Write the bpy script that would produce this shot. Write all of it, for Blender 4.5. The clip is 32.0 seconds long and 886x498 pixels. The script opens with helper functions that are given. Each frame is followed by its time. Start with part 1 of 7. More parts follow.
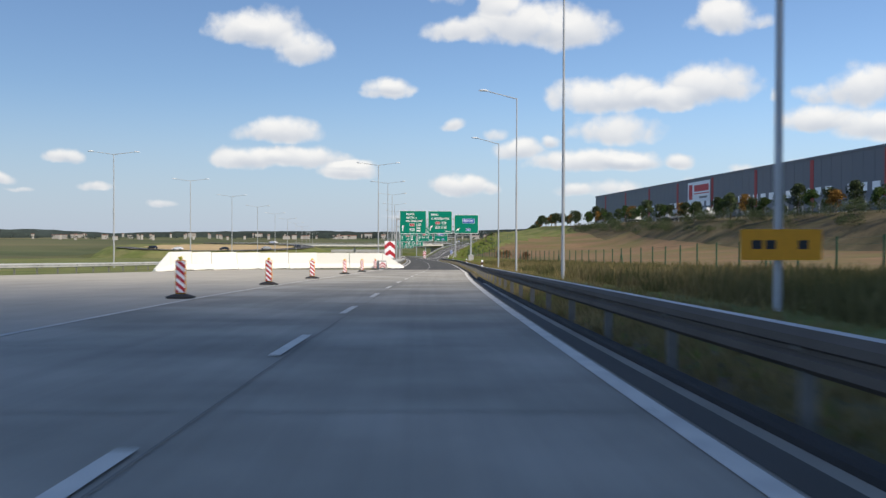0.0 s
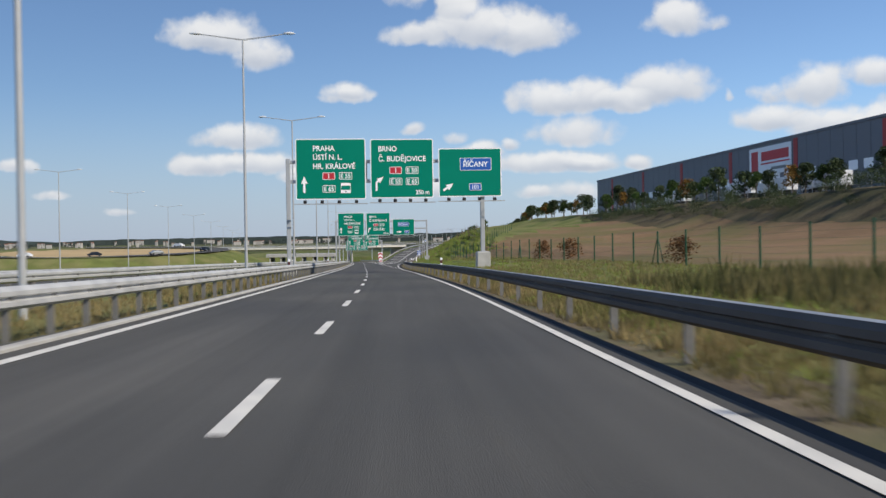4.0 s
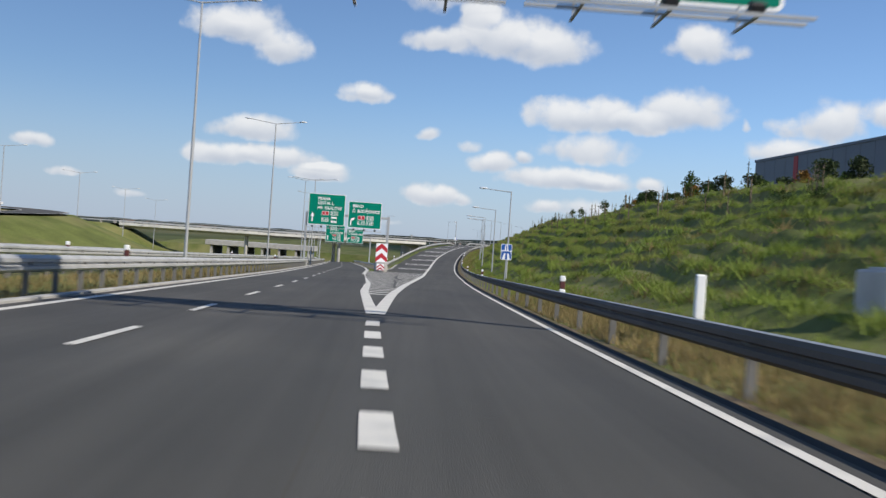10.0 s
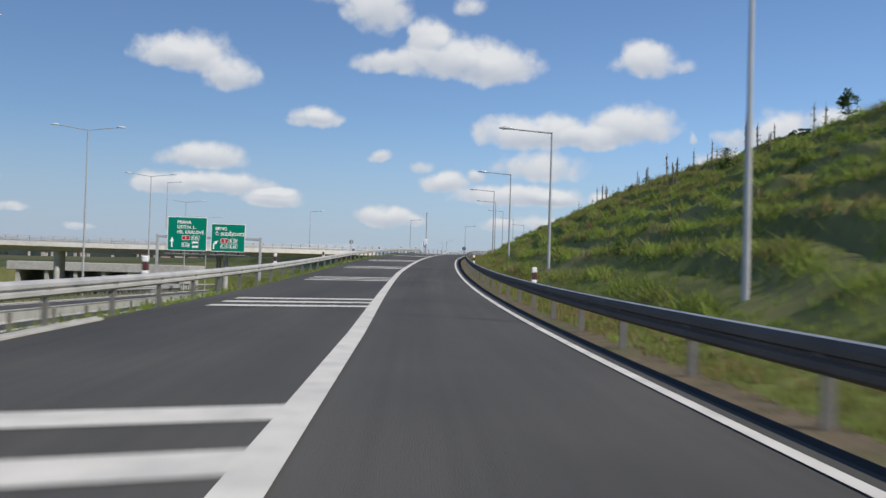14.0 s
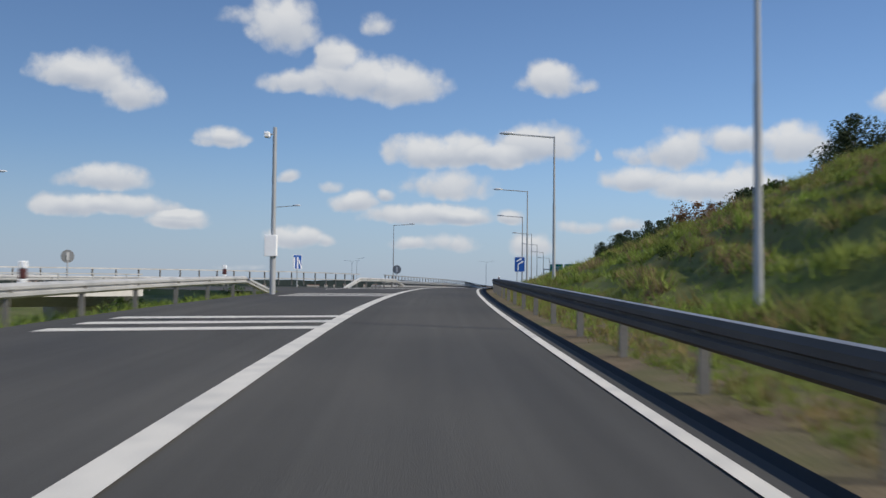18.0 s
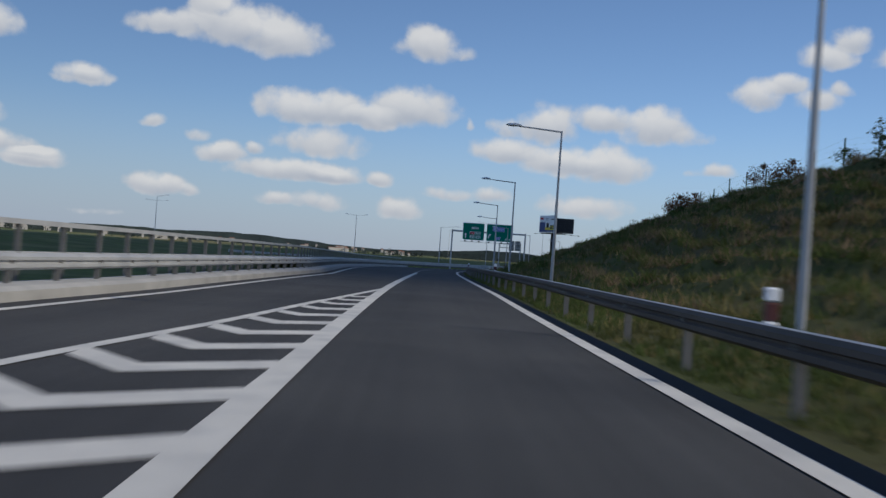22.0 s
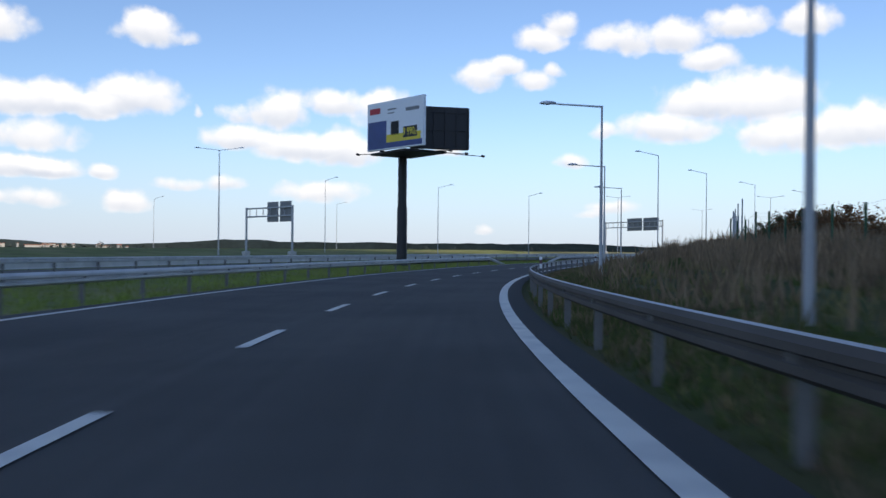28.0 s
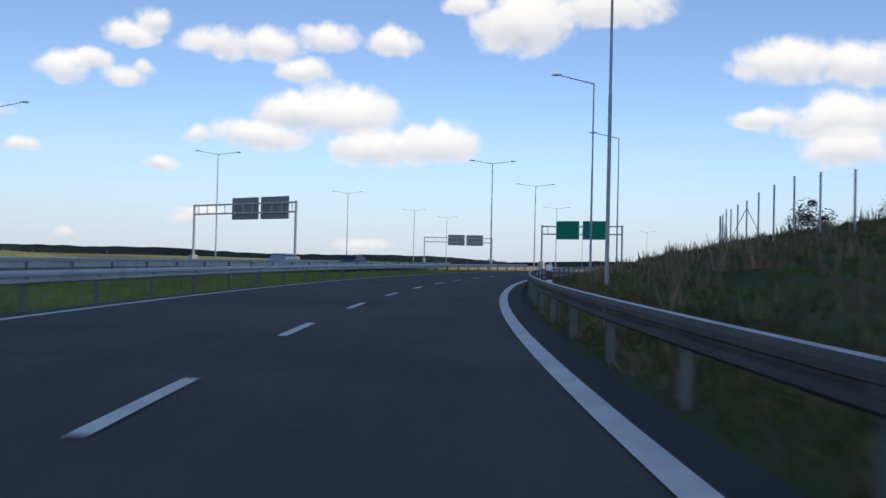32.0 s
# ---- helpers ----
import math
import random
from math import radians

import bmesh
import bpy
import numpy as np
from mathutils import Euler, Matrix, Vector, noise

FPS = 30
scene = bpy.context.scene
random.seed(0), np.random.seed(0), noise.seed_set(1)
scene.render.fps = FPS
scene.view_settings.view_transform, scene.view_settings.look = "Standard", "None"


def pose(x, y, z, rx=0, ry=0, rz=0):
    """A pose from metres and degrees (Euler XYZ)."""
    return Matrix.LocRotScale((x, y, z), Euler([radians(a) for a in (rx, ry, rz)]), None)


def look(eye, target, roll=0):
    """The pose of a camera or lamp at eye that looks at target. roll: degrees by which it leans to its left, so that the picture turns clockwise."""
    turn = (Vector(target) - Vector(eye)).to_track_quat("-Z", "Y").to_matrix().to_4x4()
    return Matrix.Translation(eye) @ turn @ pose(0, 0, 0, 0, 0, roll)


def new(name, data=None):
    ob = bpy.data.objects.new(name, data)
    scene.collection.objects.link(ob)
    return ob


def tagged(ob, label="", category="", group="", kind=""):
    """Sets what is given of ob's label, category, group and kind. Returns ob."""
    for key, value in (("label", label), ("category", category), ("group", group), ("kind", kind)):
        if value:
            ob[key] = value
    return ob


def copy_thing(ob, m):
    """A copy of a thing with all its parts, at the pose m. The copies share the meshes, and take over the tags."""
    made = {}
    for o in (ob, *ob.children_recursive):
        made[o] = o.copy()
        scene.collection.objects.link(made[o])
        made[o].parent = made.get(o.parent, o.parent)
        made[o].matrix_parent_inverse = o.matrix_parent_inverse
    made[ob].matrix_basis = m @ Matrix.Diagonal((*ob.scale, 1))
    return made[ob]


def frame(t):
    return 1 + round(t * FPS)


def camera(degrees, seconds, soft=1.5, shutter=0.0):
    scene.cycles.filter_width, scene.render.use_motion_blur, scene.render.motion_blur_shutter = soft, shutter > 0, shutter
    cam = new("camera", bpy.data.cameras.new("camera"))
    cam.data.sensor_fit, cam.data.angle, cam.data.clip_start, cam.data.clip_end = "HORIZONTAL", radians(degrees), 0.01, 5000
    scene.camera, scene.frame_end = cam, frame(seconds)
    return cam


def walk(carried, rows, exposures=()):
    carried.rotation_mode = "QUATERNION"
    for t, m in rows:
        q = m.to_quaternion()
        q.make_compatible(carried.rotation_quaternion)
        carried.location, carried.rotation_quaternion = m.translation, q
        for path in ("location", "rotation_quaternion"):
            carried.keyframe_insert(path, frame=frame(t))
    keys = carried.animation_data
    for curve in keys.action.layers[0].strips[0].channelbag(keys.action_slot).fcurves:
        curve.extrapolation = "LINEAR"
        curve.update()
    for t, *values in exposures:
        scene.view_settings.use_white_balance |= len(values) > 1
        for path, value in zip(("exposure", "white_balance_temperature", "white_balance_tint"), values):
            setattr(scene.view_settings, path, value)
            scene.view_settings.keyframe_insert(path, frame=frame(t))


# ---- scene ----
cam = camera(49.2, 32.0, soft=1.45, shutter=0.25)

# seconds, x, y, z, yaw, pitch, lean
ROWS = [
    (0.0, 0.00, 0.00, 1.22, -0.65, -0.65, 0.17),
    (0.5, -0.27, 14.93, 0.93, -1.15, -0.63, 0.20),
    (1.0, -0.41, 29.87, 0.62, -1.68, -0.62, 0.23),
    (1.5, -0.42, 44.80, 0.29, -2.24, -0.61, 0.26),
    (2.0, -0.29, 59.74, -0.06, -2.77, -0.60, 0.21),
    (2.5, -0.06, 74.68, -0.40, -3.16, -0.58, -0.03),
    (3.0, 0.26, 89.62, -0.73, -3.32, -0.53, -0.48),
    (3.5, 0.59, 104.57, -1.03, -3.24, -0.49, -0.86),
    (4.0, 0.90, 119.52, -1.30, -2.90, -0.45, -0.86),
    (4.5, 1.12, 134.48, -1.54, -2.31, -0.45, -0.17),
    (5.0, 1.20, 149.46, -1.77, -1.70, -0.37, 0.75),
    (5.5, 1.12, 164.45, -1.99, -0.97, -0.23, 1.21),
    (6.0, 0.86, 179.44, -2.23, -0.24, -0.34, 2.74),
    (6.5, 0.47, 194.42, -2.48, 0.16, -0.38, 3.35),
    (7.0, 0.02, 209.41, -2.74, 0.23, -0.34, 3.18),
    (7.5, -0.44, 224.40, -3.01, 0.02, -0.31, 3.13),
    (8.0, -0.84, 239.41, -3.29, -0.36, -0.29, 3.33),
    (8.5, -1.13, 254.45, -3.56, -0.80, -0.23, 3.46),
    (9.0, -1.29, 269.54, -3.82, -1.30, -0.15, 3.58),
    (9.5, -1.31, 284.69, -4.07, -1.89, -0.09, 3.79),
    (10.0, -1.19, 299.88, -4.32, -2.56, -0.05, 3.87),
    (10.5, -0.93, 315.12, -4.59, -3.23, -0.03, 3.64),
    (11.0, -0.53, 330.41, -4.87, -3.75, -0.02, 3.28),
    (11.5, -0.02, 345.73, -5.16, -4.00, -0.02, 3.06),
    (12.0, 0.54, 361.08, -5.45, -4.19, -0.08, 3.03),
    (12.5, 1.15, 376.44, -5.72, -4.49, -0.20, 3.16),
    (13.0, 1.80, 391.79, -5.95, -4.75, -0.00, 3.07),
    (13.5, 2.51, 407.13, -6.10, -4.87, 0.72, 2.48),
    (14.0, 3.31, 422.46, -6.15, -5.13, 1.30, 1.69),
    (14.5, 4.21, 437.77, -6.08, -5.55, 1.64, 0.90),
    (15.0, 5.23, 453.06, -5.87, -6.05, 1.87, 0.26),
    (15.5, 6.38, 468.34, -5.55, -6.54, 2.09, -0.08),
    (16.0, 7.69, 483.60, -5.13, -7.00, 2.39, -0.05),
    (16.5, 9.17, 498.85, -4.64, -7.54, 2.64, 0.17),
    (17.0, 10.83, 514.07, -4.13, -8.32, 2.73, 0.35),
    (17.5, 12.69, 529.27, -3.61, -9.29, 2.67, 0.47),
    (18.0, 14.78, 544.44, -3.11, -10.40, 2.52, 0.55),
    (18.5, 17.13, 559.57, -2.66, -11.58, 2.30, 0.60),
    (19.0, 19.75, 574.66, -2.28, -12.72, 2.05, 0.69),
    (19.5, 22.66, 589.69, -1.98, -13.76, 1.79, 0.91),
    (20.0, 25.88, 604.67, -1.76, -14.74, 1.50, 1.50),
    (20.5, 29.37, 619.59, -1.61, -15.71, 1.16, 2.58),
    (21.0, 33.12, 634.46, -1.52, -16.66, 0.85, 3.61),
    (21.5, 37.11, 649.27, -1.45, -17.57, 0.66, 4.04),
    (22.0, 41.33, 664.02, -1.40, -18.39, 0.59, 4.08),
    (22.5, 45.76, 678.72, -1.38, -19.09, 0.60, 3.99),
    (23.0, 50.35, 693.37, -1.36, -19.63, 0.60, 3.52),
    (23.5, 55.10, 707.96, -1.37, -20.01, 0.52, 2.44),
    (24.0, 59.93, 722.52, -1.40, -20.33, 0.39, 1.12),
    (24.5, 64.79, 737.06, -1.46, -20.71, 0.26, 0.09),
    (25.0, 69.75, 751.55, -1.53, -21.29, 0.17, -0.28),
    (25.5, 74.94, 765.93, -1.61, -22.20, 0.14, -0.16),
    (26.0, 80.40, 780.16, -1.70, -23.56, 0.12, 0.17),
    (26.5, 86.26, 794.18, -1.78, -25.50, 0.11, 0.38),
    (27.0, 92.62, 807.92, -1.87, -28.06, 0.10, 0.32),
    (27.5, 99.59, 821.33, -1.95, -30.87, 0.17, 0.35),
    (28.0, 107.20, 834.39, -2.01, -33.76, 0.29, 0.54),
    (28.5, 115.48, 847.04, -2.06, -36.75, 0.40, 0.72),
    (29.0, 124.41, 859.26, -2.08, -39.82, 0.49, 0.92),
    (29.5, 133.97, 870.99, -2.07, -42.90, 0.56, 1.17),
    (30.0, 144.14, 882.22, -2.04, -45.95, 0.62, 1.31),
    (30.5, 154.89, 892.94, -1.98, -48.91, 0.70, 1.19),
    (31.0, 166.16, 903.11, -1.91, -51.82, 0.79, 1.05),
    (31.5, 177.92, 912.72, -1.82, -54.72, 0.89, 1.12),
    (32.0, 190.15, 921.72, -1.74, -57.61, 1.00, 1.34),]


def aimed(x, y, z, yaw, pitch, lean):
    a, b = radians(yaw), radians(pitch)
    ahead = Vector((-math.sin(a) * math.cos(b), math.cos(a) * math.cos(b), math.sin(b)))
    eye = Vector((x, y, z))
    return look(eye, eye + ahead, lean)


walk(cam, [(r[0], aimed(*r[1:])) for r in ROWS],
     exposures=((0.0, 0.22, 6800, 10), (1.0, 0.2, 6600, 10), (2.0, -0.14, 6700, 10), (3.5, 0.0, 6600, 10), (5.0, 0.1, 6550, 10), (9.0, 0.1, 6500, 10), (12.0, -0.02, 6500, 10),
                (16.0, -0.1, 6500, 10), (20.0, -0.25, 6500, 10), (21.0, -0.15, 6500, 10), (22.0, -0.3, 6500, 10), (23.0, 0.15, 6500, 10), (24.2, 0.4, 6600, 10), (26.5, 0.48, 6800, 12),
                (28.0, 0.5, 6900, 12), (30.0, 0.44, 7000, 12), (32.0, 0.36, 7000, 12)))

# ---- light ----
SUN = Vector((0.86, -0.6, 0.84)).normalized()      # towards the sun
sun_data = bpy.data.lights.new("sun", "SUN")
sun_data.energy, sun_data.angle, sun_data.color = 4.6, radians(0.55), (1.0, 0.93, 0.82)
sun = new("sun", sun_data)
sun.matrix_world = look((0, 0, 300), Vector((0, 0, 300)) - SUN)

world = bpy.data.worlds.new("sky")
scene.world = world
world.use_nodes = True
WN, WL = world.node_tree.nodes, world.node_tree.links
WN.clear()


def wnode(kind, **values):
    n = WN.new(kind)
    for k, v in values.items():
        n.inputs[int(k[1:])].default_value = v
    return n


def wmath(op, a, b=None, c=None, clamp=False):
    n = WN.new("ShaderNodeMath")
    n.operation, n.use_clamp = op, clamp
    for i, v in enumerate((a, b, c)):
        if v is None:
            continue
        if isinstance(v, (int, float)):
            n.inputs[i].default_value = v
        else:
            WL.new(v, n.inputs[i])
    return n.outputs[0]


sky = WN.new("ShaderNodeTexSky")
sky.sky_type, sky.sun_disc = "NISHITA", False
sky.sun_elevation = math.asin(SUN.z)
sky.sun_rotation = -math.atan2(SUN.x, SUN.y)
sky.altitude, sky.air_density, sky.dust_density, sky.ozone_density = 300, 1.0, 0.35, 3.0
coord = WN.new("ShaderNodeTexCoord").outputs["Generated"]

# clouds: azimuth to the left of +y, elevation, half width, half height (degrees), thickness
CLOUDS_AHEAD = [
    (11.1, 11.8, 1.7, 1.1, 1), (9.4, 11.7, 1.8, 1.3, 1), (7.7, 10.8, 1.6, 1.1, 1), (-0.8, 15.1, 1.9, 1.8, 1), (-6.2, 15.4, 1.5, 0.9, 0.45), (1.8, 15.5, 1.5, 0.7, 0.35),
    (-4.1, 13.5, 1.3, 1.1, 1), (-1.8, 12, 2.4, 0.8, 0.8), (-5.4, 12.3, 2.7, 1.5, 1), (-7.9, 11.9, 2.4, 1.3, 1), (-16.7, 12.2, 1.6, 1.1, 1), (-18.6, 12, 1.1, 0.5, 0.6),
    (2.4, 8.8, 1.1, 0.6, 0.8), (9, 6.1, 2.2, 0.8, 1), (10.5, 4.5, 2.3, 0.7, 1), (7.4, 4.6, 2.3, 0.7, 0.9), (4.8, 4.2, 1.5, 0.4, 0.8),
]
CLOUDS_LOW = [
    (-9.1, 8.1, 1.9, 1.1, 1), (-11.5, 8.2, 2, 1.1, 1), (-15.9, 8.5, 2.5, 1.3, 1), (-13.7, 7.9, 1.8, 0.8, 1), (-10.5, 6.2, 3, 1.1, 0.7), (-5.1, 5.1, 1.5, 0.7, 1),
    (-7, 5.5, 0.5, 0.5, 0.9), (-9.4, 4.4, 3.5, 0.7, 1), (-11.7, 4.4, 1.8, 0.7, 0.9), (-14.4, 4.4, 0.9, 0.5, 0.9), (-8.5, 2.8, 1.3, 0.5, 0.8), (-10.8, 2.8, 1.8, 0.7, 0.7),
    (-15.7, 2.7, 1.3, 0.8, 0.8), (-1.8, 3, 1.7, 0.7, 1), (-3.5, 2.9, 0.6, 0.5, 0.7), (-1.2, 6.6, 0.8, 0.5, 0.7), (-3.6, 6.1, 0.9, 0.5, 0.5),
]
CLOUDS_NORTH = [
    (2.6, 8.6, 1.5, 0.7, 0.8), (4.8, 3.9, 1.5, 0.6, 1), (1.3, 1.2, 1.5, 0.3, 0.4), (-19.5, 7.8, 0.3, 0.5, 0.5), (-18.6, 3.8, 1.8, 0.5, 0.6), (20.7, 4.4, 1, 0.5, 0.8),
    (23.9, 3.1, 0.8, 0.4, 0.7), (22.9, 2.6, 0.8, 0.2, 0.5), (15.4, 1.9, 0.9, 0.3, 0.6), (19, 2.8, 1.2, 0.3, 0.4),
]
CLOUDS_EAST = [
    (-24, 8.1, 1.7, 1.3, 1), (-21.7, 7.9, 1.2, 0.7, 0.7), (-27.3, 8.6, 1.8, 1, 1), (-30.2, 8.3, 2, 1.3, 1), (-32.3, 7.8, 1.4, 0.7, 0.5), (-21.7, 6.5, 2, 0.9, 1),
    (-25.2, 6.1, 2.5, 0.9, 1), (-27.8, 5.9, 2.2, 1.2, 1), (-20.9, 3.9, 1.3, 0.6, 0.8), (-26.6, 3.5, 2.8, 0.8, 0.7), (-33.7, 6, 1.4, 0.5, 0.7), (-35.9, 10.2, 1.3, 0.9, 1),
    (-39.3, 12.3, 1.5, 0.9, 0.9), (-39, 10, 1.5, 0.7, 0.7), (-37.2, 10.8, 1.2, 0.7, 1), (-40.2, 10.6, 0.8, 0.5, 0.6), (-40.7, 13.2, 1, 0.8, 0.9), (-41.2, 5.4, 0.9, 0.5, 0.9),
    (-36.3, 1.4, 0.7, 0.4, 0.6),
]
CLOUDS_SOUTH = [
    (-44.3, 12.3, 1.9, 1.1, 0.9), (-47.1, 12.3, 1.7, 1.1, 1), (-49, 11, 1.6, 0.8, 1), (-50.5, 12.9, 1.8, 0.9, 1), (-54.4, 12.8, 1.5, 1, 1), (-48.3, 8.7, 2.1, 1.3, 1),
    (-51.4, 8.5, 3.3, 1.7, 1.1), (-46.7, 7.2, 2.8, 1, 1), (-53.2, 6.7, 2.7, 1.2, 1), (-57.2, 7, 2.5, 1.5, 1), (-43.1, 7.1, 0.8, 0.7, 0.8), (-43.6, 2.7, 1.7, 0.5, 0.7),
    (-62, 14, 2.7, 2.1, 1.1), (-58.9, 15.1, 1.5, 0.7, 0.8), (-67.2, 14.9, 3.2, 1.4, 1), (-77.1, 11.5, 2.8, 1.4, 1), (-80.9, 11.2, 2.1, 1.5, 1), (-79.8, 8.4, 3.3, 1.5, 1),
]
CLOUDS_SUNWARD = [
    (-75.7, 8.5, 1.7, 0.7, 0.9), (-80.2, 6.8, 2.3, 1.3, 1), (-52.8, 1.1, 1.8, 0.5, 0.6), (-42.4, 2.4, 1.2, 0.4, 0.5),
]


def cloud_noise(scale, detail, rough):
    n = WN.new("ShaderNodeTexNoise")
    n.inputs["Scale"].default_value, n.inputs["Detail"].default_value = scale, detail
    n.inputs["Roughness"].default_value = rough
    WL.new(coord, n.inputs["Vector"])
    return n


sep = WN.new("ShaderNodeSeparateXYZ")
big, fine = cloud_noise(26, 5, 0.5), cloud_noise(85, 6, 0.6)
warp = WN.new("ShaderNodeVectorMath")
warp.operation = "MULTIPLY_ADD"
sub = WN.new("ShaderNodeVectorMath")
sub.operation = "SUBTRACT"
sub.inputs[1].default_value = (0.5, 0.5, 0.5)
WL.new(big.outputs["Color"], sub.inputs[0])
WL.new(sub.outputs[0], warp.inputs[0])
warp.inputs[1].default_value = (0.022, 0.022, 0.013)
WL.new(coord, warp.inputs[2])
bent = warp.outputs[0]


bent_parts = WN.new("ShaderNodeSeparateXYZ")
WL.new(bent, bent_parts.inputs[0])
azimuth = wmath("ARCTAN2", wmath("MULTIPLY", bent_parts.outputs["X"], -1.0), bent_parts.outputs["Y"])
elevation = wmath("ARCSINE", wmath("MINIMUM", bent_parts.outputs["Z"], 1.0))

density, shade = None, None
for az, el, hw, hh, thick in CLOUDS_AHEAD + CLOUDS_LOW + CLOUDS_NORTH + CLOUDS_EAST + CLOUDS_SOUTH + CLOUDS_SUNWARD:
    ku, kv = 1 / radians(hw), 1 / radians(hh)
    u = wmath("MULTIPLY_ADD", azimuth, ku, -radians(az) * ku)
    v = wmath("MULTIPLY_ADD", elevation, kv, -radians(el) * kv)
    low = wmath("MINIMUM", v, 0.0)
    flat = wmath("MULTIPLY_ADD", wmath("MULTIPLY", low, low), 1.3, wmath("MULTIPLY", v, v))
    d = wmath("SUBTRACT", thick * 1.3, wmath("MULTIPLY_ADD", u, u, flat))
    w = wmath("MULTIPLY", wmath("MAXIMUM", d, 0.0), v)
    density = d if density is None else wmath("SMOOTH_MAX", density, d, 0.45)
    shade = w if shade is None else wmath("ADD", shade, w)


def billow(scale, amount):
    n = WN.new("ShaderNodeTexVoronoi")
    n.feature = "SMOOTH_F1"
    n.inputs["Scale"].default_value, n.inputs["Smoothness"].default_value = scale, 0.35
    WL.new(bent, n.inputs["Vector"])
    return wmath("MULTIPLY", wmath("SUBTRACT", 0.42, n.outputs["Distance"]), amount)


rough_edge = wmath("ADD", wmath("ADD", billow(52, 0.8), billow(120, 0.22)), wmath("MULTIPLY", wmath("SUBTRACT", fine.outputs["Fac"], 0.5), 0.95))
lumps = wmath("MULTIPLY", wmath("SUBTRACT", big.outputs["Fac"], 0.5), 1.8)
body = wmath("ADD", density, wmath("ADD", rough_edge, lumps))
ramp = WN.new("ShaderNodeMapRange")
ramp.interpolation_type = "SMOOTHSTEP"
ramp.inputs[1].default_value, ramp.inputs[2].default_value = -0.5, 0.85
WL.new(body, ramp.inputs[0])
cover = ramp.outputs[0]
lit = wmath("MULTIPLY_ADD", wmath("ADD", shade, wmath("MULTIPLY", rough_edge, 0.2)), 0.95, 0.5, True)
tone = WN.new("ShaderNodeMix")
tone.data_type = "RGBA"
tone.inputs["A"].default_value = (4.7, 5.15, 5.95, 1)
tone.inputs["B"].default_value = (7.7, 7.8, 7.9, 1)
WL.new(lit, tone.inputs["Factor"])
# thin haze of the lower sky
WL.new(coord, sep.inputs[0])
haze = WN.new("ShaderNodeMapRange")
haze.interpolation_type = "SMOOTHSTEP"
haze.inputs[1].default_value, haze.inputs[2].default_value = 0.16, -0.02
haze.inputs[3].default_value, haze.inputs[4].default_value = 0.0, 0.8
WL.new(sep.outputs["Z"], haze.inputs[0])
clear = WN.new("ShaderNodeMix")
clear.data_type = "RGBA"
clear.inputs["B"].default_value = (3.6, 4.4, 5.95, 1)
WL.new(haze.outputs[0], clear.inputs["Factor"])
cool = WN.new("ShaderNodeMix")
cool.data_type, cool.blend_type = "RGBA", "MULTIPLY"
cool.inputs["Factor"].default_value = 1.0
cool.inputs["B"].default_value = (0.83, 0.93, 1.08, 1)
WL.new(sky.outputs["Color"], cool.inputs["A"])
WL.new(cool.outputs["Result"], clear.inputs["A"])
whole = WN.new("ShaderNodeMix")
whole.data_type = "RGBA"
WL.new(wmath("MULTIPLY", cover, 0.94), whole.inputs["Factor"])
WL.new(clear.outputs["Result"], whole.inputs["A"])
WL.new(tone.outputs["Result"], whole.inputs["B"])
back = WN.new("ShaderNodeBackground")
back.inputs["Strength"].default_value = 0.105
WL.new(whole.outputs["Result"], back.inputs["Color"])
WL.new(back.outputs[0], WN.new("ShaderNodeOutputWorld").inputs["Surface"])

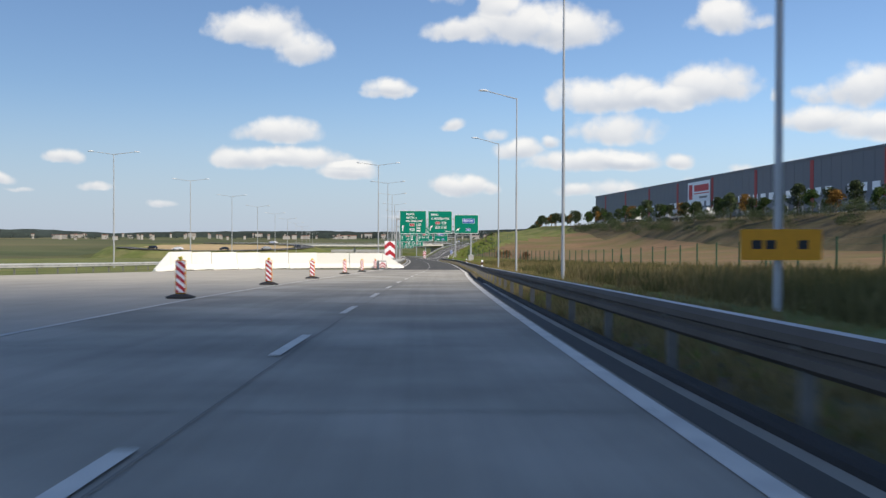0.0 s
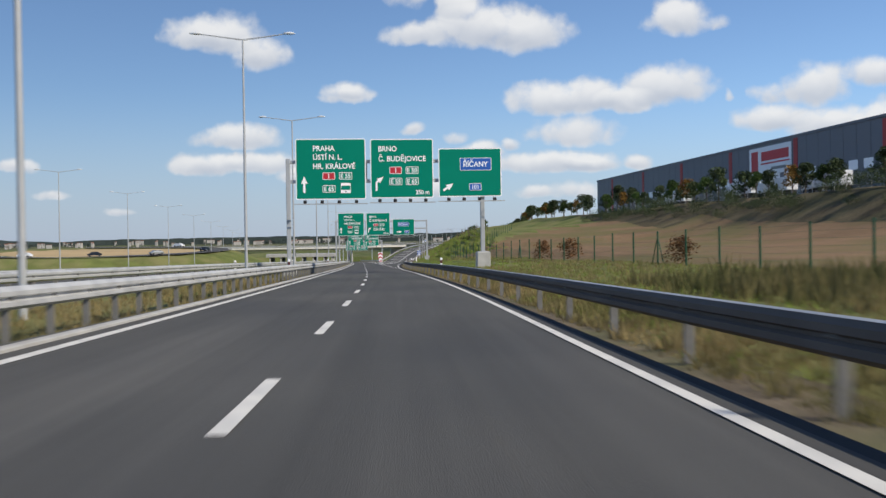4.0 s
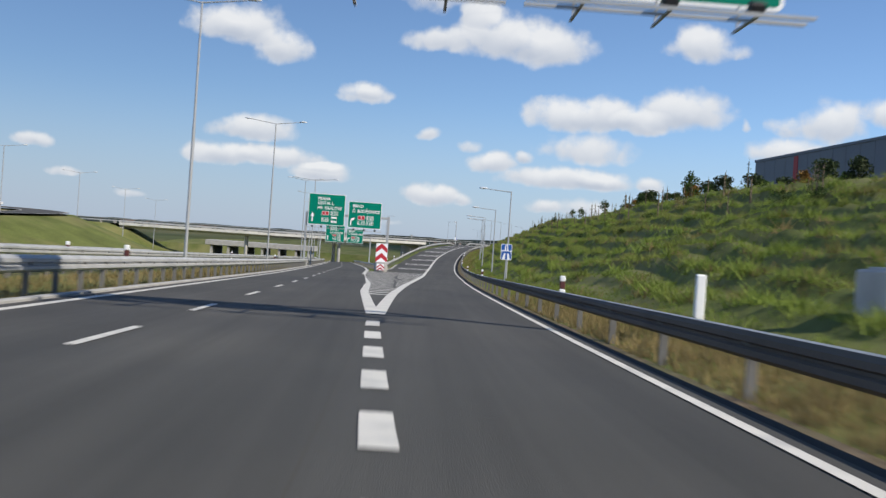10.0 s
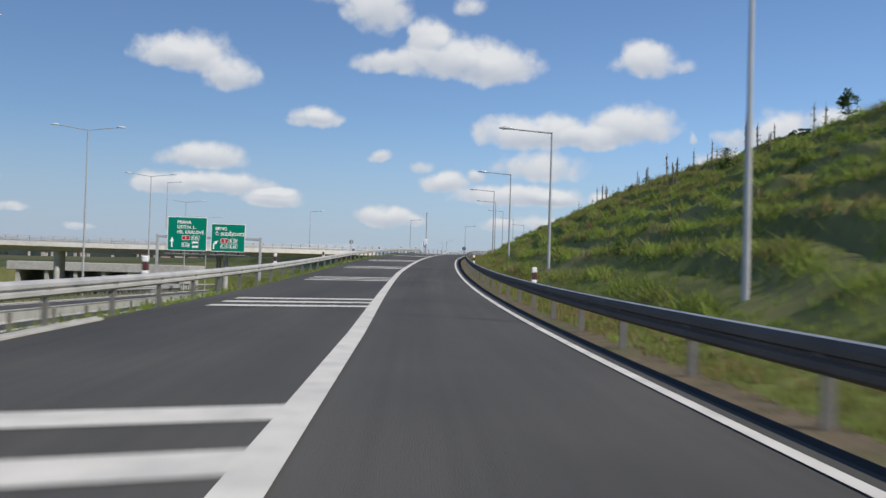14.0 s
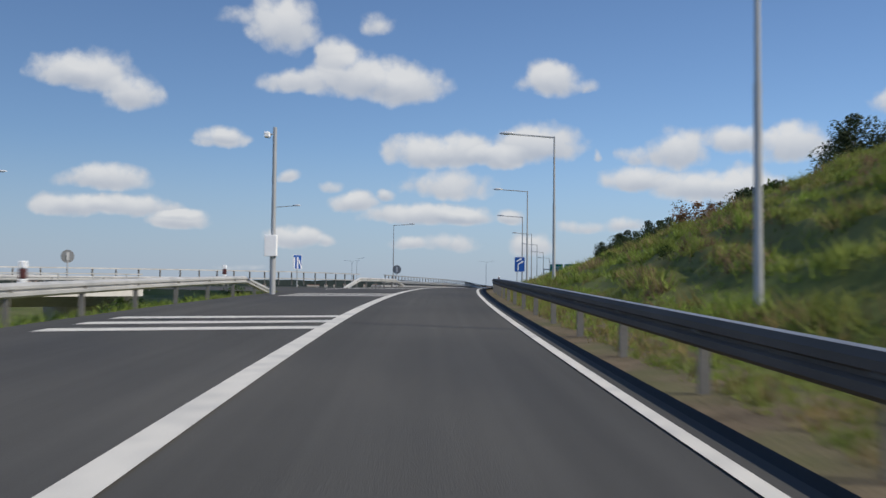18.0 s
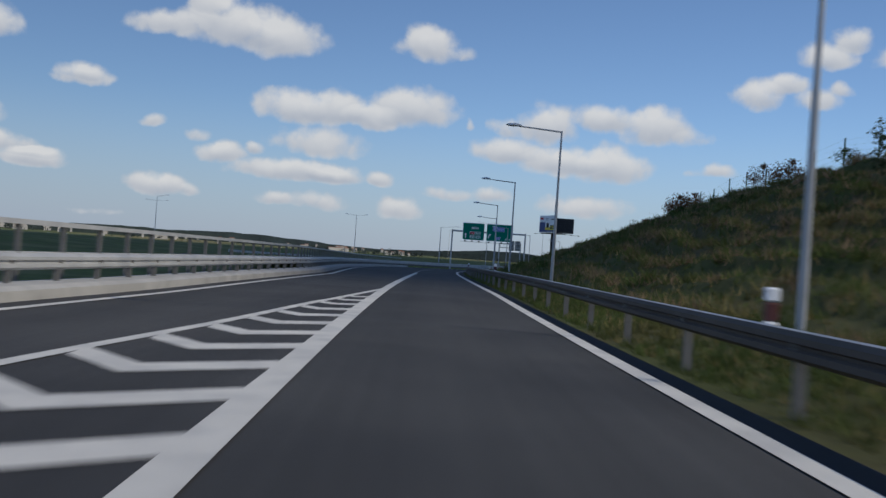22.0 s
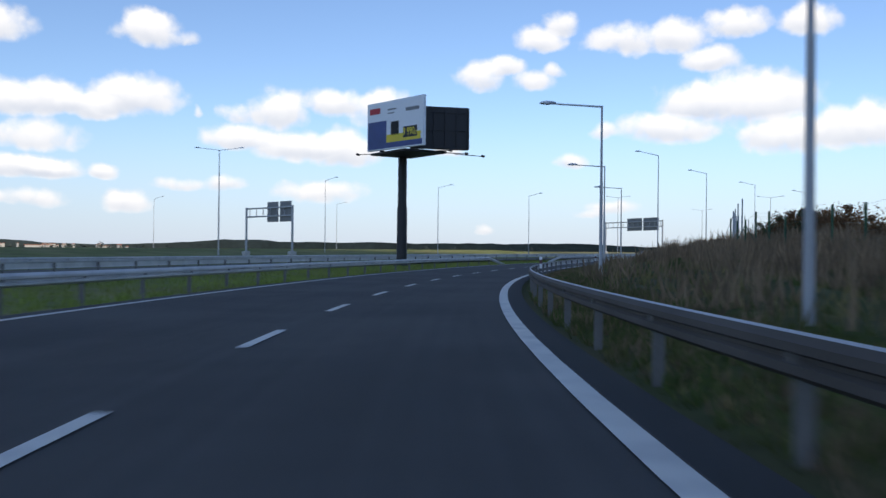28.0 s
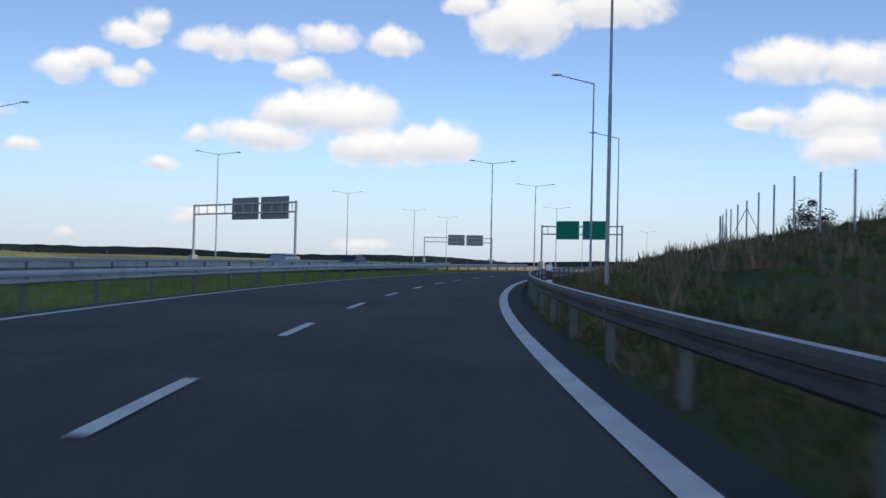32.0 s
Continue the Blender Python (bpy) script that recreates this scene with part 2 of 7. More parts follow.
# ---- materials ----
def material(name, colour, rough=0.7, metal=0.0, vary=0.25, scale=6.0, fine=60.0, bump=0.1, spot=None, spot_amount=0.5,
             spot_scale=0.6, obj_random=0.0, stretch=None, spec=0.5, island=0.0, through_light=0.0, streak=0.0):
    """Two scales of colour variation, an optional second colour in patches, and a fine relief."""
    m = bpy.data.materials.new(name)
    m.use_nodes = True
    N, L = m.node_tree.nodes, m.node_tree.links
    b = N["Principled BSDF"]
    b.inputs["Roughness"].default_value, b.inputs["Metallic"].default_value = rough, metal
    b.inputs["Specular IOR Level"].default_value = spec
    pos = N.new("ShaderNodeNewGeometry").outputs["Position"]
    if stretch:
        mp = N.new("ShaderNodeMapping")
        mp.inputs["Scale"].default_value = stretch
        L.new(pos, mp.inputs["Vector"])
        pos = mp.outputs[0]

    def tex(s, detail=4.0):
        n = N.new("ShaderNodeTexNoise")
        n.inputs["Scale"].default_value, n.inputs["Detail"].default_value = s, detail
        L.new(pos, n.inputs["Vector"])
        return n.outputs["Fac"]

    def mathn(op, a, v, clamp=False):
        n = N.new("ShaderNodeMath")
        n.operation, n.use_clamp = op, clamp
        for i, q in enumerate((a, v)):
            if isinstance(q, (int, float)):
                n.inputs[i].default_value = q
            else:
                L.new(q, n.inputs[i])
        return n.outputs[0]

    coarse, grain = tex(scale), tex(fine, 3.0)
    mix = N.new("ShaderNodeMix")
    mix.data_type = "RGBA"
    c = Vector(colour)
    mix.inputs["A"].default_value = (*(c * (1 - vary)), 1)
    mix.inputs["B"].default_value = (*(c * (1 + vary)), 1)
    f = mathn("ADD", mathn("MULTIPLY", coarse, 0.6), mathn("MULTIPLY", grain, 0.4))
    f = mathn("ADD", mathn("MULTIPLY", mathn("SUBTRACT", f, 0.5), 2.6), 0.5)
    if obj_random:
        f = mathn("ADD", f, mathn("MULTIPLY", mathn("SUBTRACT", N.new("ShaderNodeObjectInfo").outputs["Random"], 0.5), obj_random))
    if island:
        f = mathn("ADD", f, mathn("MULTIPLY", mathn("SUBTRACT", N.new("ShaderNodeNewGeometry").outputs["Random Per Island"], 0.5), island))
    L.new(mathn("MAXIMUM", mathn("MINIMUM", f, 1.4), 0.0), mix.inputs["Factor"])
    mix.clamp_factor = False
    out = mix.outputs["Result"]
    if spot:
        s = mathn("MULTIPLY", mathn("SUBTRACT", tex(spot_scale, 6.0), 0.5 - 0.12 * spot_amount), 5.0, True)
        s = mathn("MULTIPLY", s, spot_amount)
        m2 = N.new("ShaderNodeMix")
        m2.data_type = "RGBA"
        m2.inputs["B"].default_value = (*spot, 1)
        L.new(s, m2.inputs["Factor"])
        L.new(out, m2.inputs["A"])
        out = m2.outputs["Result"]
    if streak:
        # worn tracks and seams drawn out along the carriageway
        uv = N.new("ShaderNodeUVMap").outputs["UV"]
        for size, amount in (((1.1, 0.012, 1), streak), ((5.0, 0.05, 1), 0.6 * streak), ((0.35, 0.12, 1), 0.8 * streak)):
            mp = N.new("ShaderNodeMapping")
            mp.inputs["Scale"].default_value = size
            L.new(uv, mp.inputs["Vector"])
            n = N.new("ShaderNodeTexNoise")
            n.inputs["Scale"].default_value, n.inputs["Detail"].default_value = 1.0, 3.0
            L.new(mp.outputs[0], n.inputs["Vector"])
            k = N.new("ShaderNodeVectorMath")
            k.operation = "SCALE"
            L.new(out, k.inputs[0])
            L.new(mathn("ADD", mathn("MULTIPLY", n.outputs["Fac"], 2 * amount), 1.0 - amount), k.inputs["Scale"])
            out = k.outputs[0]
    L.new(out, b.inputs["Base Color"])
    L.new(mathn("ADD", rough - 0.08, mathn("MULTIPLY", coarse, 0.16)), b.inputs["Roughness"])
    if through_light:
        # thin leaves let part of the light through
        tr = N.new("ShaderNodeBsdfTranslucent")
        L.new(out, tr.inputs["Color"])
        ms = N.new("ShaderNodeMixShader")
        ms.inputs["Fac"].default_value = through_light
        L.new(b.outputs[0], ms.inputs[1])
        L.new(tr.outputs[0], ms.inputs[2])
        L.new(ms.outputs[0], N["Material Output"].inputs["Surface"])
    if bump:
        bp = N.new("ShaderNodeBump")
        bp.inputs["Strength"].default_value, bp.inputs["Distance"].default_value = bump, 0.02
        L.new(grain, bp.inputs["Height"])
        L.new(bp.outputs[0], b.inputs["Normal"])
    return m


POSTSTEEL = material("post_steel", (0.16, 0.155, 0.145), 0.7, 0.0, vary=0.2, scale=2.0, fine=20, bump=0.05, spec=0.2)
ASPHALT = material("asphalt", (0.081, 0.0775, 0.0695), 0.82, streak=0.3, vary=0.22, scale=0.35, fine=90, bump=0.35, spot=(0.05, 0.05, 0.05), spot_amount=0.5, spot_scale=0.22, stretch=(1, 0.35, 1), spec=0.3)
ASPHALT_DARK = material("dark_asphalt", (0.03, 0.031, 0.033), 0.85, vary=0.3, scale=1.2, fine=90, bump=0.4, spec=0.25)
CONCRETE_PALE = material("pale_road_concrete", (0.42, 0.385, 0.32), 0.85, streak=0.12, vary=0.1, scale=0.4, fine=60, bump=0.2, spot=(0.36, 0.33, 0.275), spot_amount=0.5, spot_scale=0.3, spec=0.3)
CONCRETE_ROAD = material("road_concrete", (0.275, 0.258, 0.218), 0.85, streak=0.2, vary=0.14, scale=0.4, fine=60, bump=0.2, spot=(0.43, 0.4, 0.34), spot_amount=0.8, spot_scale=0.25, spec=0.3)
CONCRETE = material("concrete", (0.42, 0.41, 0.385), 0.85, vary=0.18, scale=1.5, fine=40, bump=0.2, spot=(0.27, 0.26, 0.24), spot_amount=0.4, spot_scale=0.8)
PAINT = material("road_paint", (0.68, 0.655, 0.59), 0.7, vary=0.1, scale=2.0, fine=80, bump=0.2, spot=(0.4, 0.395, 0.38), spot_amount=0.45, spot_scale=1.8)
# rail steel with shade put into the colour of the road-facing side
RAIL_SHADE = material("shade_dark_steel", (0.11, 0.096, 0.084), 0.8, 0.0, vary=0.2, scale=0.8, fine=25, bump=0.05, spot=(0.085, 0.074, 0.064), spot_amount=0.5, spot_scale=0.7, spec=0.12)
SKID = material("skid_rubber", (0.058, 0.057, 0.055), 0.8, vary=0.35, scale=1.5, fine=40, bump=0.2, spec=0.25)
TYREMARK = material("tyre_mark", (0.1, 0.098, 0.095), 0.85, vary=0.3, scale=3.0, fine=40, bump=0.2, spec=0.2)
BANKSOIL = material("bank_soil", (0.105, 0.085, 0.05), 0.95, vary=0.45, scale=0.15, fine=2, bump=0.8, spot=(0.055, 0.06, 0.028), spot_amount=0.6, spot_scale=0.12, spec=0.1)
JOINT = material("joint_sealant", (0.19, 0.18, 0.16), 0.8, vary=0.3)
# asphalt again, with shade put into a darker base colour
ASPHALT_SHADE = material("shade_dark_asphalt", (0.066, 0.065, 0.063), 0.85, streak=0.25, vary=0.22, scale=0.35, fine=90, bump=0.35, spot=(0.035, 0.035, 0.036), spot_amount=0.5, spot_scale=0.22, spec=0.25)
STUBBLE = material("stubble_field", (0.42, 0.31, 0.17), 0.95, vary=0.15, scale=0.05, fine=1.0, bump=0.3, spec=0.1)
STEEL = material("galvanised_steel", (0.5, 0.5, 0.49), 0.5, 0.15, vary=0.15, scale=1.5, fine=30, bump=0.05, spot=(0.26, 0.27, 0.28), spot_amount=0.4, spot_scale=1.0, obj_random=0.4)
POLE = material("pole_steel", (0.4, 0.41, 0.42), 0.55, 0.2, vary=0.1, scale=2.0, fine=30, bump=0.03, obj_random=0.3)
DARKMETAL = material("dark_metal", (0.025, 0.025, 0.028), 0.55, 0.2, vary=0.3)
GREEN = material("sign_green", (0.0, 0.2, 0.13), 0.6, vary=0.05, scale=0.8, fine=20, bump=0.0, spec=0.08)
WHITE = material("sign_white", (0.9, 0.9, 0.9), 0.5, vary=0.04, bump=0.0)
BLUE = material("sign_blue", (0.012, 0.1, 0.42), 0.5, vary=0.06, bump=0.0)
RED = material("sign_red", (0.47, 0.018, 0.03), 0.5, vary=0.08, bump=0.0)
ORANGE = material("sign_orange", (0.7, 0.3, 0.01), 0.55, vary=0.08, bump=0.0)
SIGNBACK = material("sign_back", (0.2, 0.21, 0.22), 0.5, 0.6, vary=0.15, scale=1.0, bump=0.02)
WALLWHITE = material("white_barrier", (0.76, 0.74, 0.69), 0.7, vary=0.08, scale=0.6, fine=20, bump=0.1, spot=(0.6, 0.57, 0.5), spot_amount=0.3, obj_random=0.3)
RUBBER = material("rubber", (0.02, 0.02, 0.02), 0.8, vary=0.3)
GRASS = material("grass_ground", (0.12, 0.14, 0.04), 0.95, vary=0.4, scale=0.25, fine=5, bump=0.6, spot=(0.25, 0.215, 0.1), spot_amount=0.5, spot_scale=0.11, spec=0.15)
BLADE = material("grass_blade", (0.22, 0.29, 0.058), 0.85, vary=0.45, scale=0.2, fine=3, bump=0.0, spot=(0.25, 0.22, 0.085), spot_amount=0.45, spot_scale=0.13, island=0.5, spec=0.2, through_light=0.38)
# grass blades and ground of the bend, colours darkened to stand for shade
SHADEBLADE = material("shade_dark_grass", (0.09, 0.12, 0.034), 0.85, vary=0.45, scale=0.25, fine=3, bump=0.0, spot=(0.15, 0.12, 0.055), spot_amount=0.55, spot_scale=0.2, island=0.5, spec=0.15, through_light=0.25)
SHADEGRASS = material("shade_dark_ground", (0.07, 0.078, 0.03), 0.95, vary=0.4, scale=0.3, fine=5, bump=0.6, spot=(0.11, 0.085, 0.05), spot_amount=0.5, spot_scale=0.2, spec=0.1)
DRYBLADE = material("dry_grass", (0.29, 0.225, 0.105), 0.9, vary=0.4, scale=0.3, fine=3, bump=0.0, spot=(0.12, 0.14, 0.04), spot_amount=0.55, spot_scale=0.2, island=0.45, spec=0.15, through_light=0.4)
WEED = material("dry_weed", (0.23, 0.18, 0.085), 0.9, vary=0.4, scale=0.25, fine=3, bump=0.0, spot=(0.07, 0.085, 0.03), spot_amount=0.8, spot_scale=0.15, island=0.5, spec=0.1, through_light=0.4)
GRAVEL = material("verge_soil", (0.15, 0.118, 0.08), 0.95, vary=0.45, scale=1.5, fine=14, bump=0.8, spot=(0.11, 0.12, 0.05), spot_amount=0.6, spot_scale=0.5, spec=0.15)
FIELD = material("ploughed_field", (0.2, 0.13, 0.075), 0.95, vary=0.25, scale=0.08, fine=1.2, bump=0.9, spot=(0.13, 0.125, 0.05), spot_amount=0.7, spot_scale=0.06, spec=0.1)
FARLAND = material("far_land", (0.075, 0.09, 0.04), 0.95, vary=0.35, scale=0.004, fine=0.05, bump=0.0, spot=(0.2, 0.165, 0.09), spot_amount=0.6, spot_scale=0.003, spec=0.1)
SCRUB = material("brown_scrub", (0.3, 0.21, 0.13), 0.9, vary=0.4, scale=0.25, fine=3, bump=0.0, spot=(0.13, 0.095, 0.06), spot_amount=0.7, spot_scale=0.3, island=0.5, spec=0.1, through_light=0.4)
BEAMWHITE = material("pale_bridge_concrete", (0.62, 0.6, 0.55), 0.8, vary=0.15, scale=0.5, fine=20, bump=0.1, spot=(0.45, 0.43, 0.39), spot_amount=0.4, spot_scale=0.8)
# green desaturated in the base colour, in place of distance haze
FARWOOD = material("far_wood", (0.045, 0.058, 0.055), 0.95, vary=0.35, scale=0.01, fine=0.1, bump=0.0, spec=0.05)
LEAF = material("leaf_green", (0.05, 0.085, 0.02), 0.75, vary=0.5, scale=0.4, fine=6, bump=0.0, obj_random=0.7, island=0.9, spec=0.25, through_light=0.35)
LEAF_DARK = material("leaf_dark", (0.048, 0.066, 0.026), 0.75, vary=0.5, scale=0.4, fine=6, bump=0.0, obj_random=0.6, island=0.9, spec=0.2)
LEAF_AUTUMN = material("leaf_autumn", (0.19, 0.1, 0.02), 0.75, vary=0.45, scale=0.4, fine=6, bump=0.0, obj_random=0.6, island=0.9, spec=0.2)
LEAF_RED = material("leaf_rust", (0.14, 0.07, 0.03), 0.8, vary=0.45, scale=0.4, fine=6, bump=0.0, island=0.8, spec=0.2)
MAROON = material("band_maroon", (0.1, 0.03, 0.028), 0.5, vary=0.1, bump=0.0)
BARK = material("bark", (0.09, 0.07, 0.05), 0.9, vary=0.3, scale=8, bump=0.4)
STAKE = material("wooden_stake", (0.2, 0.15, 0.1), 0.85, vary=0.3, scale=5, obj_random=0.5)
HALL = material("hall_cladding", (0.13, 0.14, 0.16), 0.55, 0.0, vary=0.06, scale=0.3, fine=2, bump=0.0, obj_random=0.12)
HALLRED = material("hall_red", (0.36, 0.03, 0.03), 0.55, vary=0.1)
GLASSDARK = material("dark_glazing", (0.03, 0.04, 0.05), 0.15, vary=0.2, bump=0.0)
FENCEGREEN = material("green_fence_steel", (0.02, 0.075, 0.035), 0.5, 0.2, vary=0.2)
LAMPGLASS = material("lamp_glass", (0.62, 0.64, 0.66), 0.25, vary=0.05, bump=0.0)
POSTERBLUE = material("poster_blue", (0.03, 0.06, 0.2), 0.45, vary=0.25, scale=0.8, bump=0.0)
BBPRINT = material("poster_white", (0.74, 0.77, 0.8), 0.45, vary=0.05, bump=0.0)
YELLOW = material("poster_yellow", (0.7, 0.55, 0.04), 0.5, vary=0.08, bump=0.0)
CARPAINT = {
    "white": material("car_white", (0.75, 0.75, 0.75), 0.25, vary=0.03, bump=0.0),
    "dark": material("car_dark", (0.02, 0.025, 0.04), 0.25, 0.2, vary=0.1, bump=0.0),
    "silver": material("car_silver", (0.42, 0.44, 0.46), 0.3, 0.6, vary=0.05, bump=0.0),
}
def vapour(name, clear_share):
    """Material of the unseen sun-blocking clouds; lets a share of the sun through."""
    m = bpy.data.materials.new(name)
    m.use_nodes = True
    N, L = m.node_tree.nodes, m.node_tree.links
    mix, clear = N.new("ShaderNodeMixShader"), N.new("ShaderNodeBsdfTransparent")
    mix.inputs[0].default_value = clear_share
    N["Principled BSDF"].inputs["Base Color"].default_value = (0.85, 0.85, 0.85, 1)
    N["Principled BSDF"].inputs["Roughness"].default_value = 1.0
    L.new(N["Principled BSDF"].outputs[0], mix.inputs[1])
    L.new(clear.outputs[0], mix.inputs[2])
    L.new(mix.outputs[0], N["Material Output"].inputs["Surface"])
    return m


VEIL = vapour("thin_shade_cloud", 0.84)
CLOUDSTUFF = vapour("shade_cloud", 0.05)
HOUSEWALL = material("house_wall", (0.42, 0.39, 0.35), 0.8, vary=0.2, scale=0.02, obj_random=0.8)
ROOFTILE = material("roof_tile", (0.28, 0.1, 0.06), 0.8, vary=0.25, scale=0.5)

# ---- roads as alignments ----
# station, heading in degrees (left of +y positive), grade in percent, right edge line
ALIGN = [
    (0, 1.29, -1.80, 1.82),
    (44, -0.21, -2.29, 2.43),
    (88, -1.27, -2.13, 2.83),
    (132, -0.69, -1.56, 2.28),
    (176, 1.14, -1.62, 2.00),
    (220, 1.73, -1.81, 2.01),
    (264, 0.54, -1.70, 2.76),
    (308, -1.01, -1.73, 2.92),
    (352, -2.10, -1.90, 2.90),
    (396, -2.59, -1.15, 3.03),
    (440, -3.64, 1.03, 2.57),
    (484, -5.21, 2.99, 2.19),
    (528, -7.31, 3.36, 1.82),
    (572, -10.12, 2.36, 2.01),
    (616, -13.30, 0.92, 2.27),
    (660, -15.98, 0.29, 2.68),
    (704, -17.82, -0.03, 2.83),
    (748, -18.91, -0.43, 2.30),
    (792, -21.93, -0.58, 1.84),
    (836, -28.86, -0.47, 1.51),
    (880, -37.43, -0.06, 1.42),
    (924, -46.02, 0.41, 1.29),
    (968, -54.32, 0.60, 1.47),
    (1012, -62.67, 0.68, 1.79),
    (1056, -71.01, 0.78, 1.85),
    (1100, -79.37, 0.87, 1.96),]


def spline(x, y, q):
    """Natural cubic through x, y at q; straight beyond the ends."""
    x, y, q = np.asarray(x, float), np.asarray(y, float), np.asarray(q, float)
    n, h = len(x), np.diff(x)
    a, b = np.zeros((n, n)), np.zeros(n)
    a[0, 0] = a[-1, -1] = 1
    for i in range(1, n - 1):
        a[i, i - 1], a[i, i], a[i, i + 1] = h[i - 1], 2 * (h[i - 1] + h[i]), h[i]
        b[i] = 6 * ((y[i + 1] - y[i]) / h[i] - (y[i] - y[i - 1]) / h[i - 1])
    m = np.linalg.solve(a, b)
    qc = np.clip(q, x[0], x[-1])
    k = np.clip(np.searchsorted(x, qc) - 1, 0, n - 2)
    u, v = (x[k + 1] - qc) / h[k], (qc - x[k]) / h[k]
    return u * y[k] + v * y[k + 1] + ((u**3 - u) * m[k] + (v**3 - v) * m[k + 1]) * h[k] ** 2 / 6


class Road:
    """A line on the ground with stations every metre: heading, height and the way to the right."""

    def __init__(self, start, s0, stations, headings, grades=None, z0=0.0, heights=None):
        self.s0 = s0
        self.s = np.arange(s0, stations[-1] + 0.5, 1.0)
        hd = np.radians(spline(stations, headings, self.s))
        step = np.stack([-np.sin(hd), np.cos(hd)], 1)
        xy = np.vstack([[0, 0], np.cumsum((step[1:] + step[:-1]) / 2, 0)])
        self.xy = xy + np.array(start)
        self.right = np.stack([np.cos(hd), np.sin(hd)], 1)
        self.heading = hd
        if heights is None:
            g = spline(stations, grades, self.s) / 100
            self.z = z0 + np.concatenate([[0], np.cumsum((g[1:] + g[:-1]) / 2)])
        else:
            self.z = heights(self)

    def at(self, s, e=0.0, h=0.0):
        """World points for stations s, offsets e to the right and heights h over the road."""
        s, e, h = np.broadcast_arrays(np.asarray(s, float), np.asarray(e, float), np.asarray(h, float))
        f = lambda v: np.interp(s, self.s, v)
        rx, ry = f(self.right[:, 0]), f(self.right[:, 1])
        return np.stack([f(self.xy[:, 0]) + rx * e, f(self.xy[:, 1]) + ry * e, f(self.z) + h], -1)

    def place(self, s, e=0.0, h=0.0, turn=0.0):
        """A pose whose y runs along the road."""
        x, y, z = self.at(s, e, h)
        return pose(x, y, z, 0, 0, math.degrees(float(np.interp(s, self.s, self.heading))) + turn)

    def near(self, x, y):
        """Station, offset and height of the road at its nearest point, for arrays of places."""
        x, y = np.asarray(x, float).ravel(), np.asarray(y, float).ravel()
        out = np.empty((len(x), 3))
        pts, rt, st, zz = self.xy[::4], self.right[::4], self.s[::4], self.z[::4]
        for i in range(0, len(x), 4000):
            dx, dy = x[i:i + 4000, None] - pts[:, 0], y[i:i + 4000, None] - pts[:, 1]
            k = (dx**2 + dy**2).argmin(1)
            r = np.arange(len(k))
            e = dx[r, k] * rt[k, 0] + dy[r, k] * rt[k, 1]
            along = -dx[r, k] * rt[k, 1] + dy[r, k] * rt[k, 0]
            out[i:i + 4000] = np.stack([st[k] + np.clip(along, -60, 60), e, np.interp(st[k] + along, st, zz)], 1)
        return out


RAMP = Road((0.0, 0.0), 0, [r[0] for r in ALIGN], [r[1] for r in ALIGN], [r[2] for r in ALIGN])
# the same line, drawn back 60 m behind the first station
back_n = 60
RAMP.xy = np.vstack([RAMP.xy[0] - np.array([[-math.sin(RAMP.heading[0]), math.cos(RAMP.heading[0])]]) * np.arange(back_n, 0, -1)[:, None], RAMP.xy])
RAMP.right = np.vstack([np.repeat(RAMP.right[:1], back_n, 0), RAMP.right])
RAMP.heading = np.concatenate([np.repeat(RAMP.heading[:1], back_n), RAMP.heading])
RAMP.z = np.concatenate([RAMP.z[0] + 0.018 * np.arange(back_n, 0, -1), RAMP.z])
RAMP.s = np.concatenate([np.arange(-back_n, 0), RAMP.s])
edge_right = lambda s: np.interp(s, [r[0] for r in ALIGN], [r[3] for r in ALIGN])


def main_heights(road):
    z = RAMP.near(road.xy[:, 0], road.xy[:, 1])[:, 2]
    k = int(np.searchsorted(road.s, 390))
    z[k:] = z[k] - 0.0175 * (road.s[k:] - road.s[k])
    return np.convolve(np.pad(z, 15, mode="edge"), np.ones(31) / 31, "valid")


# left edge line of the through carriageway
MAIN = Road((-6.05, -40), -40, [-40, 60, 110, 180, 240, 320, 380, 431, 545, 700, 1400], [-0.8, -0.8, -0.4, 0.8, 1.5, 1.8, 2.4, 3.0, 3.4, 4.0, 9.0], heights=main_heights)
# the road that comes over the bridge and joins from the left: its left edge line
JR = 112.0
join_end = RAMP.at(700, -5.7)
JOIN = Road((0, 0), 0, [0, 40, 70, 70 + JR * 1.25, 70 + JR * 1.25 + 30], [-92, -90, -86, -17.0, -17.5], heights=lambda r: np.zeros(len(r.s)))
JOIN.xy += join_end[:2] - JOIN.xy[-14]
JOIN.z = np.interp(JOIN.s, [0, 90, 160, len(JOIN.s)], [-3.2, -3.4, RAMP.at(660)[2] - 0.1, RAMP.at(715)[2]])

def mesh_object(name, verts, faces, mat, parent=None, label="", smooth=False, world=True):
    me = bpy.data.meshes.new(name)
    me.from_pydata([tuple(v) for v in verts], [], [tuple(f) for f in faces])
    if smooth:
        me.polygons.foreach_set("use_smooth", [True] * len(me.polygons))
    for m in (mat if isinstance(mat, (list, tuple)) else [mat]):
        me.materials.append(m)
    me.update()
    ob = new(name, me)
    if parent:
        ob.parent = parent
    if label:
        ob["label"] = label
    return ob


def from_bm(bm, name, mat, smooth=False):
    me = bpy.data.meshes.new(name)
    bm.to_mesh(me)
    bm.free()
    if smooth:
        me.polygons.foreach_set("use_smooth", [True] * len(me.polygons))
    for m in (mat if isinstance(mat, (list, tuple)) else [mat]):
        me.materials.append(m)
    return me


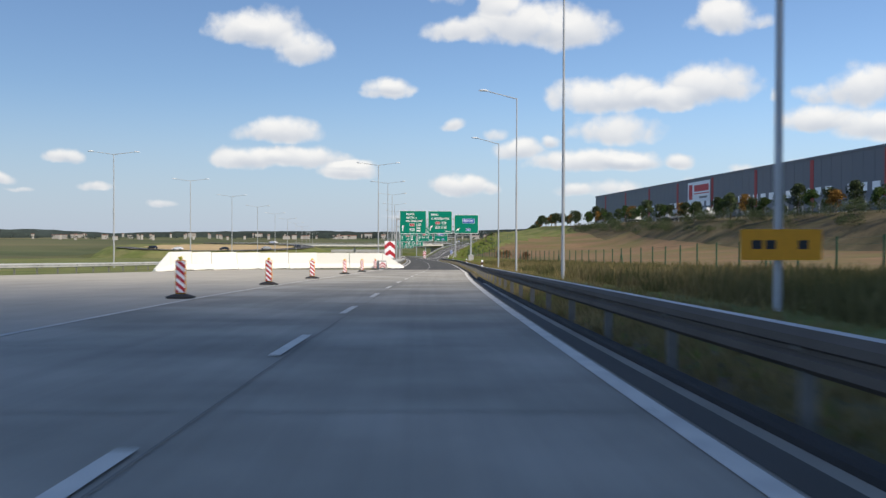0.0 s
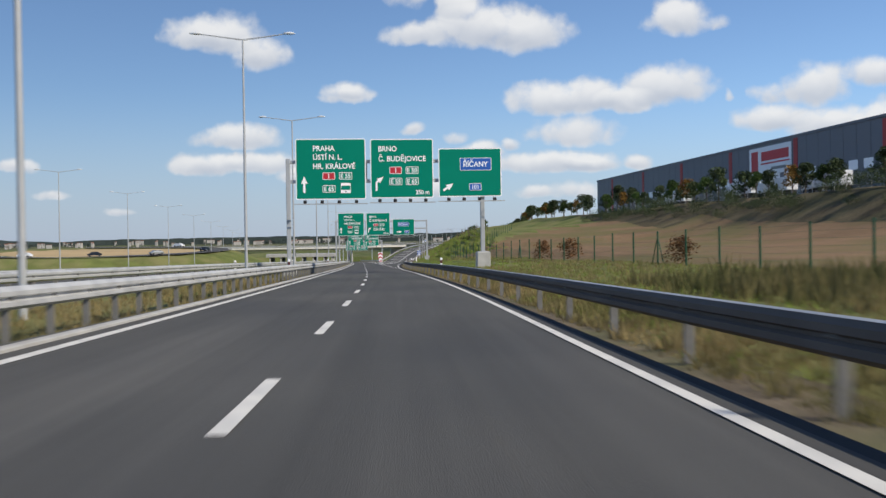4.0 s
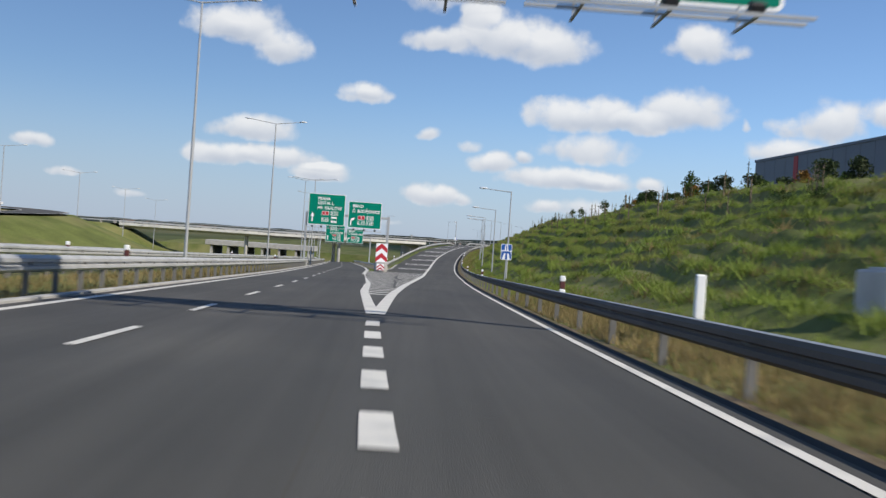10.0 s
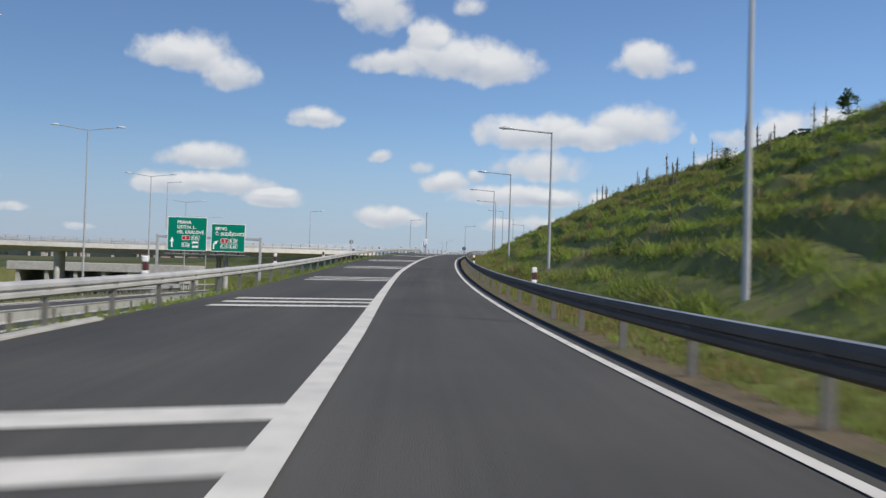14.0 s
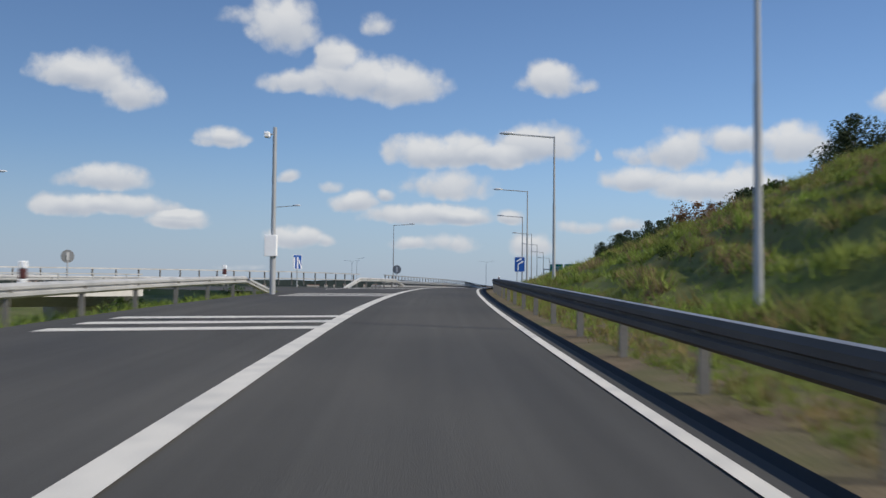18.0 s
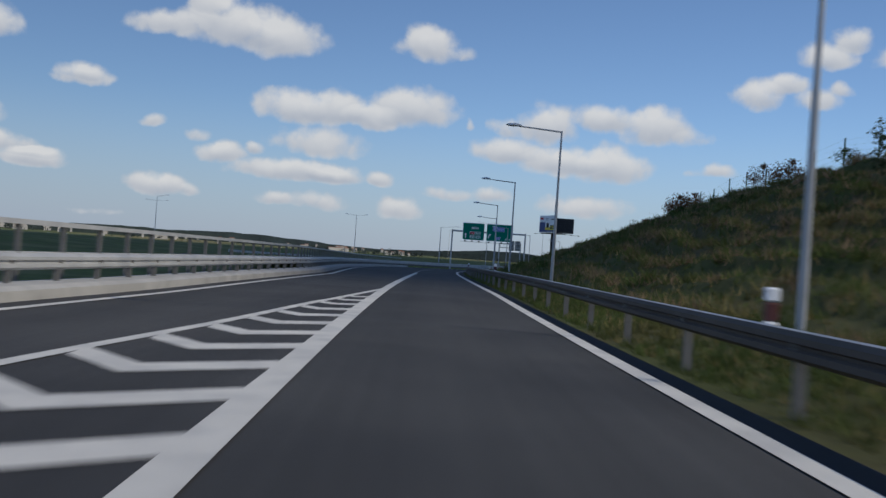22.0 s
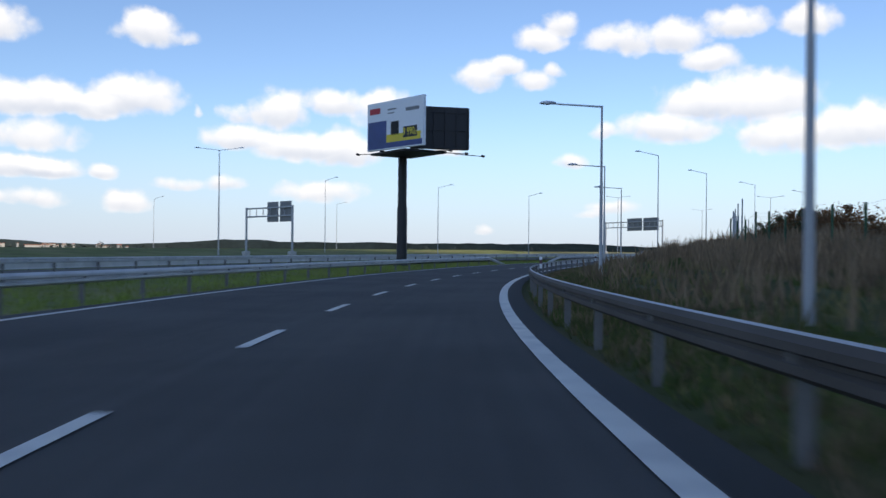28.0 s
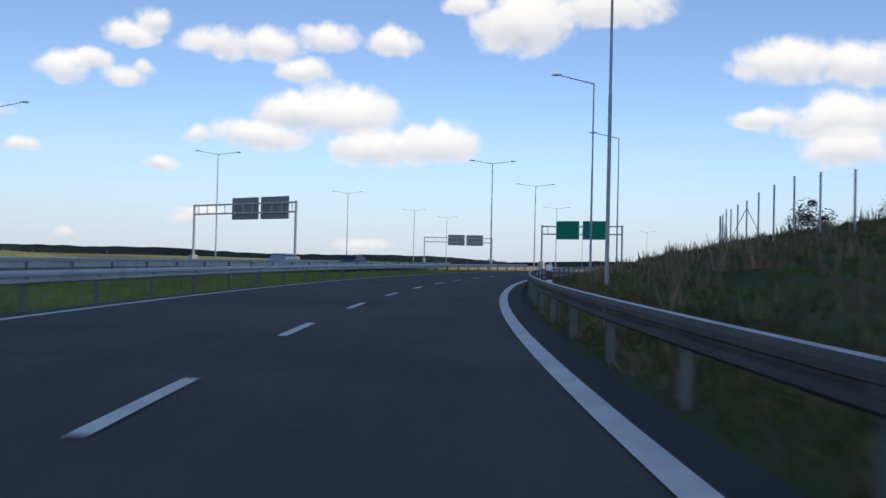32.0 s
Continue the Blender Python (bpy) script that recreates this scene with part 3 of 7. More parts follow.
def part(name, bm, mat, parent, label="", smooth=False):
    ob = new(name, from_bm(bm, name, mat, smooth))
    ob.parent = parent
    if label:
        ob["label"] = label
    return ob


def shared(name, me, parent, m=None):
    ob = new(name, me)
    ob.parent = parent
    if m is not None:
        ob.matrix_basis = m
    return ob


def empty(name, m, label, category, group="", kind=""):
    ob = new(name)
    ob.matrix_basis = m
    return tagged(ob, label, category, group, kind)


def box(bm, x0, y0, z0, x1, y1, z1, bevel=0.0, mi=0):
    vs = [bm.verts.new((x, y, z)) for x in (x0, x1) for y in (y0, y1) for z in (z0, z1)]
    fs = [bm.faces.new([vs[i] for i in q]) for q in ((0, 1, 3, 2), (4, 6, 7, 5), (0, 4, 5, 1), (2, 3, 7, 6), (0, 2, 6, 4), (1, 5, 7, 3))]
    for f in fs:
        f.material_index = mi
    if bevel:
        bmesh.ops.bevel(bm, geom=list({e for f in fs for e in f.edges}), offset=bevel, segments=1, affect="EDGES")
    return bm


def tube(bm, a, b, r0, r1=None, n=8, mi=0):
    """A tapered round bar from a to b."""
    a, b = Vector(a), Vector(b)
    r1 = r0 if r1 is None else r1
    q = (b - a).to_track_quat("Z", "Y")
    rings = []
    for c, r in ((a, r0), (b, r1)):
        rings.append([bm.verts.new(c + q @ Vector((r * math.cos(2 * math.pi * i / n), r * math.sin(2 * math.pi * i / n), 0))) for i in range(n)])
    for i in range(n):
        f = bm.faces.new((rings[0][i], rings[0][(i + 1) % n], rings[1][(i + 1) % n], rings[1][i]))
        f.material_index = mi
        f.smooth = True
    for ring in (rings[0][::-1], rings[1]):
        bm.faces.new([bm.verts.new(v.co) for v in ring]).material_index = mi
    return bm


def sweep(name, road, s_list, profile, mat, parent=None, label="", closed=True, e_of=None, h_of=None, smooth=False):
    """A profile of (offset, height) drawn along a road."""
    s_list = np.asarray(s_list, float)
    eo = np.zeros(len(s_list)) if e_of is None else np.asarray(e_of(s_list), float)
    ho = np.zeros(len(s_list)) if h_of is None else np.asarray(h_of(s_list), float)
    prof = np.array(profile, float)
    k = len(prof)
    pts = road.at(s_list[:, None], eo[:, None] + prof[:, 0][None], ho[:, None] + prof[:, 1][None]).reshape(-1, 3)
    faces = []
    for i in range(len(s_list) - 1):
        for j in range(k if closed else k - 1):
            j2 = (j + 1) % k
            faces.append((i * k + j, i * k + j2, (i + 1) * k + j2, (i + 1) * k + j))
    if closed:
        faces.append(tuple(range(k))[::-1])
        faces.append(tuple((len(s_list) - 1) * k + j for j in range(k)))
    return mesh_object(name, pts, faces, mat, parent, label, smooth)


def sheet(name, road, s_list, left, right, h, mat, parent=None, label="", cols=1):
    """A flat strip between two offsets, given as numbers or functions of the station."""
    s_list = np.asarray(s_list, float)
    l = left(s_list) if callable(left) else np.full(len(s_list), left)
    r = right(s_list) if callable(right) else np.full(len(s_list), right)
    t = np.linspace(0, 1, cols + 1)
    e = l[:, None] + (r - l)[:, None] * t[None]
    pts = road.at(s_list[:, None], e, h).reshape(-1, 3)
    c = cols + 1
    faces = [(i * c + j, i * c + j + 1, (i + 1) * c + j + 1, (i + 1) * c + j) for i in range(len(s_list) - 1) for j in range(cols)]
    ob = mesh_object(name, pts, faces, mat, parent, label)
    across = np.stack([e, np.repeat(s_list[:, None], c, 1)], -1).reshape(-1, 2)
    ob.data.uv_layers.new(name="across").data.foreach_set("uv", across[np.array(faces).ravel()].ravel())
    return ob


def rng(a, b, step):
    n = max(2, int(round((b - a) / step)) + 1)
    return np.linspace(a, b, n)


# ---- the lie of the land ----
CREST_S = [-60, 150, 200, 240, 275, 303, 321, 343, 370, 410, 500, 560, 590, 612, 630, 655, 690, 703, 715, 742, 757, 769, 797, 830, 870, 915, 972, 1030, 1100]
CREST_H = [0.1, 0.2, 0.9, 1.7, 2.0, 2.6, 4.6, 6.4, 7.9, 8.7, 8.6, 8.0, 7.0, 4.8, 3.8, 4.6, 5.4, 6.4, 7.3, 7.1, 6.0, 2.9, 2.0, 1.3, 1.6, 2.7, 3.4, 3.6, 3.6]


def wavy(x, y, size, seed=0.0):
    return (np.sin(x / size + 1.7 * seed) * np.cos(y / size * 1.13 + seed) + 0.6 * np.sin(x / size * 2.3 + y / size * 1.9 + seed * 3.1) + 0.35 * np.sin(y / size * 4.1 - x / size * 3.3 + seed)) / 1.6


def main_level(x, y):
    """Ground on the through road's side, before any embankment."""
    q = MAIN.near(x, y)
    return q[:, 2] - 0.22, q


LOOP_C, LOOP_R = (-101.0, 452.0), 42.0


def loop_level(x, y):
    r = np.hypot(x - LOOP_C[0], y - LOOP_C[1])
    return -4.7 + np.clip((y - 412) / 85, 0, 1) * 2.6 - 0.4 * np.maximum(0, r - LOOP_R - 5) + np.where(x < LOOP_C[0], 0.02 * (LOOP_C[0] - x), 0)


TERRACE = 3.4     # radians of the step wave per metre


def terrace_wave(d):
    """Narrow steps trodden along the slope: a long tread and a short drop."""
    a = d * TERRACE
    return np.sin(a) + 0.35 * np.sin(2 * a + 0.6)


def fence_line(s):
    """Offset of the field fence from the road."""
    return np.interp(s, [40, 95, 245, 300], [18.5, 17.7, 12.3, 11.5])


def land(x, y, fine=True):
    """Height of the ground at arrays of places."""
    x, y = np.asarray(x, float).ravel(), np.asarray(y, float).ravel()
    s, e, zr = RAMP.near(x, y).T
    crest = np.interp(s, CREST_S, CREST_H)
    toe = edge_right(s) + 3.1
    # right: verge, slope to the crest, then gently up to the terrace of the hall
    slope = np.clip((e - toe) / (22 - toe), 0, 1)
    rise = slope * crest + np.clip((e - 22) / 200, 0, 1) * 1.2
    terrace = 8.0 - zr
    f = np.clip((e - 22) / 66 - 0.17 * np.clip((400 - s) / 200, 0, 1) * np.clip((e - 22) / 20, 0, 1) + 0.33 * np.clip((s - 400) / 130, 0, 1) * np.clip((e - 22) / 8, 0, 1), 0, 1.2)
    bend = np.interp(f, [0, 0.3, 0.5, 0.58, 0.68, 1.0, 1.2], [0, 0.07, 0.16, 0.4, 0.76, 0.9, 1.0])
    near_hall = np.clip((640 - s) / 90, 0, 1)
    rise = rise + (np.maximum(terrace, crest) - crest) * np.where(e > 22, bend, 0) * near_hall
    z_right = zr - 0.12 + np.clip((e - edge_right(s) - 1.0) / 2.6, 0, 1) * 0.35 + rise
    if fine:
        bumpy = np.clip((e - edge_right(s) - 3.6) / 4, 0, 1) * np.clip(crest / 3, 0.15, 1)
        z_right = z_right + bumpy * (0.16 * wavy(x, y, 2.3) + 0.13 * wavy(x, y, 0.8, 2.0) + (0.27 + 0.1 * wavy(x, y, 6, 4.0)) * terrace_wave(e + 0.9 * wavy(x, y, 11)))
    # left: down from the ramp to the through road, or level beyond the junction
    lvl, q = main_level(x, y)
    ml, me = q[:, 0], q[:, 1]
    half = np.interp(s, [0, 320, 400, 420, 520, 600, 640, 690, 760, 830, 1100], [6, 6, 5.4, 6.4, 8.6, 9.0, 9.5, 8.2, 8.4, 10, 10])
    drop = 0.5 * np.maximum(0, -e - half)
    far_level = np.interp(s, [0, 300, 640, 700, 780, 830, 1100], [-0.2, -0.2, -7.5, -5.0, -3.0, -0.25, -0.25])
    z_left = np.where(s < 395, np.minimum(zr, lvl + 0.22) - 0.14, np.maximum(zr - 0.14 - drop, np.where(s < 660, lvl, zr + far_level)))
    # embankment of the joining road, open where the bridge stands
    js, je, jz = JOIN.near(x, y).T
    emb = jz - 0.15 - 0.5 * np.maximum(0, np.abs(je - 3.6) - 7.5)
    on_bridge = (x > -57) & (x < -1)
    emb = emb - 0.55 * np.clip(x + 84, 0, 60)
    emb = np.where(on_bridge | (js <= 0) | (js >= 190), -99, emb)
    z_left = np.maximum(z_left, emb)
    # raised loop road with its stubble field
    z_left = np.maximum(z_left, loop_level(x, y))
    z_left = z_left + np.where(s > 800, 1.6 * np.clip((-e - 70) / 30, 0, 1), 0)
    return np.where(e > 0, z_right, z_left)


def ground_sheet():
    near_e = np.array([-150, -143, -136, -129, -122, -115, -108, -101, -95, -89, -83, -77, -71, -65, -60, -54, -48, -40, -33, -27, -22, -18, -15, -12.5, -10.5, -9, -7.6, -6.4, -5.2, -3, 0, 1.5,
                       2.4, 3.2, 3.9, 4.6, 5.3, 6.0] + list(np.arange(6.4, 22.1, 0.4)) + [22.6, 23.4, 25, 27, 30, 34, 40, 48, 58, 66, 74, 82, 90, 105, 125, 150])
    ss = np.concatenate([np.arange(-55, 270, 3.0), np.arange(270, 770, 1.0), np.arange(770, 1098, 2.0)])
    pts = RAMP.at(ss[:, None], near_e[None] + 0 * ss[:, None], 0).reshape(-1, 3)
    pts[:, 2] = land(pts[:, 0], pts[:, 1])
    # under the paved strips the ground lies a hand lower
    s_, e_, z_ = RAMP.near(pts[:, 0], pts[:, 1]).T
    k = len(near_e)
    faces, mats = [], []
    for i in range(len(ss) - 1):
        for j in range(k - 1):
            faces.append((i * k + j, i * k + j + 1, (i + 1) * k + j + 1, (i + 1) * k + j))
            e, s = near_e[j] + 0.4, ss[i]
            if 54 + 11 * min(1, max(0, (400 - s) / 200)) < e < 98 and s < 480:
                mats.append(4)
            elif float(fence_line(s)) + 1.2 < e < 86 and s < 420 and e > 12 + max(0, (s - 285) * 0.35):
                mats.append(1)
            elif 1.4 < e < (4.3 if s < 640 else 3.4 if s < 770 else 0):
                mats.append(2)
            elif math.hypot(pts[i * k + j][0] - LOOP_C[0], pts[i * k + j][1] - LOOP_C[1]) < LOOP_R - 8:
                mats.append(3)
            # right of the bend the ground takes the shade-dark grass colour
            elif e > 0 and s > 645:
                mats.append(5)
            else:
                mats.append(0)
    ob = mesh_object("verge", pts, faces, [GRASS, FIELD, GRAVEL, STUBBLE, BANKSOIL, SHADEGRASS], smooth=True)
    ob.data.polygons.foreach_set("material_index", mats)
    tagged(ob, "rough green and straw coloured grass verges, slopes and brown field", "grass verge", kind="structure")
    # the wide land out to the horizon
    ax = np.concatenate([-np.geomspace(3000, 160, 26), np.arange(-140, 321, 20.0), np.geomspace(345, 3300, 26)])
    ay = np.concatenate([-np.geomspace(1500, 60, 12), np.arange(-40, 1101, 20.0), np.geomspace(1130, 4300, 30)])
    X, Y = np.meshgrid(ax, ay)
    x, y = X.ravel(), Y.ravel()
    z = land(x, y, False)
    s, e, zr = RAMP.near(x, y).T
    dist = np.hypot(x - 60, y - 450)
    flat = np.clip((np.abs(e) - 90) / 300, 0, 1)
    base = -6.0 + 4.0 * wavy(x, y, 420) * np.clip(dist / 1500, 0, 1) + np.clip((dist - 800) / 2500, 0, 1) * 9
    base = np.where(e > 0, np.maximum(base, 2.0), base)
    z = z * (1 - flat) + base * flat
    inside = (np.abs(e) < 145) & (s > -50) & (s < 1095)
    z = np.where(inside, np.minimum(z, zr) - 6.0, z)
    c = len(ax)
    faces = [(i * c + j, i * c + j + 1, (i + 1) * c + j + 1, (i + 1) * c + j) for i in range(len(ay) - 1) for j in range(c - 1)]
    g = mesh_object("ground", np.stack([x, y, z], 1), faces, FARLAND, smooth=True)
    tagged(g, "wide farmland of green and stubble fields to the horizon", "ground", kind="structure")


ground_sheet()

# ---- carriageways ----
CONC_END = 106.0
ramp_left = lambda s: np.interp(s, [105, 300, 322, 360, 400, 421, 438, 520, 560, 592, 597, 611, 615, 636, 641, 650, 670, 690, 720, 752, 790, 830, 880, 930, 1000, 1100],
                                [-6.2, -6.2, -6.0, -6.0, -6.3, -5.4, -5.9, -7.3, -7.4, -7.3, -16, -16, -7.2, -5.2, -8.9, -8.3, -7.3, -6.1, -5.6, -7.4, -8.8, -8.8, -8.2, -8.0, -7.9, -7.9])
road = sheet("road", RAMP, rng(CONC_END, 1096, 3), ramp_left, lambda s: edge_right(s) + np.interp(s, [640, 650], [0.3, 0.16]), 0.0, [ASPHALT, ASPHALT_SHADE], cols=4)
# from station 652 on, the darker colour stands in for shade
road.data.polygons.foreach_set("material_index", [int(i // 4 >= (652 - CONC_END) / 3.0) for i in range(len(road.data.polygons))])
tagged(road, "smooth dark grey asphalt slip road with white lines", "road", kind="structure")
closed_lanes = sheet("road", RAMP, rng(-55, CONC_END, 4), lambda s: np.interp(s, [-60, 60, 106], [-30, -30, -22]), lambda s: np.interp(s, [-60, 0, 30, 60, 90, 110], [-5.6, -6.0, -6.5, -6.3, -6.3, -6.6]), 0.004, CONCRETE_PALE, cols=5)
tagged(closed_lanes, "pale beige concrete of the closed lanes", "road", kind="structure")
apron = sheet("road", RAMP, rng(-55, CONC_END, 4), lambda s: np.interp(s, [-60, 0, 30, 60, 90, 110], [-5.6, -6.0, -6.5, -6.3, -6.3, -6.6]), lambda s: edge_right(s) + np.interp(s, [46, 50], [0.75, 0.2]), 0.004, CONCRETE_ROAD, cols=6)
tagged(apron, "pale worn concrete carriageway with a dark centre joint", "road", kind="structure")
through_road = sheet("road", MAIN, rng(CONC_END + 4, 1300, 6), -0.45, lambda s: np.interp(s, [100, 300, 318, 385, 410, 450], [5.5, 5.5, 6.0, 6.0, 6.8, 7.6]), 0.003, ASPHALT, cols=2)
tagged(through_road, "dark grey asphalt through carriageway that dips under a bridge", "road", kind="structure")
opposite = sheet("road", MAIN, rng(118, 1300, 8), -18.5, -7.6, 0.0, ASPHALT, cols=2)
tagged(opposite, "asphalt carriageway beyond the median rails", "road", kind="structure")
joining = sheet("road", JOIN, rng(0, len(JOIN.s) - 20, 3), -0.6, 7.6, 0.006, ASPHALT, cols=2)
tagged(joining, "asphalt road that curves off the bridge to join", "road", kind="structure")
far_side = sheet("road", RAMP, rng(770, 1096, 4), -30, -20.5, -0.02, ASPHALT, cols=1)
tagged(far_side, "asphalt carriageway beyond the left rails", "road", kind="structure")



def loop_road():
    """Side road that climbs round a stubble field."""
    a = np.radians(np.arange(-150, 111, 4.0))
    pts, faces = [], []
    for r in (LOOP_R - 4, LOOP_R, LOOP_R + 4):
        x, y = LOOP_C[0] + r * np.cos(a), LOOP_C[1] + r * np.sin(a)
        pts.append(np.stack([x, y, loop_level(x, y) + 0.35], 1))
    n = len(a)
    for i in range(n - 1):
        for j in range(2):
            faces.append((j * n + i, (j + 1) * n + i, (j + 1) * n + i + 1, j * n + i + 1))
    ob = tagged(mesh_object("road", np.vstack(pts), faces, ASPHALT), "asphalt side road curving round a stubble field", "road", kind="structure")
    for r in (LOOP_R - 3.6, LOOP_R + 3.6):
        v = []
        for q in (r - 0.12, r + 0.12):
            x, y = LOOP_C[0] + q * np.cos(a), LOOP_C[1] + q * np.sin(a)
            v.append(np.stack([x, y, loop_level(x, y) + 0.38], 1))
        mesh_object("edge_line", np.vstack(v), [(i, n + i, n + i + 1, i + 1) for i in range(n - 1)], PAINT, ob)
    return ob


loop_road()

# dark gutter strip and concrete channel along the right edge
# past station 650 the strip's black paints the rail's shadow on asphalt
gutter = sheet("gutter", RAMP, rng(48, 1096, 3), lambda s: edge_right(s) + 0.1, lambda s: edge_right(s) + np.interp(s, [0, 45, 60, 640, 700, 800, 900], [0.75, 0.75, 0.48, 0.48, 0.5, 0.6, 0.6]), -0.006, ASPHALT_DARK)
tagged(gutter, "blackish open-textured asphalt gutter strip, past the junction black as the rail's shadow", "gutter", kind="structure")


drain = sheet("gutter", RAMP, rng(-52, 56, 3), lambda s: edge_right(s) + 0.13, lambda s: edge_right(s) + 0.42, 0.009, ASPHALT)
tagged(drain, "dark grey strip beside the pale drain channel", "gutter", kind="structure")


def kerb_line(name, line, s_list, e_of, width, height, label, mat=None):
    ob = sweep(name, line, s_list, [(0, -0.1), (0, 0.7 * height), (0.15 * width, height), (0.85 * width, height), (width, 0.7 * height), (width, -0.1)], mat or CONCRETE, e_of=e_of)
    return tagged(ob, label, "kerb", kind="structure")


kerb_line("kerb_1", MAIN, rng(112, 1200, 5), lambda s: np.full(len(s), -0.75), 0.25, 0.06, "low pale concrete kerb beside the left edge line")
kerb_line("kerb_2", RAMP, rng(645, 822, 3), lambda s: ramp_left(s) - 0.15, -1.1, 0.22, "raised concrete kerb walkway of the parapet")
kerb_line("kerb_3", RAMP, rng(-52, 62, 3), lambda s: edge_right(s) + 0.56, 0.17, 0.08, "low blackish asphalt kerb behind the edge line", ASPHALT_DARK)
kerb_line("kerb_4", RAMP, rng(407, 441, 3), lambda s: ramp_left(s) - 0.1, 0.25, 0.05, "pale concrete kerb beside the gore")

# ---- markings ----
LIFT = 0.012


def solid(road_part, line, s_list, e_of, w, name="edge_line"):
    return sheet(name, line, s_list, lambda s: e_of(s) - w / 2, lambda s: e_of(s) + w / 2, LIFT, PAINT, road_part)


def dashes(road_part, line, starts, length, e_of, w, name="lane_dash", h=LIFT):
    for s in starts:
        ss = np.array([s, s + length / 2, s + length])
        sheet(name, line, ss, lambda q: e_of(q) - w / 2, lambda q: e_of(q) + w / 2, h, PAINT, road_part)


solid(apron, RAMP, rng(-55, CONC_END, 3), edge_right, 0.18)
solid(road, RAMP, rng(CONC_END, 640, 3), edge_right, 0.14)
solid(road, RAMP, rng(640, 760, 3), edge_right, 0.24)
solid(road, RAMP, rng(760, 1094, 3), edge_right, 0.25)
solid(through_road, MAIN, rng(112, 1290, 5), lambda s: 0 * s, 0.22)
solid(through_road, MAIN, rng(409, 1290, 5), lambda s: np.interp(s, [409, 450], [6.62, 7.1]), 0.3)
dash_line = lambda s: np.interp(s, [0, 30, 60, 90, 120, 150, 180, 210, 240, 250, 270, 285, 310, 322], [-1.85, -1.42, -1.2, -1.05, -1.3, -1.62, -1.69, -1.68, -1.8, -1.95, -2.35, -2.72, -3.9, -4.3])
DASH0, DASHP = 46.95, 8.81
dashes(road, RAMP, DASH0 + DASHP * np.arange(7, 31), 3.1, dash_line, 0.15, h=0.016)
dashes(through_road, MAIN, np.arange(318.9, 700, 8.6), 2.9, lambda s: np.interp(s, [380, 450], [2.62, 3.4]), 0.15, h=0.016)
dashes(apron, RAMP, DASH0 + DASHP * np.arange(-6, 7), 3.1, dash_line, 0.15, h=0.02)
dashes(opposite, MAIN, np.arange(122, 600, 18.0), 6.0, lambda s: 0 * s - 12.8, 0.15)
solid(opposite, MAIN, rng(120, 1290, 8), lambda s: 0 * s - 8.1, 0.22)
# left line of the closed lane on the concrete
solid(apron, RAMP, rng(-55, 100, 4), lambda s: np.interp(s, [-60, 0, 30, 60, 90, 110], [-5.6, -6.0, -6.5, -6.3, -6.3, -6.6]), 0.12)
joint = sheet("joint", RAMP, rng(-38, CONC_END, 4), lambda s: dash_line(s) + 0.14, lambda s: dash_line(s) + 0.157, 0.018, JOINT, apron, "dark sealed joint")
for s in np.arange(2, 105, 5.5):
    sheet("joint", RAMP, [s, s + 0.025], -12, float(edge_right(s)), 0.016, JOINT, apron, "dark sealed joint")

wide_line = lambda s: np.interp(s, [205, 230, 246, 256, 276, 291, 307, 319, 336, 352, 396, 440, 484, 528, 572, 616, 660, 704, 724, 745], [2.3, 2.12, 1.95, 1.7, 1.25, 0.72, -0.2, -0.8, -1.0, -1.0, -0.66, -0.95, -1.63, -1.81, -1.7, -1.5, -1.2, -1.16, -1.1, -1.12])
dashes(road, RAMP, np.arange(244.65 - 2.93, 320, 2.93), 1.5, wide_line, 0.27)
solid(road, RAMP, rng(322, 400, 3), wide_line, 0.34, "gore_line")
solid(road, RAMP, rng(400, 745, 3), wide_line, 0.3, "gore_line")
lane_left = lambda s: np.interp(s, [720, 748, 770, 792, 815, 836, 880, 924, 968, 1012, 1100], [-1.12, -1.33, -1.6, -1.95, -2.2, -2.35, -2.48, -2.46, -2.2, -2.0, -1.9])
dashes(road, RAMP, np.arange(748.4, 1090, 8.22), 3.0, lane_left, 0.16)
solid(road, RAMP, rng(650, 1094, 3), lambda s: ramp_left(s) + 0.62, 0.2)


def chevrons(road_part, starts, left_of, right_of, w, bend):
    """Hatch bars of a gore: each is bent forward at its middle."""
    for s in starts:
        l, r = float(left_of(s)), float(right_of(s))
        if r - l < 0.5:
            continue
        m = l + (r - l) * 0.45
        a, b = bend * (m - l), 0.75 * bend * (r - m)
        l, r = float(left_of(s + a + w / 2)), float(right_of(s + b + w / 2))
        pts = RAMP.at(np.array([s + a, s, s + b, s + b + w, s + w, s + a + w]), np.array([l, m, r, r, m, l]), LIFT - 0.002)
        mesh_object("hatch_bar", pts, [(0, 1, 4, 5), (1, 2, 3, 4)], PAINT, road_part)


# gore between through road and ramp
def main_right_on_ramp(s):
    return np.interp(s, [322, 324, 338, 344, 353.5, 373.5, 384, 399.6, 410], [-0.95, -1.1, -2.17, -2.5, -3.05, -4.85, -5.64, -6.65, -7.35])


solid(road, RAMP, rng(322, 410, 2), main_right_on_ramp, 0.32, "gore_line")


chevrons(road, np.arange(330.5, 405, 2.28), lambda s: main_right_on_ramp(s) + 0.15, lambda s: wide_line(s) - 0.17, 0.75, 1.05)
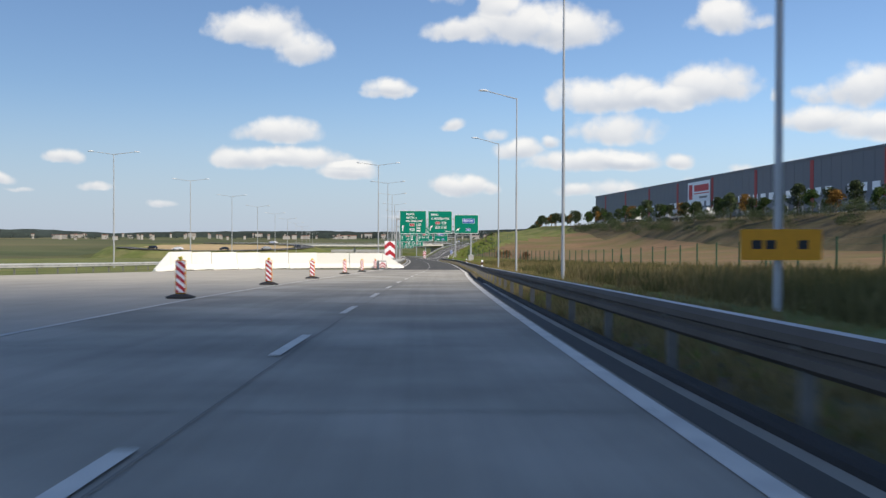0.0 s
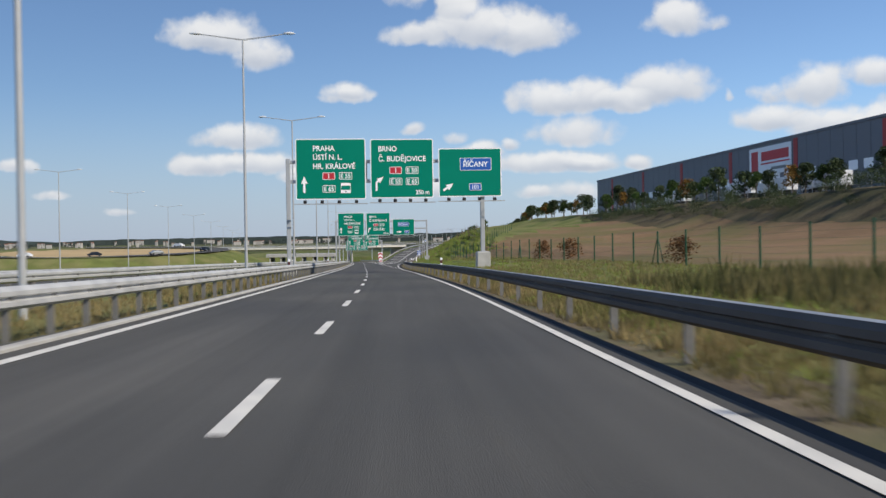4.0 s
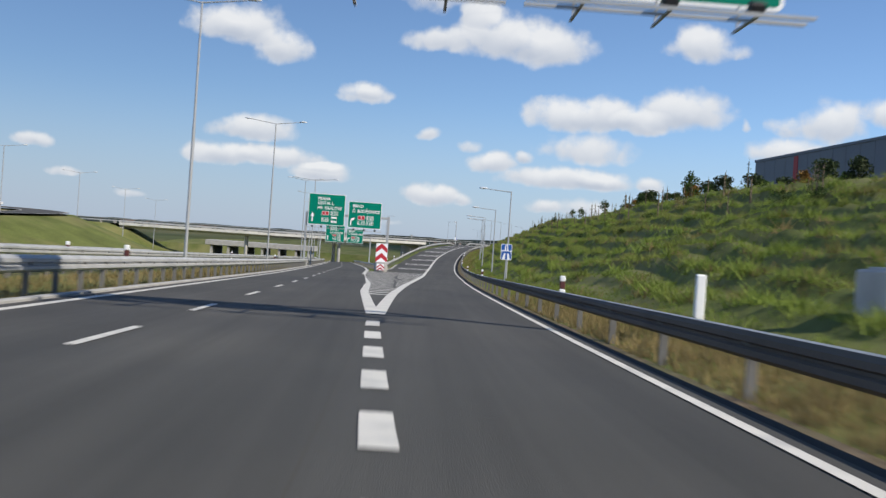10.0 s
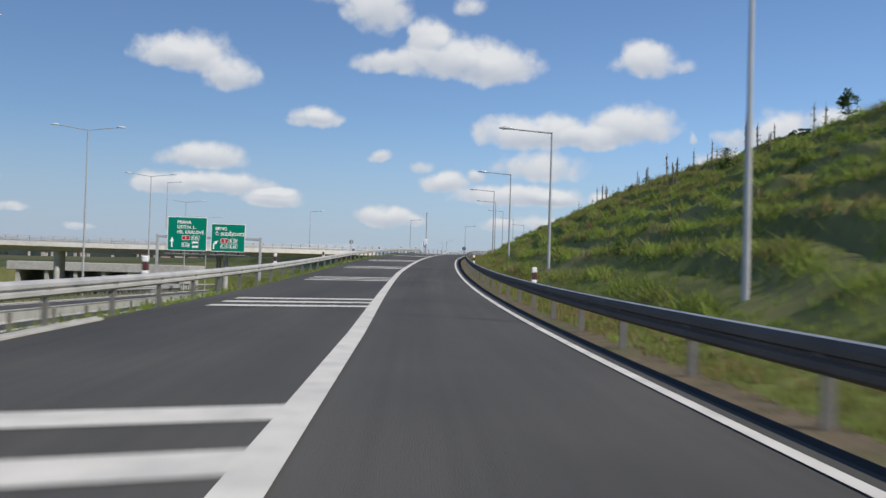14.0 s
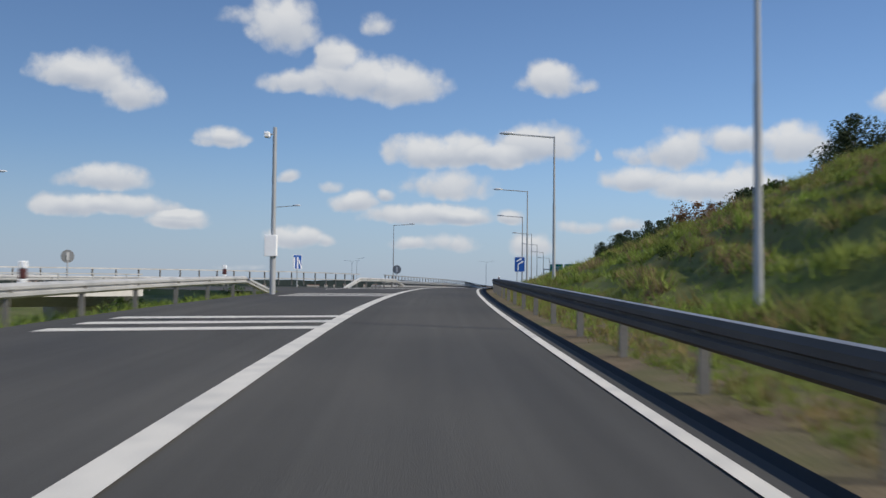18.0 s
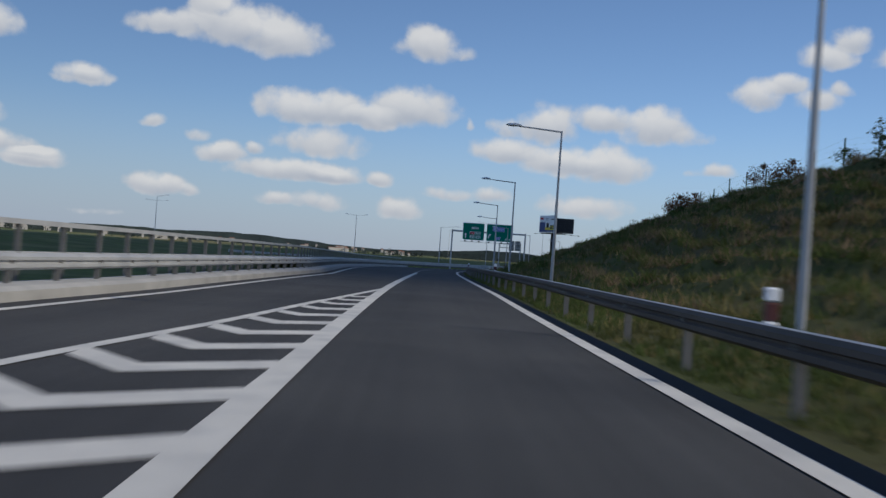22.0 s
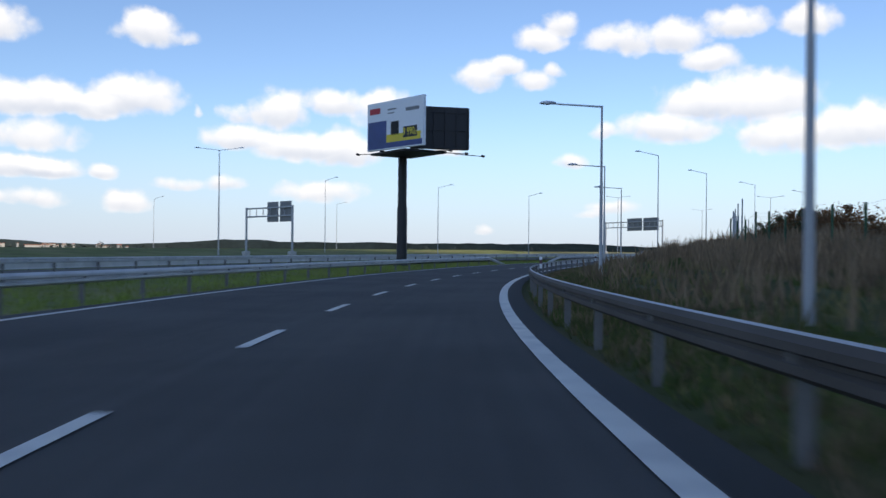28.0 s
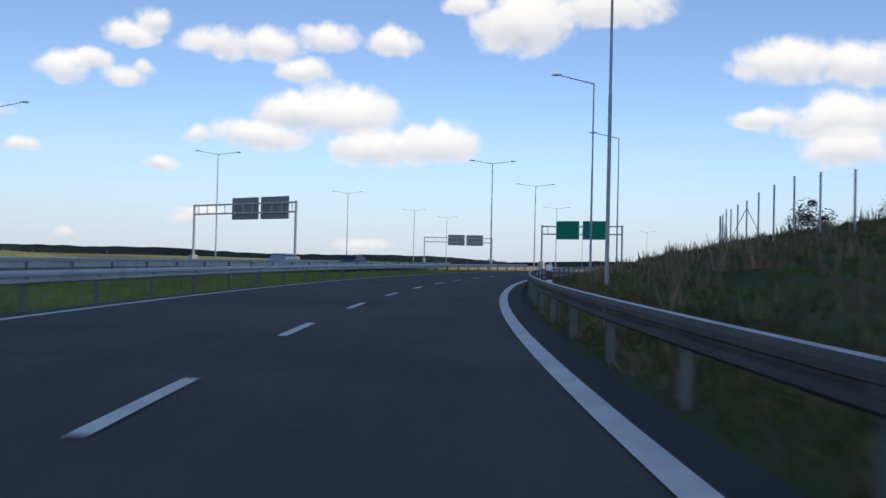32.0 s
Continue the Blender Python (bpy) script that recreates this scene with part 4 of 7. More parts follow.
# dark skid marks across the gore
for path, w in (([(364.5, -1.35), (367.3, -1.71), (370.4, -2.08), (375, -2.41), (381, -2.68), (386, -2.8)], 0.26), ([(346, -1.3), (352, -1.53), (360, -1.75), (368, -2.3)], 0.14)):
    a, b = np.array([p[0] for p in path], float), np.array([p[1] for p in path], float)
    sheet("tyre_mark", RAMP, rng(a[0], a[-1], 1.5), lambda s: np.interp(s, a, b) - w / 2, lambda s: np.interp(s, a, b) + w / 2, LIFT + 0.004, TYREMARK, road, "black rubber skid mark")
for e0 in (-1.78, 0.15):
    sheet("tyre_mark", RAMP, rng(226, 249.5, 2.0), lambda s: e0 - 0.11 + 0 * s, lambda s: e0 + 0.13 + 0 * s, LIFT - 0.006, SKID, road, "faint dark skid mark")
# cross bars on the hatched strip of the ramp
for s in [c + d for c in (427.6, 449.6, 471.6, 493.6, 515.4, 542.0, 564.4, 586.1, 609.2, 632) for d in (-2.0, 0.0, 2.0)]:
    l = float(ramp_left(s)) + 0.9 if s < 580 else -6.0
    pts = RAMP.at(np.array([s - 0.85, s + 0.55, s + 1.35, s - 0.05]), np.array([l, float(wide_line(s)) - 0.15, float(wide_line(s)) - 0.15, l]), LIFT - 0.002)
    mesh_object("hatch_bar", pts, [(0, 1, 2, 3)], PAINT, road)


solid(road, RAMP, rng(600, 645, 2), lambda s: np.interp(s, [600, 619, 630, 640, 645], [-6.5, -6.0, -5.3, -5.3, -4.6]), 0.22)


def join_right_on_ramp(s):
    return np.interp(s, [648, 653, 656, 663.6, 676.6, 682.6, 691.8, 710], [-8.2, -6.83, -5.95, -4.5, -3.6, -2.85, -2.1, -1.15])


solid(road, RAMP, rng(646, 704, 2), lambda s: join_right_on_ramp(np.asarray(s) + np.interp(s, [690, 704], [0.0, 9.0])), 0.2, "gore_line")
chevrons(road, np.arange(646.3, 706, 2.15), lambda s: join_right_on_ramp(s) + 0.1, lambda s: wide_line(s) - 0.15, 0.7, 1.05)

# ---- lettering: built-in font, turned into meshes once ----
WORDS = ["PRAHA", "ÚSTÍ N. L.", "HR. KRÁLOVÉ", "BRNO", "Č. BUDĚJOVICE", "ŘÍČANY", "E 55", "E 65", "E 50", "1", "101", "250 m", "100 m", "350 m", "9 990,-"]


def make_letters():
    obs = {}
    for w in WORDS:
        cu = bpy.data.curves.new("letters", "FONT")
        cu.body, cu.size, cu.resolution_u = w, 1.0, 3
        cu.extrude, cu.offset = 0.004, 0.018
        obs[w] = new("letters", cu)
    dg = bpy.context.evaluated_depsgraph_get()
    made = {}
    for w, ob in obs.items():
        me = bpy.data.meshes.new_from_object(ob.evaluated_get(dg))
        co = np.empty(len(me.vertices) * 3)
        me.vertices.foreach_get("co", co)
        co = co.reshape(-1, 3)
        made[w] = (co, [tuple(p.vertices) for p in me.polygons])
        bpy.data.objects.remove(ob)
    return made


LETTERS = make_letters()
CAP = LETTERS["1"][0][:, 1].max()


def lettering(name, word, cap, x, z, mat, parent, y=-0.09, squeeze=0.92, align="left"):
    """A word on a plate that faces -y, its foot at height z."""
    co, faces = LETTERS[word]
    k = cap / CAP
    px = (co[:, 0] - co[:, 0].min()) * k * squeeze
    if align == "right":
        px = px - px.max()
    elif align == "mid":
        px = px - px.max() / 2
    pts = np.stack([x + px, y + co[:, 2] * -1.0, z + co[:, 1] * k], 1)
    return mesh_object(name, pts, faces, mat, parent)


def rounded(bm, w, h, r, y0, y1, cx=0.0, cz=0.0, mi=0):
    """A plate with rounded corners, from y0 to y1."""
    pts = []
    for qx, qz, a0 in ((1, 1, 0), (-1, 1, 90), (-1, -1, 180), (1, -1, 270)):
        for k in range(4):
            a = radians(a0 + 30 * k)
            pts.append((cx + qx * (w / 2 - r) + r * math.cos(a), cz + qz * (h / 2 - r) + r * math.sin(a)))
    f, b = [[bm.verts.new((x, y, z)) for x, z in pts] for y in (y0, y1)]
    n = len(pts)
    for q in [bm.faces.new(f), bm.faces.new(b[::-1])] + [bm.faces.new((f[i], b[i], b[(i + 1) % n], f[(i + 1) % n])) for i in range(n)]:
        q.material_index = mi
    return bm


def plate(name, parent, w, h, cx, cz, y, mat, r=0.06, thick=0.02, label=""):
    return part(name, rounded(bmesh.new(), w, h, r, y, y + thick, cx, cz), mat, parent, label)


def framed(parent, name, w, h, cx, cz, y, mat, rim=0.04):
    p = plate(name, parent, w, h, cx, cz, y, WHITE, 0.07)
    plate("field", p, w - 2 * rim, h - 2 * rim, cx, cz, y - 0.006, mat, 0.05, 0.01)
    return p


def arrow(parent, cx, cz, kind, y=-0.075, k=1.0):
    """White direction arrow: up, turn or right."""
    shaft, head = 0.2 * k, 0.58 * k
    if kind == "up":
        paths, tip, d = [((0, -0.75), (0, 0.35))], (0, 0.75), (0, 1)
    elif kind == "turn":
        paths, tip, d = [((-0.3, -0.75), (-0.3, 0.1)), ((-0.3, 0.1), (0.12, 0.42))], (0.42, 0.66), (0.8, 0.6)
    elif kind == "slant":
        paths, tip, d = [((-0.45, -0.3), (0.1, 0.08))], (0.48, 0.34), (0.82, 0.57)
    else:
        paths, tip, d = [((-0.65, 0), (0.25, 0))], (0.65, 0), (1, 0)
    bm = bmesh.new()

    def prism(outline, front):
        f, b = [[bm.verts.new((px, yy, pz)) for px, pz in outline] for yy in (front, front + 0.012)]
        bm.faces.new(f), bm.faces.new(b[::-1])
        for i in range(len(f)):
            bm.faces.new((f[i], b[i], b[(i + 1) % len(f)], f[(i + 1) % len(f)]))

    for (x0, z0), (x1, z1) in paths:
        v = Vector((x1 - x0, z1 - z0)).normalized()
        n = Vector((-v.y, v.x)) * shaft / 2
        x1b, z1b = x1 + v.x * shaft * 0.35, z1 + v.y * shaft * 0.35
        q = [(x0 * k + n.x, z0 * k + n.y), (x1b * k + n.x, z1b * k + n.y), (x1b * k - n.x, z1b * k - n.y), (x0 * k - n.x, z0 * k - n.y)]
        prism([(cx + a, cz + b) for a, b in q], y)
    t, dv = Vector(tip) * k, Vector(d).normalized()
    n = Vector((-dv.y, dv.x)) * head / 2
    base = t - dv * head * 1.15
    prism([(cx + a.x, cz + a.y) for a in (t, base + n, base - n)], y - 0.003)
    bmesh.ops.recalc_face_normals(bm, faces=bm.faces[:])
    return part("arrow", bm, WHITE, parent)


def floodlights(gantry, x0, x1, z, y, n):
    """Walkway bar below a plate with small floodlights on brackets."""
    bm = bmesh.new()
    for yy in (y - 0.75, y - 1.15):
        box(bm, x0 - 0.2, yy - 0.03, z - 0.03, x1 + 0.2, yy + 0.03, z + 0.03)
    for i in range(n):
        x = x0 + (x1 - x0) * (i + 0.5) / n
        box(bm, x - 0.025, y - 1.15, z - 0.02, x + 0.025, y + 0.15, z + 0.02)
        box(bm, x - 0.02, y - 0.1, z - 0.02, x + 0.02, y - 0.06, z + 0.4)
    part("lamp_rack", bm, POLE, gantry)
    me = from_bm(box(bmesh.new(), -0.13, -0.1, 0.0, 0.13, 0.12, 0.2, 0.03), "floodlight", DARKMETAL)
    for i in range(n):
        x = x0 + (x1 - x0) * (i + 0.5) / n
        shared("floodlight", me, gantry, pose(x, y - 0.95, z + 0.06, 25, 0, 0))


def shield(panel, kind, cx, cz, y):
    """Small route number plates."""
    if kind == "1":
        p = framed(panel, "route_plate", 0.95, 0.55, cx, cz, y, RED)
        lettering("numeral", "1", 0.34, cx, cz - 0.17, WHITE, p, y - 0.012, align="mid")
    elif kind == "101":
        p = framed(panel, "route_plate", 0.95, 0.55, cx, cz, y, BLUE)
        lettering("numeral", "101", 0.32, cx, cz - 0.16, WHITE, p, y - 0.012, align="mid")
    elif kind == "card":
        p = plate("vignette_mark", panel, 0.75, 0.78, cx, cz, y, WHITE, 0.04, 0.01)
        plate("band", p, 0.68, 0.32, cx, cz + 0.02, y - 0.004, GREEN, 0.02, 0.004)
        plate("seal", p, 0.12, 0.12, cx, cz - 0.28, y - 0.004, SIGNBACK, 0.03, 0.004)
    else:
        p = framed(panel, "route_plate", 0.98, 0.55, cx, cz, y, GREEN)
        lettering("numeral", kind, 0.34, cx, cz - 0.17, WHITE, p, y - 0.012, align="mid")


def sign_panel(gantry, what, x0, x1, z0, z1, y, distance=""):
    """One green plate with a white rim; what it shows depends on its destination."""
    w, h, cx, cz = x1 - x0, z1 - z0, (x0 + x1) / 2, (z0 + z1) / 2
    labels = {"through": "green plate to PRAHA with arrow ahead", "turn": "green plate to BRNO with bent arrow", "local": "green plate with blue field for ŘÍČANY",
              "brno": "green plate to BRNO with arrow ahead", "exit": "green plate for the next exit", "back": "grey rear side of a sign plate", "far": "small green plate"}
    panel = part("sign_panel", rounded(bmesh.new(), w, h, 0.14, y, y + 0.07, cx, cz), SIGNBACK if what == "back" else WHITE, gantry, labels[what])
    ribs = bmesh.new()
    for k in range(4):
        zz = z0 + h * (k + 0.5) / 4
        box(ribs, x0 + 0.05, y + 0.075, zz - 0.04, x1 - 0.05, y + 0.14, zz + 0.04)
    part("rib", ribs, SIGNBACK, panel)
    if what == "back":
        return panel
    plate("field", panel, w - 0.14, h - 0.14, cx, cz, y - 0.006, GREEN, 0.1, 0.008)
    f = y - 0.02
    if what == "through":
        for word, zz, xx in (("PRAHA", h * 0.8, 0.25), ("ÚSTÍ N. L.", h * 0.655, 0.25), ("HR. KRÁLOVÉ", h * 0.505, 0.25)):
            lettering("town_name", word, 0.4, x0 + w * xx, z0 + zz, WHITE, panel, f)
        shield(panel, "1", x0 + w * 0.47, z0 + h * 0.385, f)
        shield(panel, "E 55", x0 + w * 0.71, z0 + h * 0.385, f)
        shield(panel, "E 65", x0 + w * 0.47, z0 + h * 0.175, f)
        shield(panel, "card", x0 + w * 0.71, z0 + h * 0.185, f)
        arrow(panel, x0 + w * 0.12, z0 + h * 0.25, "up", f, 0.85)
    elif what == "turn":
        lettering("town_name", "BRNO", 0.4, x0 + w * 0.13, z0 + h - (0.95 if distance else 0.8), WHITE, panel, f)
        lettering("town_name", "Č. BUDĚJOVICE", 0.4, x0 + w * 0.13, z0 + h - (1.72 if distance else 1.47), WHITE, panel, f)
        low = 0.0 if distance else 0.075
        shield(panel, "1", x0 + w * 0.4, z0 + h * (0.47 - low), f)
        shield(panel, "E 50", x0 + w * 0.66, z0 + h * (0.47 - low), f)
        shield(panel, "E 55", x0 + w * 0.4, z0 + h * (0.28 - low), f)
        shield(panel, "E 65", x0 + w * 0.66, z0 + h * (0.28 - low), f)
        if distance:
            lettering("distance", distance, 0.32, x0 + w * 0.93, z0 + 0.28, WHITE, panel, f, align="right")
        arrow(panel, x0 + w * 0.14, z0 + h * 0.25, "turn", f, 0.75)
    elif what == "local":
        mid = x0 + w * (0.59 if distance else 0.5)
        p = framed(panel, "town_plate", w * 0.5, h * 0.26, mid, z0 + h * 0.67, f, BLUE)
        lettering("town_name", "ŘÍČANY", 0.4, mid, z0 + h * 0.67 - 0.2, WHITE, p, f - 0.012, align="mid")
        shield(panel, "101", x0 + w * (0.58 if distance else 0.65), z0 + h * 0.2, f)
        arrow(panel, x0 + w * (0.15 if distance else 0.31), z0 + h * 0.2, "slant" if distance else "right", f, 0.85)
    elif what == "brno":
        lettering("town_name", "BRNO", 0.37, x0 + w * 0.42, z0 + h * 0.66, WHITE, panel, f)
        for k, xx, zz in (("1", 0.45, 0.41), ("E 50", 0.73, 0.41), ("E 55", 0.45, 0.18), ("E 65", 0.73, 0.18)):
            shield(panel, k, x0 + w * xx, z0 + h * zz, f)
        arrow(panel, x0 + w * 0.15, z0 + h * 0.26, "up", f, 0.72)
    elif what == "exit":
        p = framed(panel, "town_plate", w * 0.45, h * 0.26, x0 + w * 0.46, z0 + h * 0.71, f, BLUE)
        lettering("town_name", "ŘÍČANY", 0.42, x0 + w * 0.46, z0 + h * 0.71 - 0.21, WHITE, p, f - 0.012, align="mid")
        shield(panel, "101", x0 + w * 0.45, z0 + h * 0.19, f)
        lettering("distance", "350 m", 0.33, x0 + w * 0.93, z0 + 0.35, WHITE, panel, f, align="right")
        arrow(panel, x0 + w * 0.13, z0 + h * 0.28, "turn", f, 0.7)
    return panel


def gantry_at(m, x_left, x_right, beam_z, plates, label, foot=(0.0, 0.0), single=False, lights=True, posts=True, r=0.16, tall=None):
    """A sign bridge: posts on plinths, twin beams, plates and the lamp rack."""
    g = empty("sign_gantry", m, label, "sign gantry", "sign gantries over the road")
    top = beam_z + (0.0 if single else 0.75)
    for x, z in ((x_left, foot[0]), (x_right, foot[1])):
        if not posts or x is None:
            continue
        part("plinth", box(bmesh.new(), x - 0.52, -0.6, z - 1.2, x + 0.52, 0.6, z + 0.55, 0.05), CONCRETE, g, "grey concrete plinth")
        bm = bmesh.new()
        box(bm, x - r, -r, z + 0.55, x + r, r, tall or top + 0.25, 0.03)
        box(bm, x - 0.38, -0.38, z + 0.552, x + 0.38, 0.38, z + 0.6)
        part("post", bm, POLE, g)
    l, rgt = (x_left if x_left is not None else plates[0][1]), (x_right if x_right is not None else plates[-1][2])
    bm = bmesh.new()
    if single:
        box(bm, l - r, -0.15, beam_z - 0.15, rgt + r, 0.15, beam_z + 0.15, 0.03)
    else:
        for zz in (beam_z - 0.75, beam_z + 0.75):
            box(bm, l - 0.1, -0.13, zz - 0.13, rgt + 0.1, 0.13, zz + 0.13, 0.02)
        for x in np.arange(l + 1.2, rgt - 0.5, 2.4):
            box(bm, x - 0.05, -0.05, beam_z - 0.62, x + 0.05, 0.05, beam_z + 0.62)
    part("beam", bm, POLE, g)
    for what, x0, x1, z0, z1, *rest in plates:
        front = -0.32
        if what == "back":
            sign_panel(g, what, x0, x1, z0, z1, 0.25)
            continue
        sign_panel(g, what, x0, x1, z0, z1, front, rest[0] if rest else "")
        if lights:
            floodlights(g, x0 + 0.1, x1 - 0.1, z0 - 0.38, front, 4 if x1 - x0 > 4.8 else 3)
    return g


gantry_at(RAMP.place(194.5), -7.6, 7.35, 7.9, [("through", -7.0, -1.65, 5.75, 10.4), ("turn", -1.3, 3.55, 5.8, 10.35, "250 m"), ("local", 3.95, 8.85, 5.85, 9.6, "x")],
          "steel sign gantry with three green plates over the carriageway", (0.0, 1.0))
gantry_at(RAMP.place(316.7, 0, 0, 0.6), -9.9, 8.5, 8.05, [("through", -9.5, -4.2, 5.9, 10.55), ("turn", -3.75, 1.05, 5.95, 10.5, "100 m"), ("local", 1.55, 6.0, 5.95, 9.2)],
          "steel sign gantry with three green plates before the exit", (0.0, 1.1))
x3 = float(MAIN.near([-2.9], [430.6])[0][1])
gantry_at(MAIN.place(431.0), -1.6, x3, 7.0, [("through", x3 - 10.85, x3 - 5.95, 5.55, 9.75), ("turn", x3 - 5.5, x3 - 1.03, 5.45, 9.02)],
          "steel sign gantry with two green plates over the through road", single=True)
x4 = float(MAIN.near([-10.7], [545.5])[0][1])
gantry_at(MAIN.place(546.0), -2.4, x4 + 2.0, 7.0, [("through", x4 - 9.4, x4 - 4.6, 5.3, 9.5), ("turn", x4 - 4.1, x4 + 0.1, 5.3, 8.8)],
          "steel sign gantry with two green plates near the bridge", single=True)
gantry_at(RAMP.place(853.0), -7.9, 6.3, 7.45, [("brno", -5.8, -1.6, 5.85, 9.13), ("exit", -1.15, 3.9, 5.85, 9.13)],
          "square portal gantry with two green plates in shade", (-0.6, -0.2), single=True, r=0.125)


def far_gantry(left, right, z0, z1, what, span, label, extra=0.0):
    """A gantry given by the upper corners of its pair of plates."""
    a, b = Vector((*left, 0)), Vector((*right, 0))
    d = (b - a)
    turn = math.degrees(math.atan2(d.y, d.x))
    w = d.length
    m = pose((a.x + b.x) / 2, (a.y + b.y) / 2, z0, 0, 0, turn)
    h = z1 - z0
    gantry_at(m, -w / 2 - span, w / 2 + extra, h - 1.8, [(what, -w / 2, -0.3, h - 3.6, h), (what, 0.3, w / 2, h - 3.6, h)], label, lights=False)


far_gantry((177.4, 996.8), (178.4, 988.8), -2.4, 7.0, "back", 7.0, "sign gantry seen from behind with grey plates", 0.8)
far_gantry((306.9, 1037.7), (305.1, 1023.7), -1.4, 8.7, "back", 10.0, "distant sign gantry seen from behind with grey plates", 2.0)
far_gantry((468, 1096), (474, 1085.8), 0.0, 8.9, "back", 8.0, "far sign gantry seen from behind", 3.0)
far_gantry((361, 1004), (362.1, 994), -1.0, 7.5, "far", 3.0, "far sign gantry with two green plates", 3.0)

# ---- guard rails ----
BEAM = [(0.0, 0.45), (-0.035, 0.47), (-0.085, 0.5), (-0.085, 0.56), (-0.03, 0.585), (-0.03, 0.615), (-0.085, 0.64), (-0.085, 0.7), (-0.035, 0.75), (0.0, 0.765), (0.012, 0.75), (-0.02, 0.7), (-0.02, 0.5), (0.012, 0.46)]


WIDEBEAM = [(a * 1.3, 0.4 + (b - 0.45) * 1.2) for a, b in BEAM]
LOWBEAM = [(a, 0.37 + (b - 0.45) * 1.11) for a, b in BEAM]


def post_mesh(h0, h1):
    bm = bmesh.new()
    box(bm, -0.05, -0.03, h0, 0.07, 0.03, h1)
    box(bm, -0.09, -0.045, h1 - 0.16, -0.05, 0.045, h1 - 0.06)
    return from_bm(bm, "post", POSTSTEEL)


POST = post_mesh(-0.35, 0.7)


def rail(line, s0, s1, e_of, label, side=1, step=4.0, ends=(False, False), profile=BEAM, group="guard rails", shade_side=False, lift=0.0):
    """A steel beam on posts; side 1 faces left traffic, -1 right; its ends may slope into the ground."""
    e_of = e_of if callable(e_of) else (lambda s, v=e_of: np.full(np.shape(s), v))
    x, y, z = line.at(s0, float(e_of(np.array([s0]))[0]))
    thing = empty("guard_rail", pose(x, y, z), label, "guard rail", group)
    inv = Vector((x, y, z))

    def sink(s):
        d = np.zeros(len(s))
        if ends[0]:
            d = d + 0.7 * np.clip((s0 + 6 - s) / 6, 0, 1)
        if ends[1]:
            d = d + 0.7 * np.clip((s - s1 + 6) / 6, 0, 1)
        return lift - d

    prof = [(side * a, b) for a, b in profile]
    if side < 0:
        prof = prof[::-1]
    s_list = rng(s0, s1, 2.0 if line is RAMP else 4.0)
    bm_ob = sweep("beam", line, s_list, prof, STEEL, thing, e_of=e_of, h_of=sink, smooth=False)
    bm_ob.matrix_basis = Matrix.Translation(-inv)
    # road side takes the shade-dark colour; the top lip keeps the lit tone
    if shade_side:
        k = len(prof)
        bm_ob.data.materials.append(RAIL_SHADE)
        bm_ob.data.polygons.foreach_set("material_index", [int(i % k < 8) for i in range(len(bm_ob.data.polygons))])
    for s in np.arange(s0 + 1.0, s1 - 0.5, step):
        m = line.place(s, float(e_of(np.array([s]))[0]) + 0.02 * side, float(sink(np.array([s]))[0]))
        if side < 0:
            m = m @ pose(0, 0, 0, 0, 0, 180)
        shared("post", POST, thing, Matrix.Translation(-inv) @ m)
    return thing


rail_right = lambda s: edge_right(s) + np.interp(s, [0, 50, 600, 642, 650, 700, 760, 830, 950, 1100], [0.95, 1.0, 1.0, 0.95, 0.9, 1.15, 1.05, 0.98, 0.9, 0.9])
rail(RAMP, -50, 330, rail_right, "long dark shaded steel guard rail beside dry grass", 1, 4.0, shade_side=True, profile=LOWBEAM)
rail(RAMP, 330, 640, rail_right, "long steel guard rail below the grassy slope", 1, 4.0, shade_side=True, profile=LOWBEAM)
rail(RAMP, 640, 1094, rail_right, "steel guard rail, road side coloured dark for shade, top edge pale", 1, 4.0, shade_side=True)
rail(MAIN, 118, 560, -1.25, "pale galvanised guard rail along the median", -1, 2.0, profile=WIDEBEAM, lift=0.08)
rail(MAIN, 121, 560, -6.3, "galvanised guard rail on the far side of the median", 1, 2.0, lift=0.22)
back_rail = rail(MAIN, 119, 700, -5.6, "double median guard rail with bracket-shaped spacers", -1, 4.0, lift=0.22)
spacer = bmesh.new()
for side in (-1, 1):
    corners = [(0.0, 0.98), (side * 0.3, 0.98), (side * 0.12, 0.66), (0.0, 0.66)]
    front, rear = [[spacer.verts.new((q, yy, z)) for q, z in corners] for yy in (-0.2, 0.2)]
    spacer.faces.new(front), spacer.faces.new(rear[::-1])
    for i in range(4):
        spacer.faces.new((front[i], rear[i], rear[(i + 1) % 4], front[(i + 1) % 4]))
bmesh.ops.recalc_face_normals(spacer, faces=spacer.faces[:])
spacer_mesh = from_bm(spacer, "spacer", POSTSTEEL)
for s in np.arange(121, 420, 2.0):
    shared("spacer", spacer_mesh, back_rail, Matrix.Translation(-back_rail.matrix_basis.translation) @ MAIN.place(s, -5.95))
rail(MAIN, 125, 420, -19.4, "guard rail on the outer side of the opposite carriageway", -1, 4.0)
rail(RAMP, 411, 592, lambda s: ramp_left(s) - 0.55, "sunlit galvanised guard rail beside the ramp", -1, 4.0, (False, True))
rail(RAMP, 40, 112, -31.5, "pale galvanised guard rail beyond the closed lanes", -1, 4.0, profile=WIDEBEAM)
rail(MAIN, 408, 700, 8.6, "galvanised guard rail beside the through road", 1, 4.0)
rail(RAMP, 611, 640, lambda s: np.interp(s, [611, 640], [-7.0, -5.6]), "short galvanised guard rail with sloping ends", -1, 4.0, (True, True))
rail(RAMP, 648, 818, lambda s: ramp_left(s) - 0.75, "galvanised guard rail before the bridge parapet", -1, 2.0)
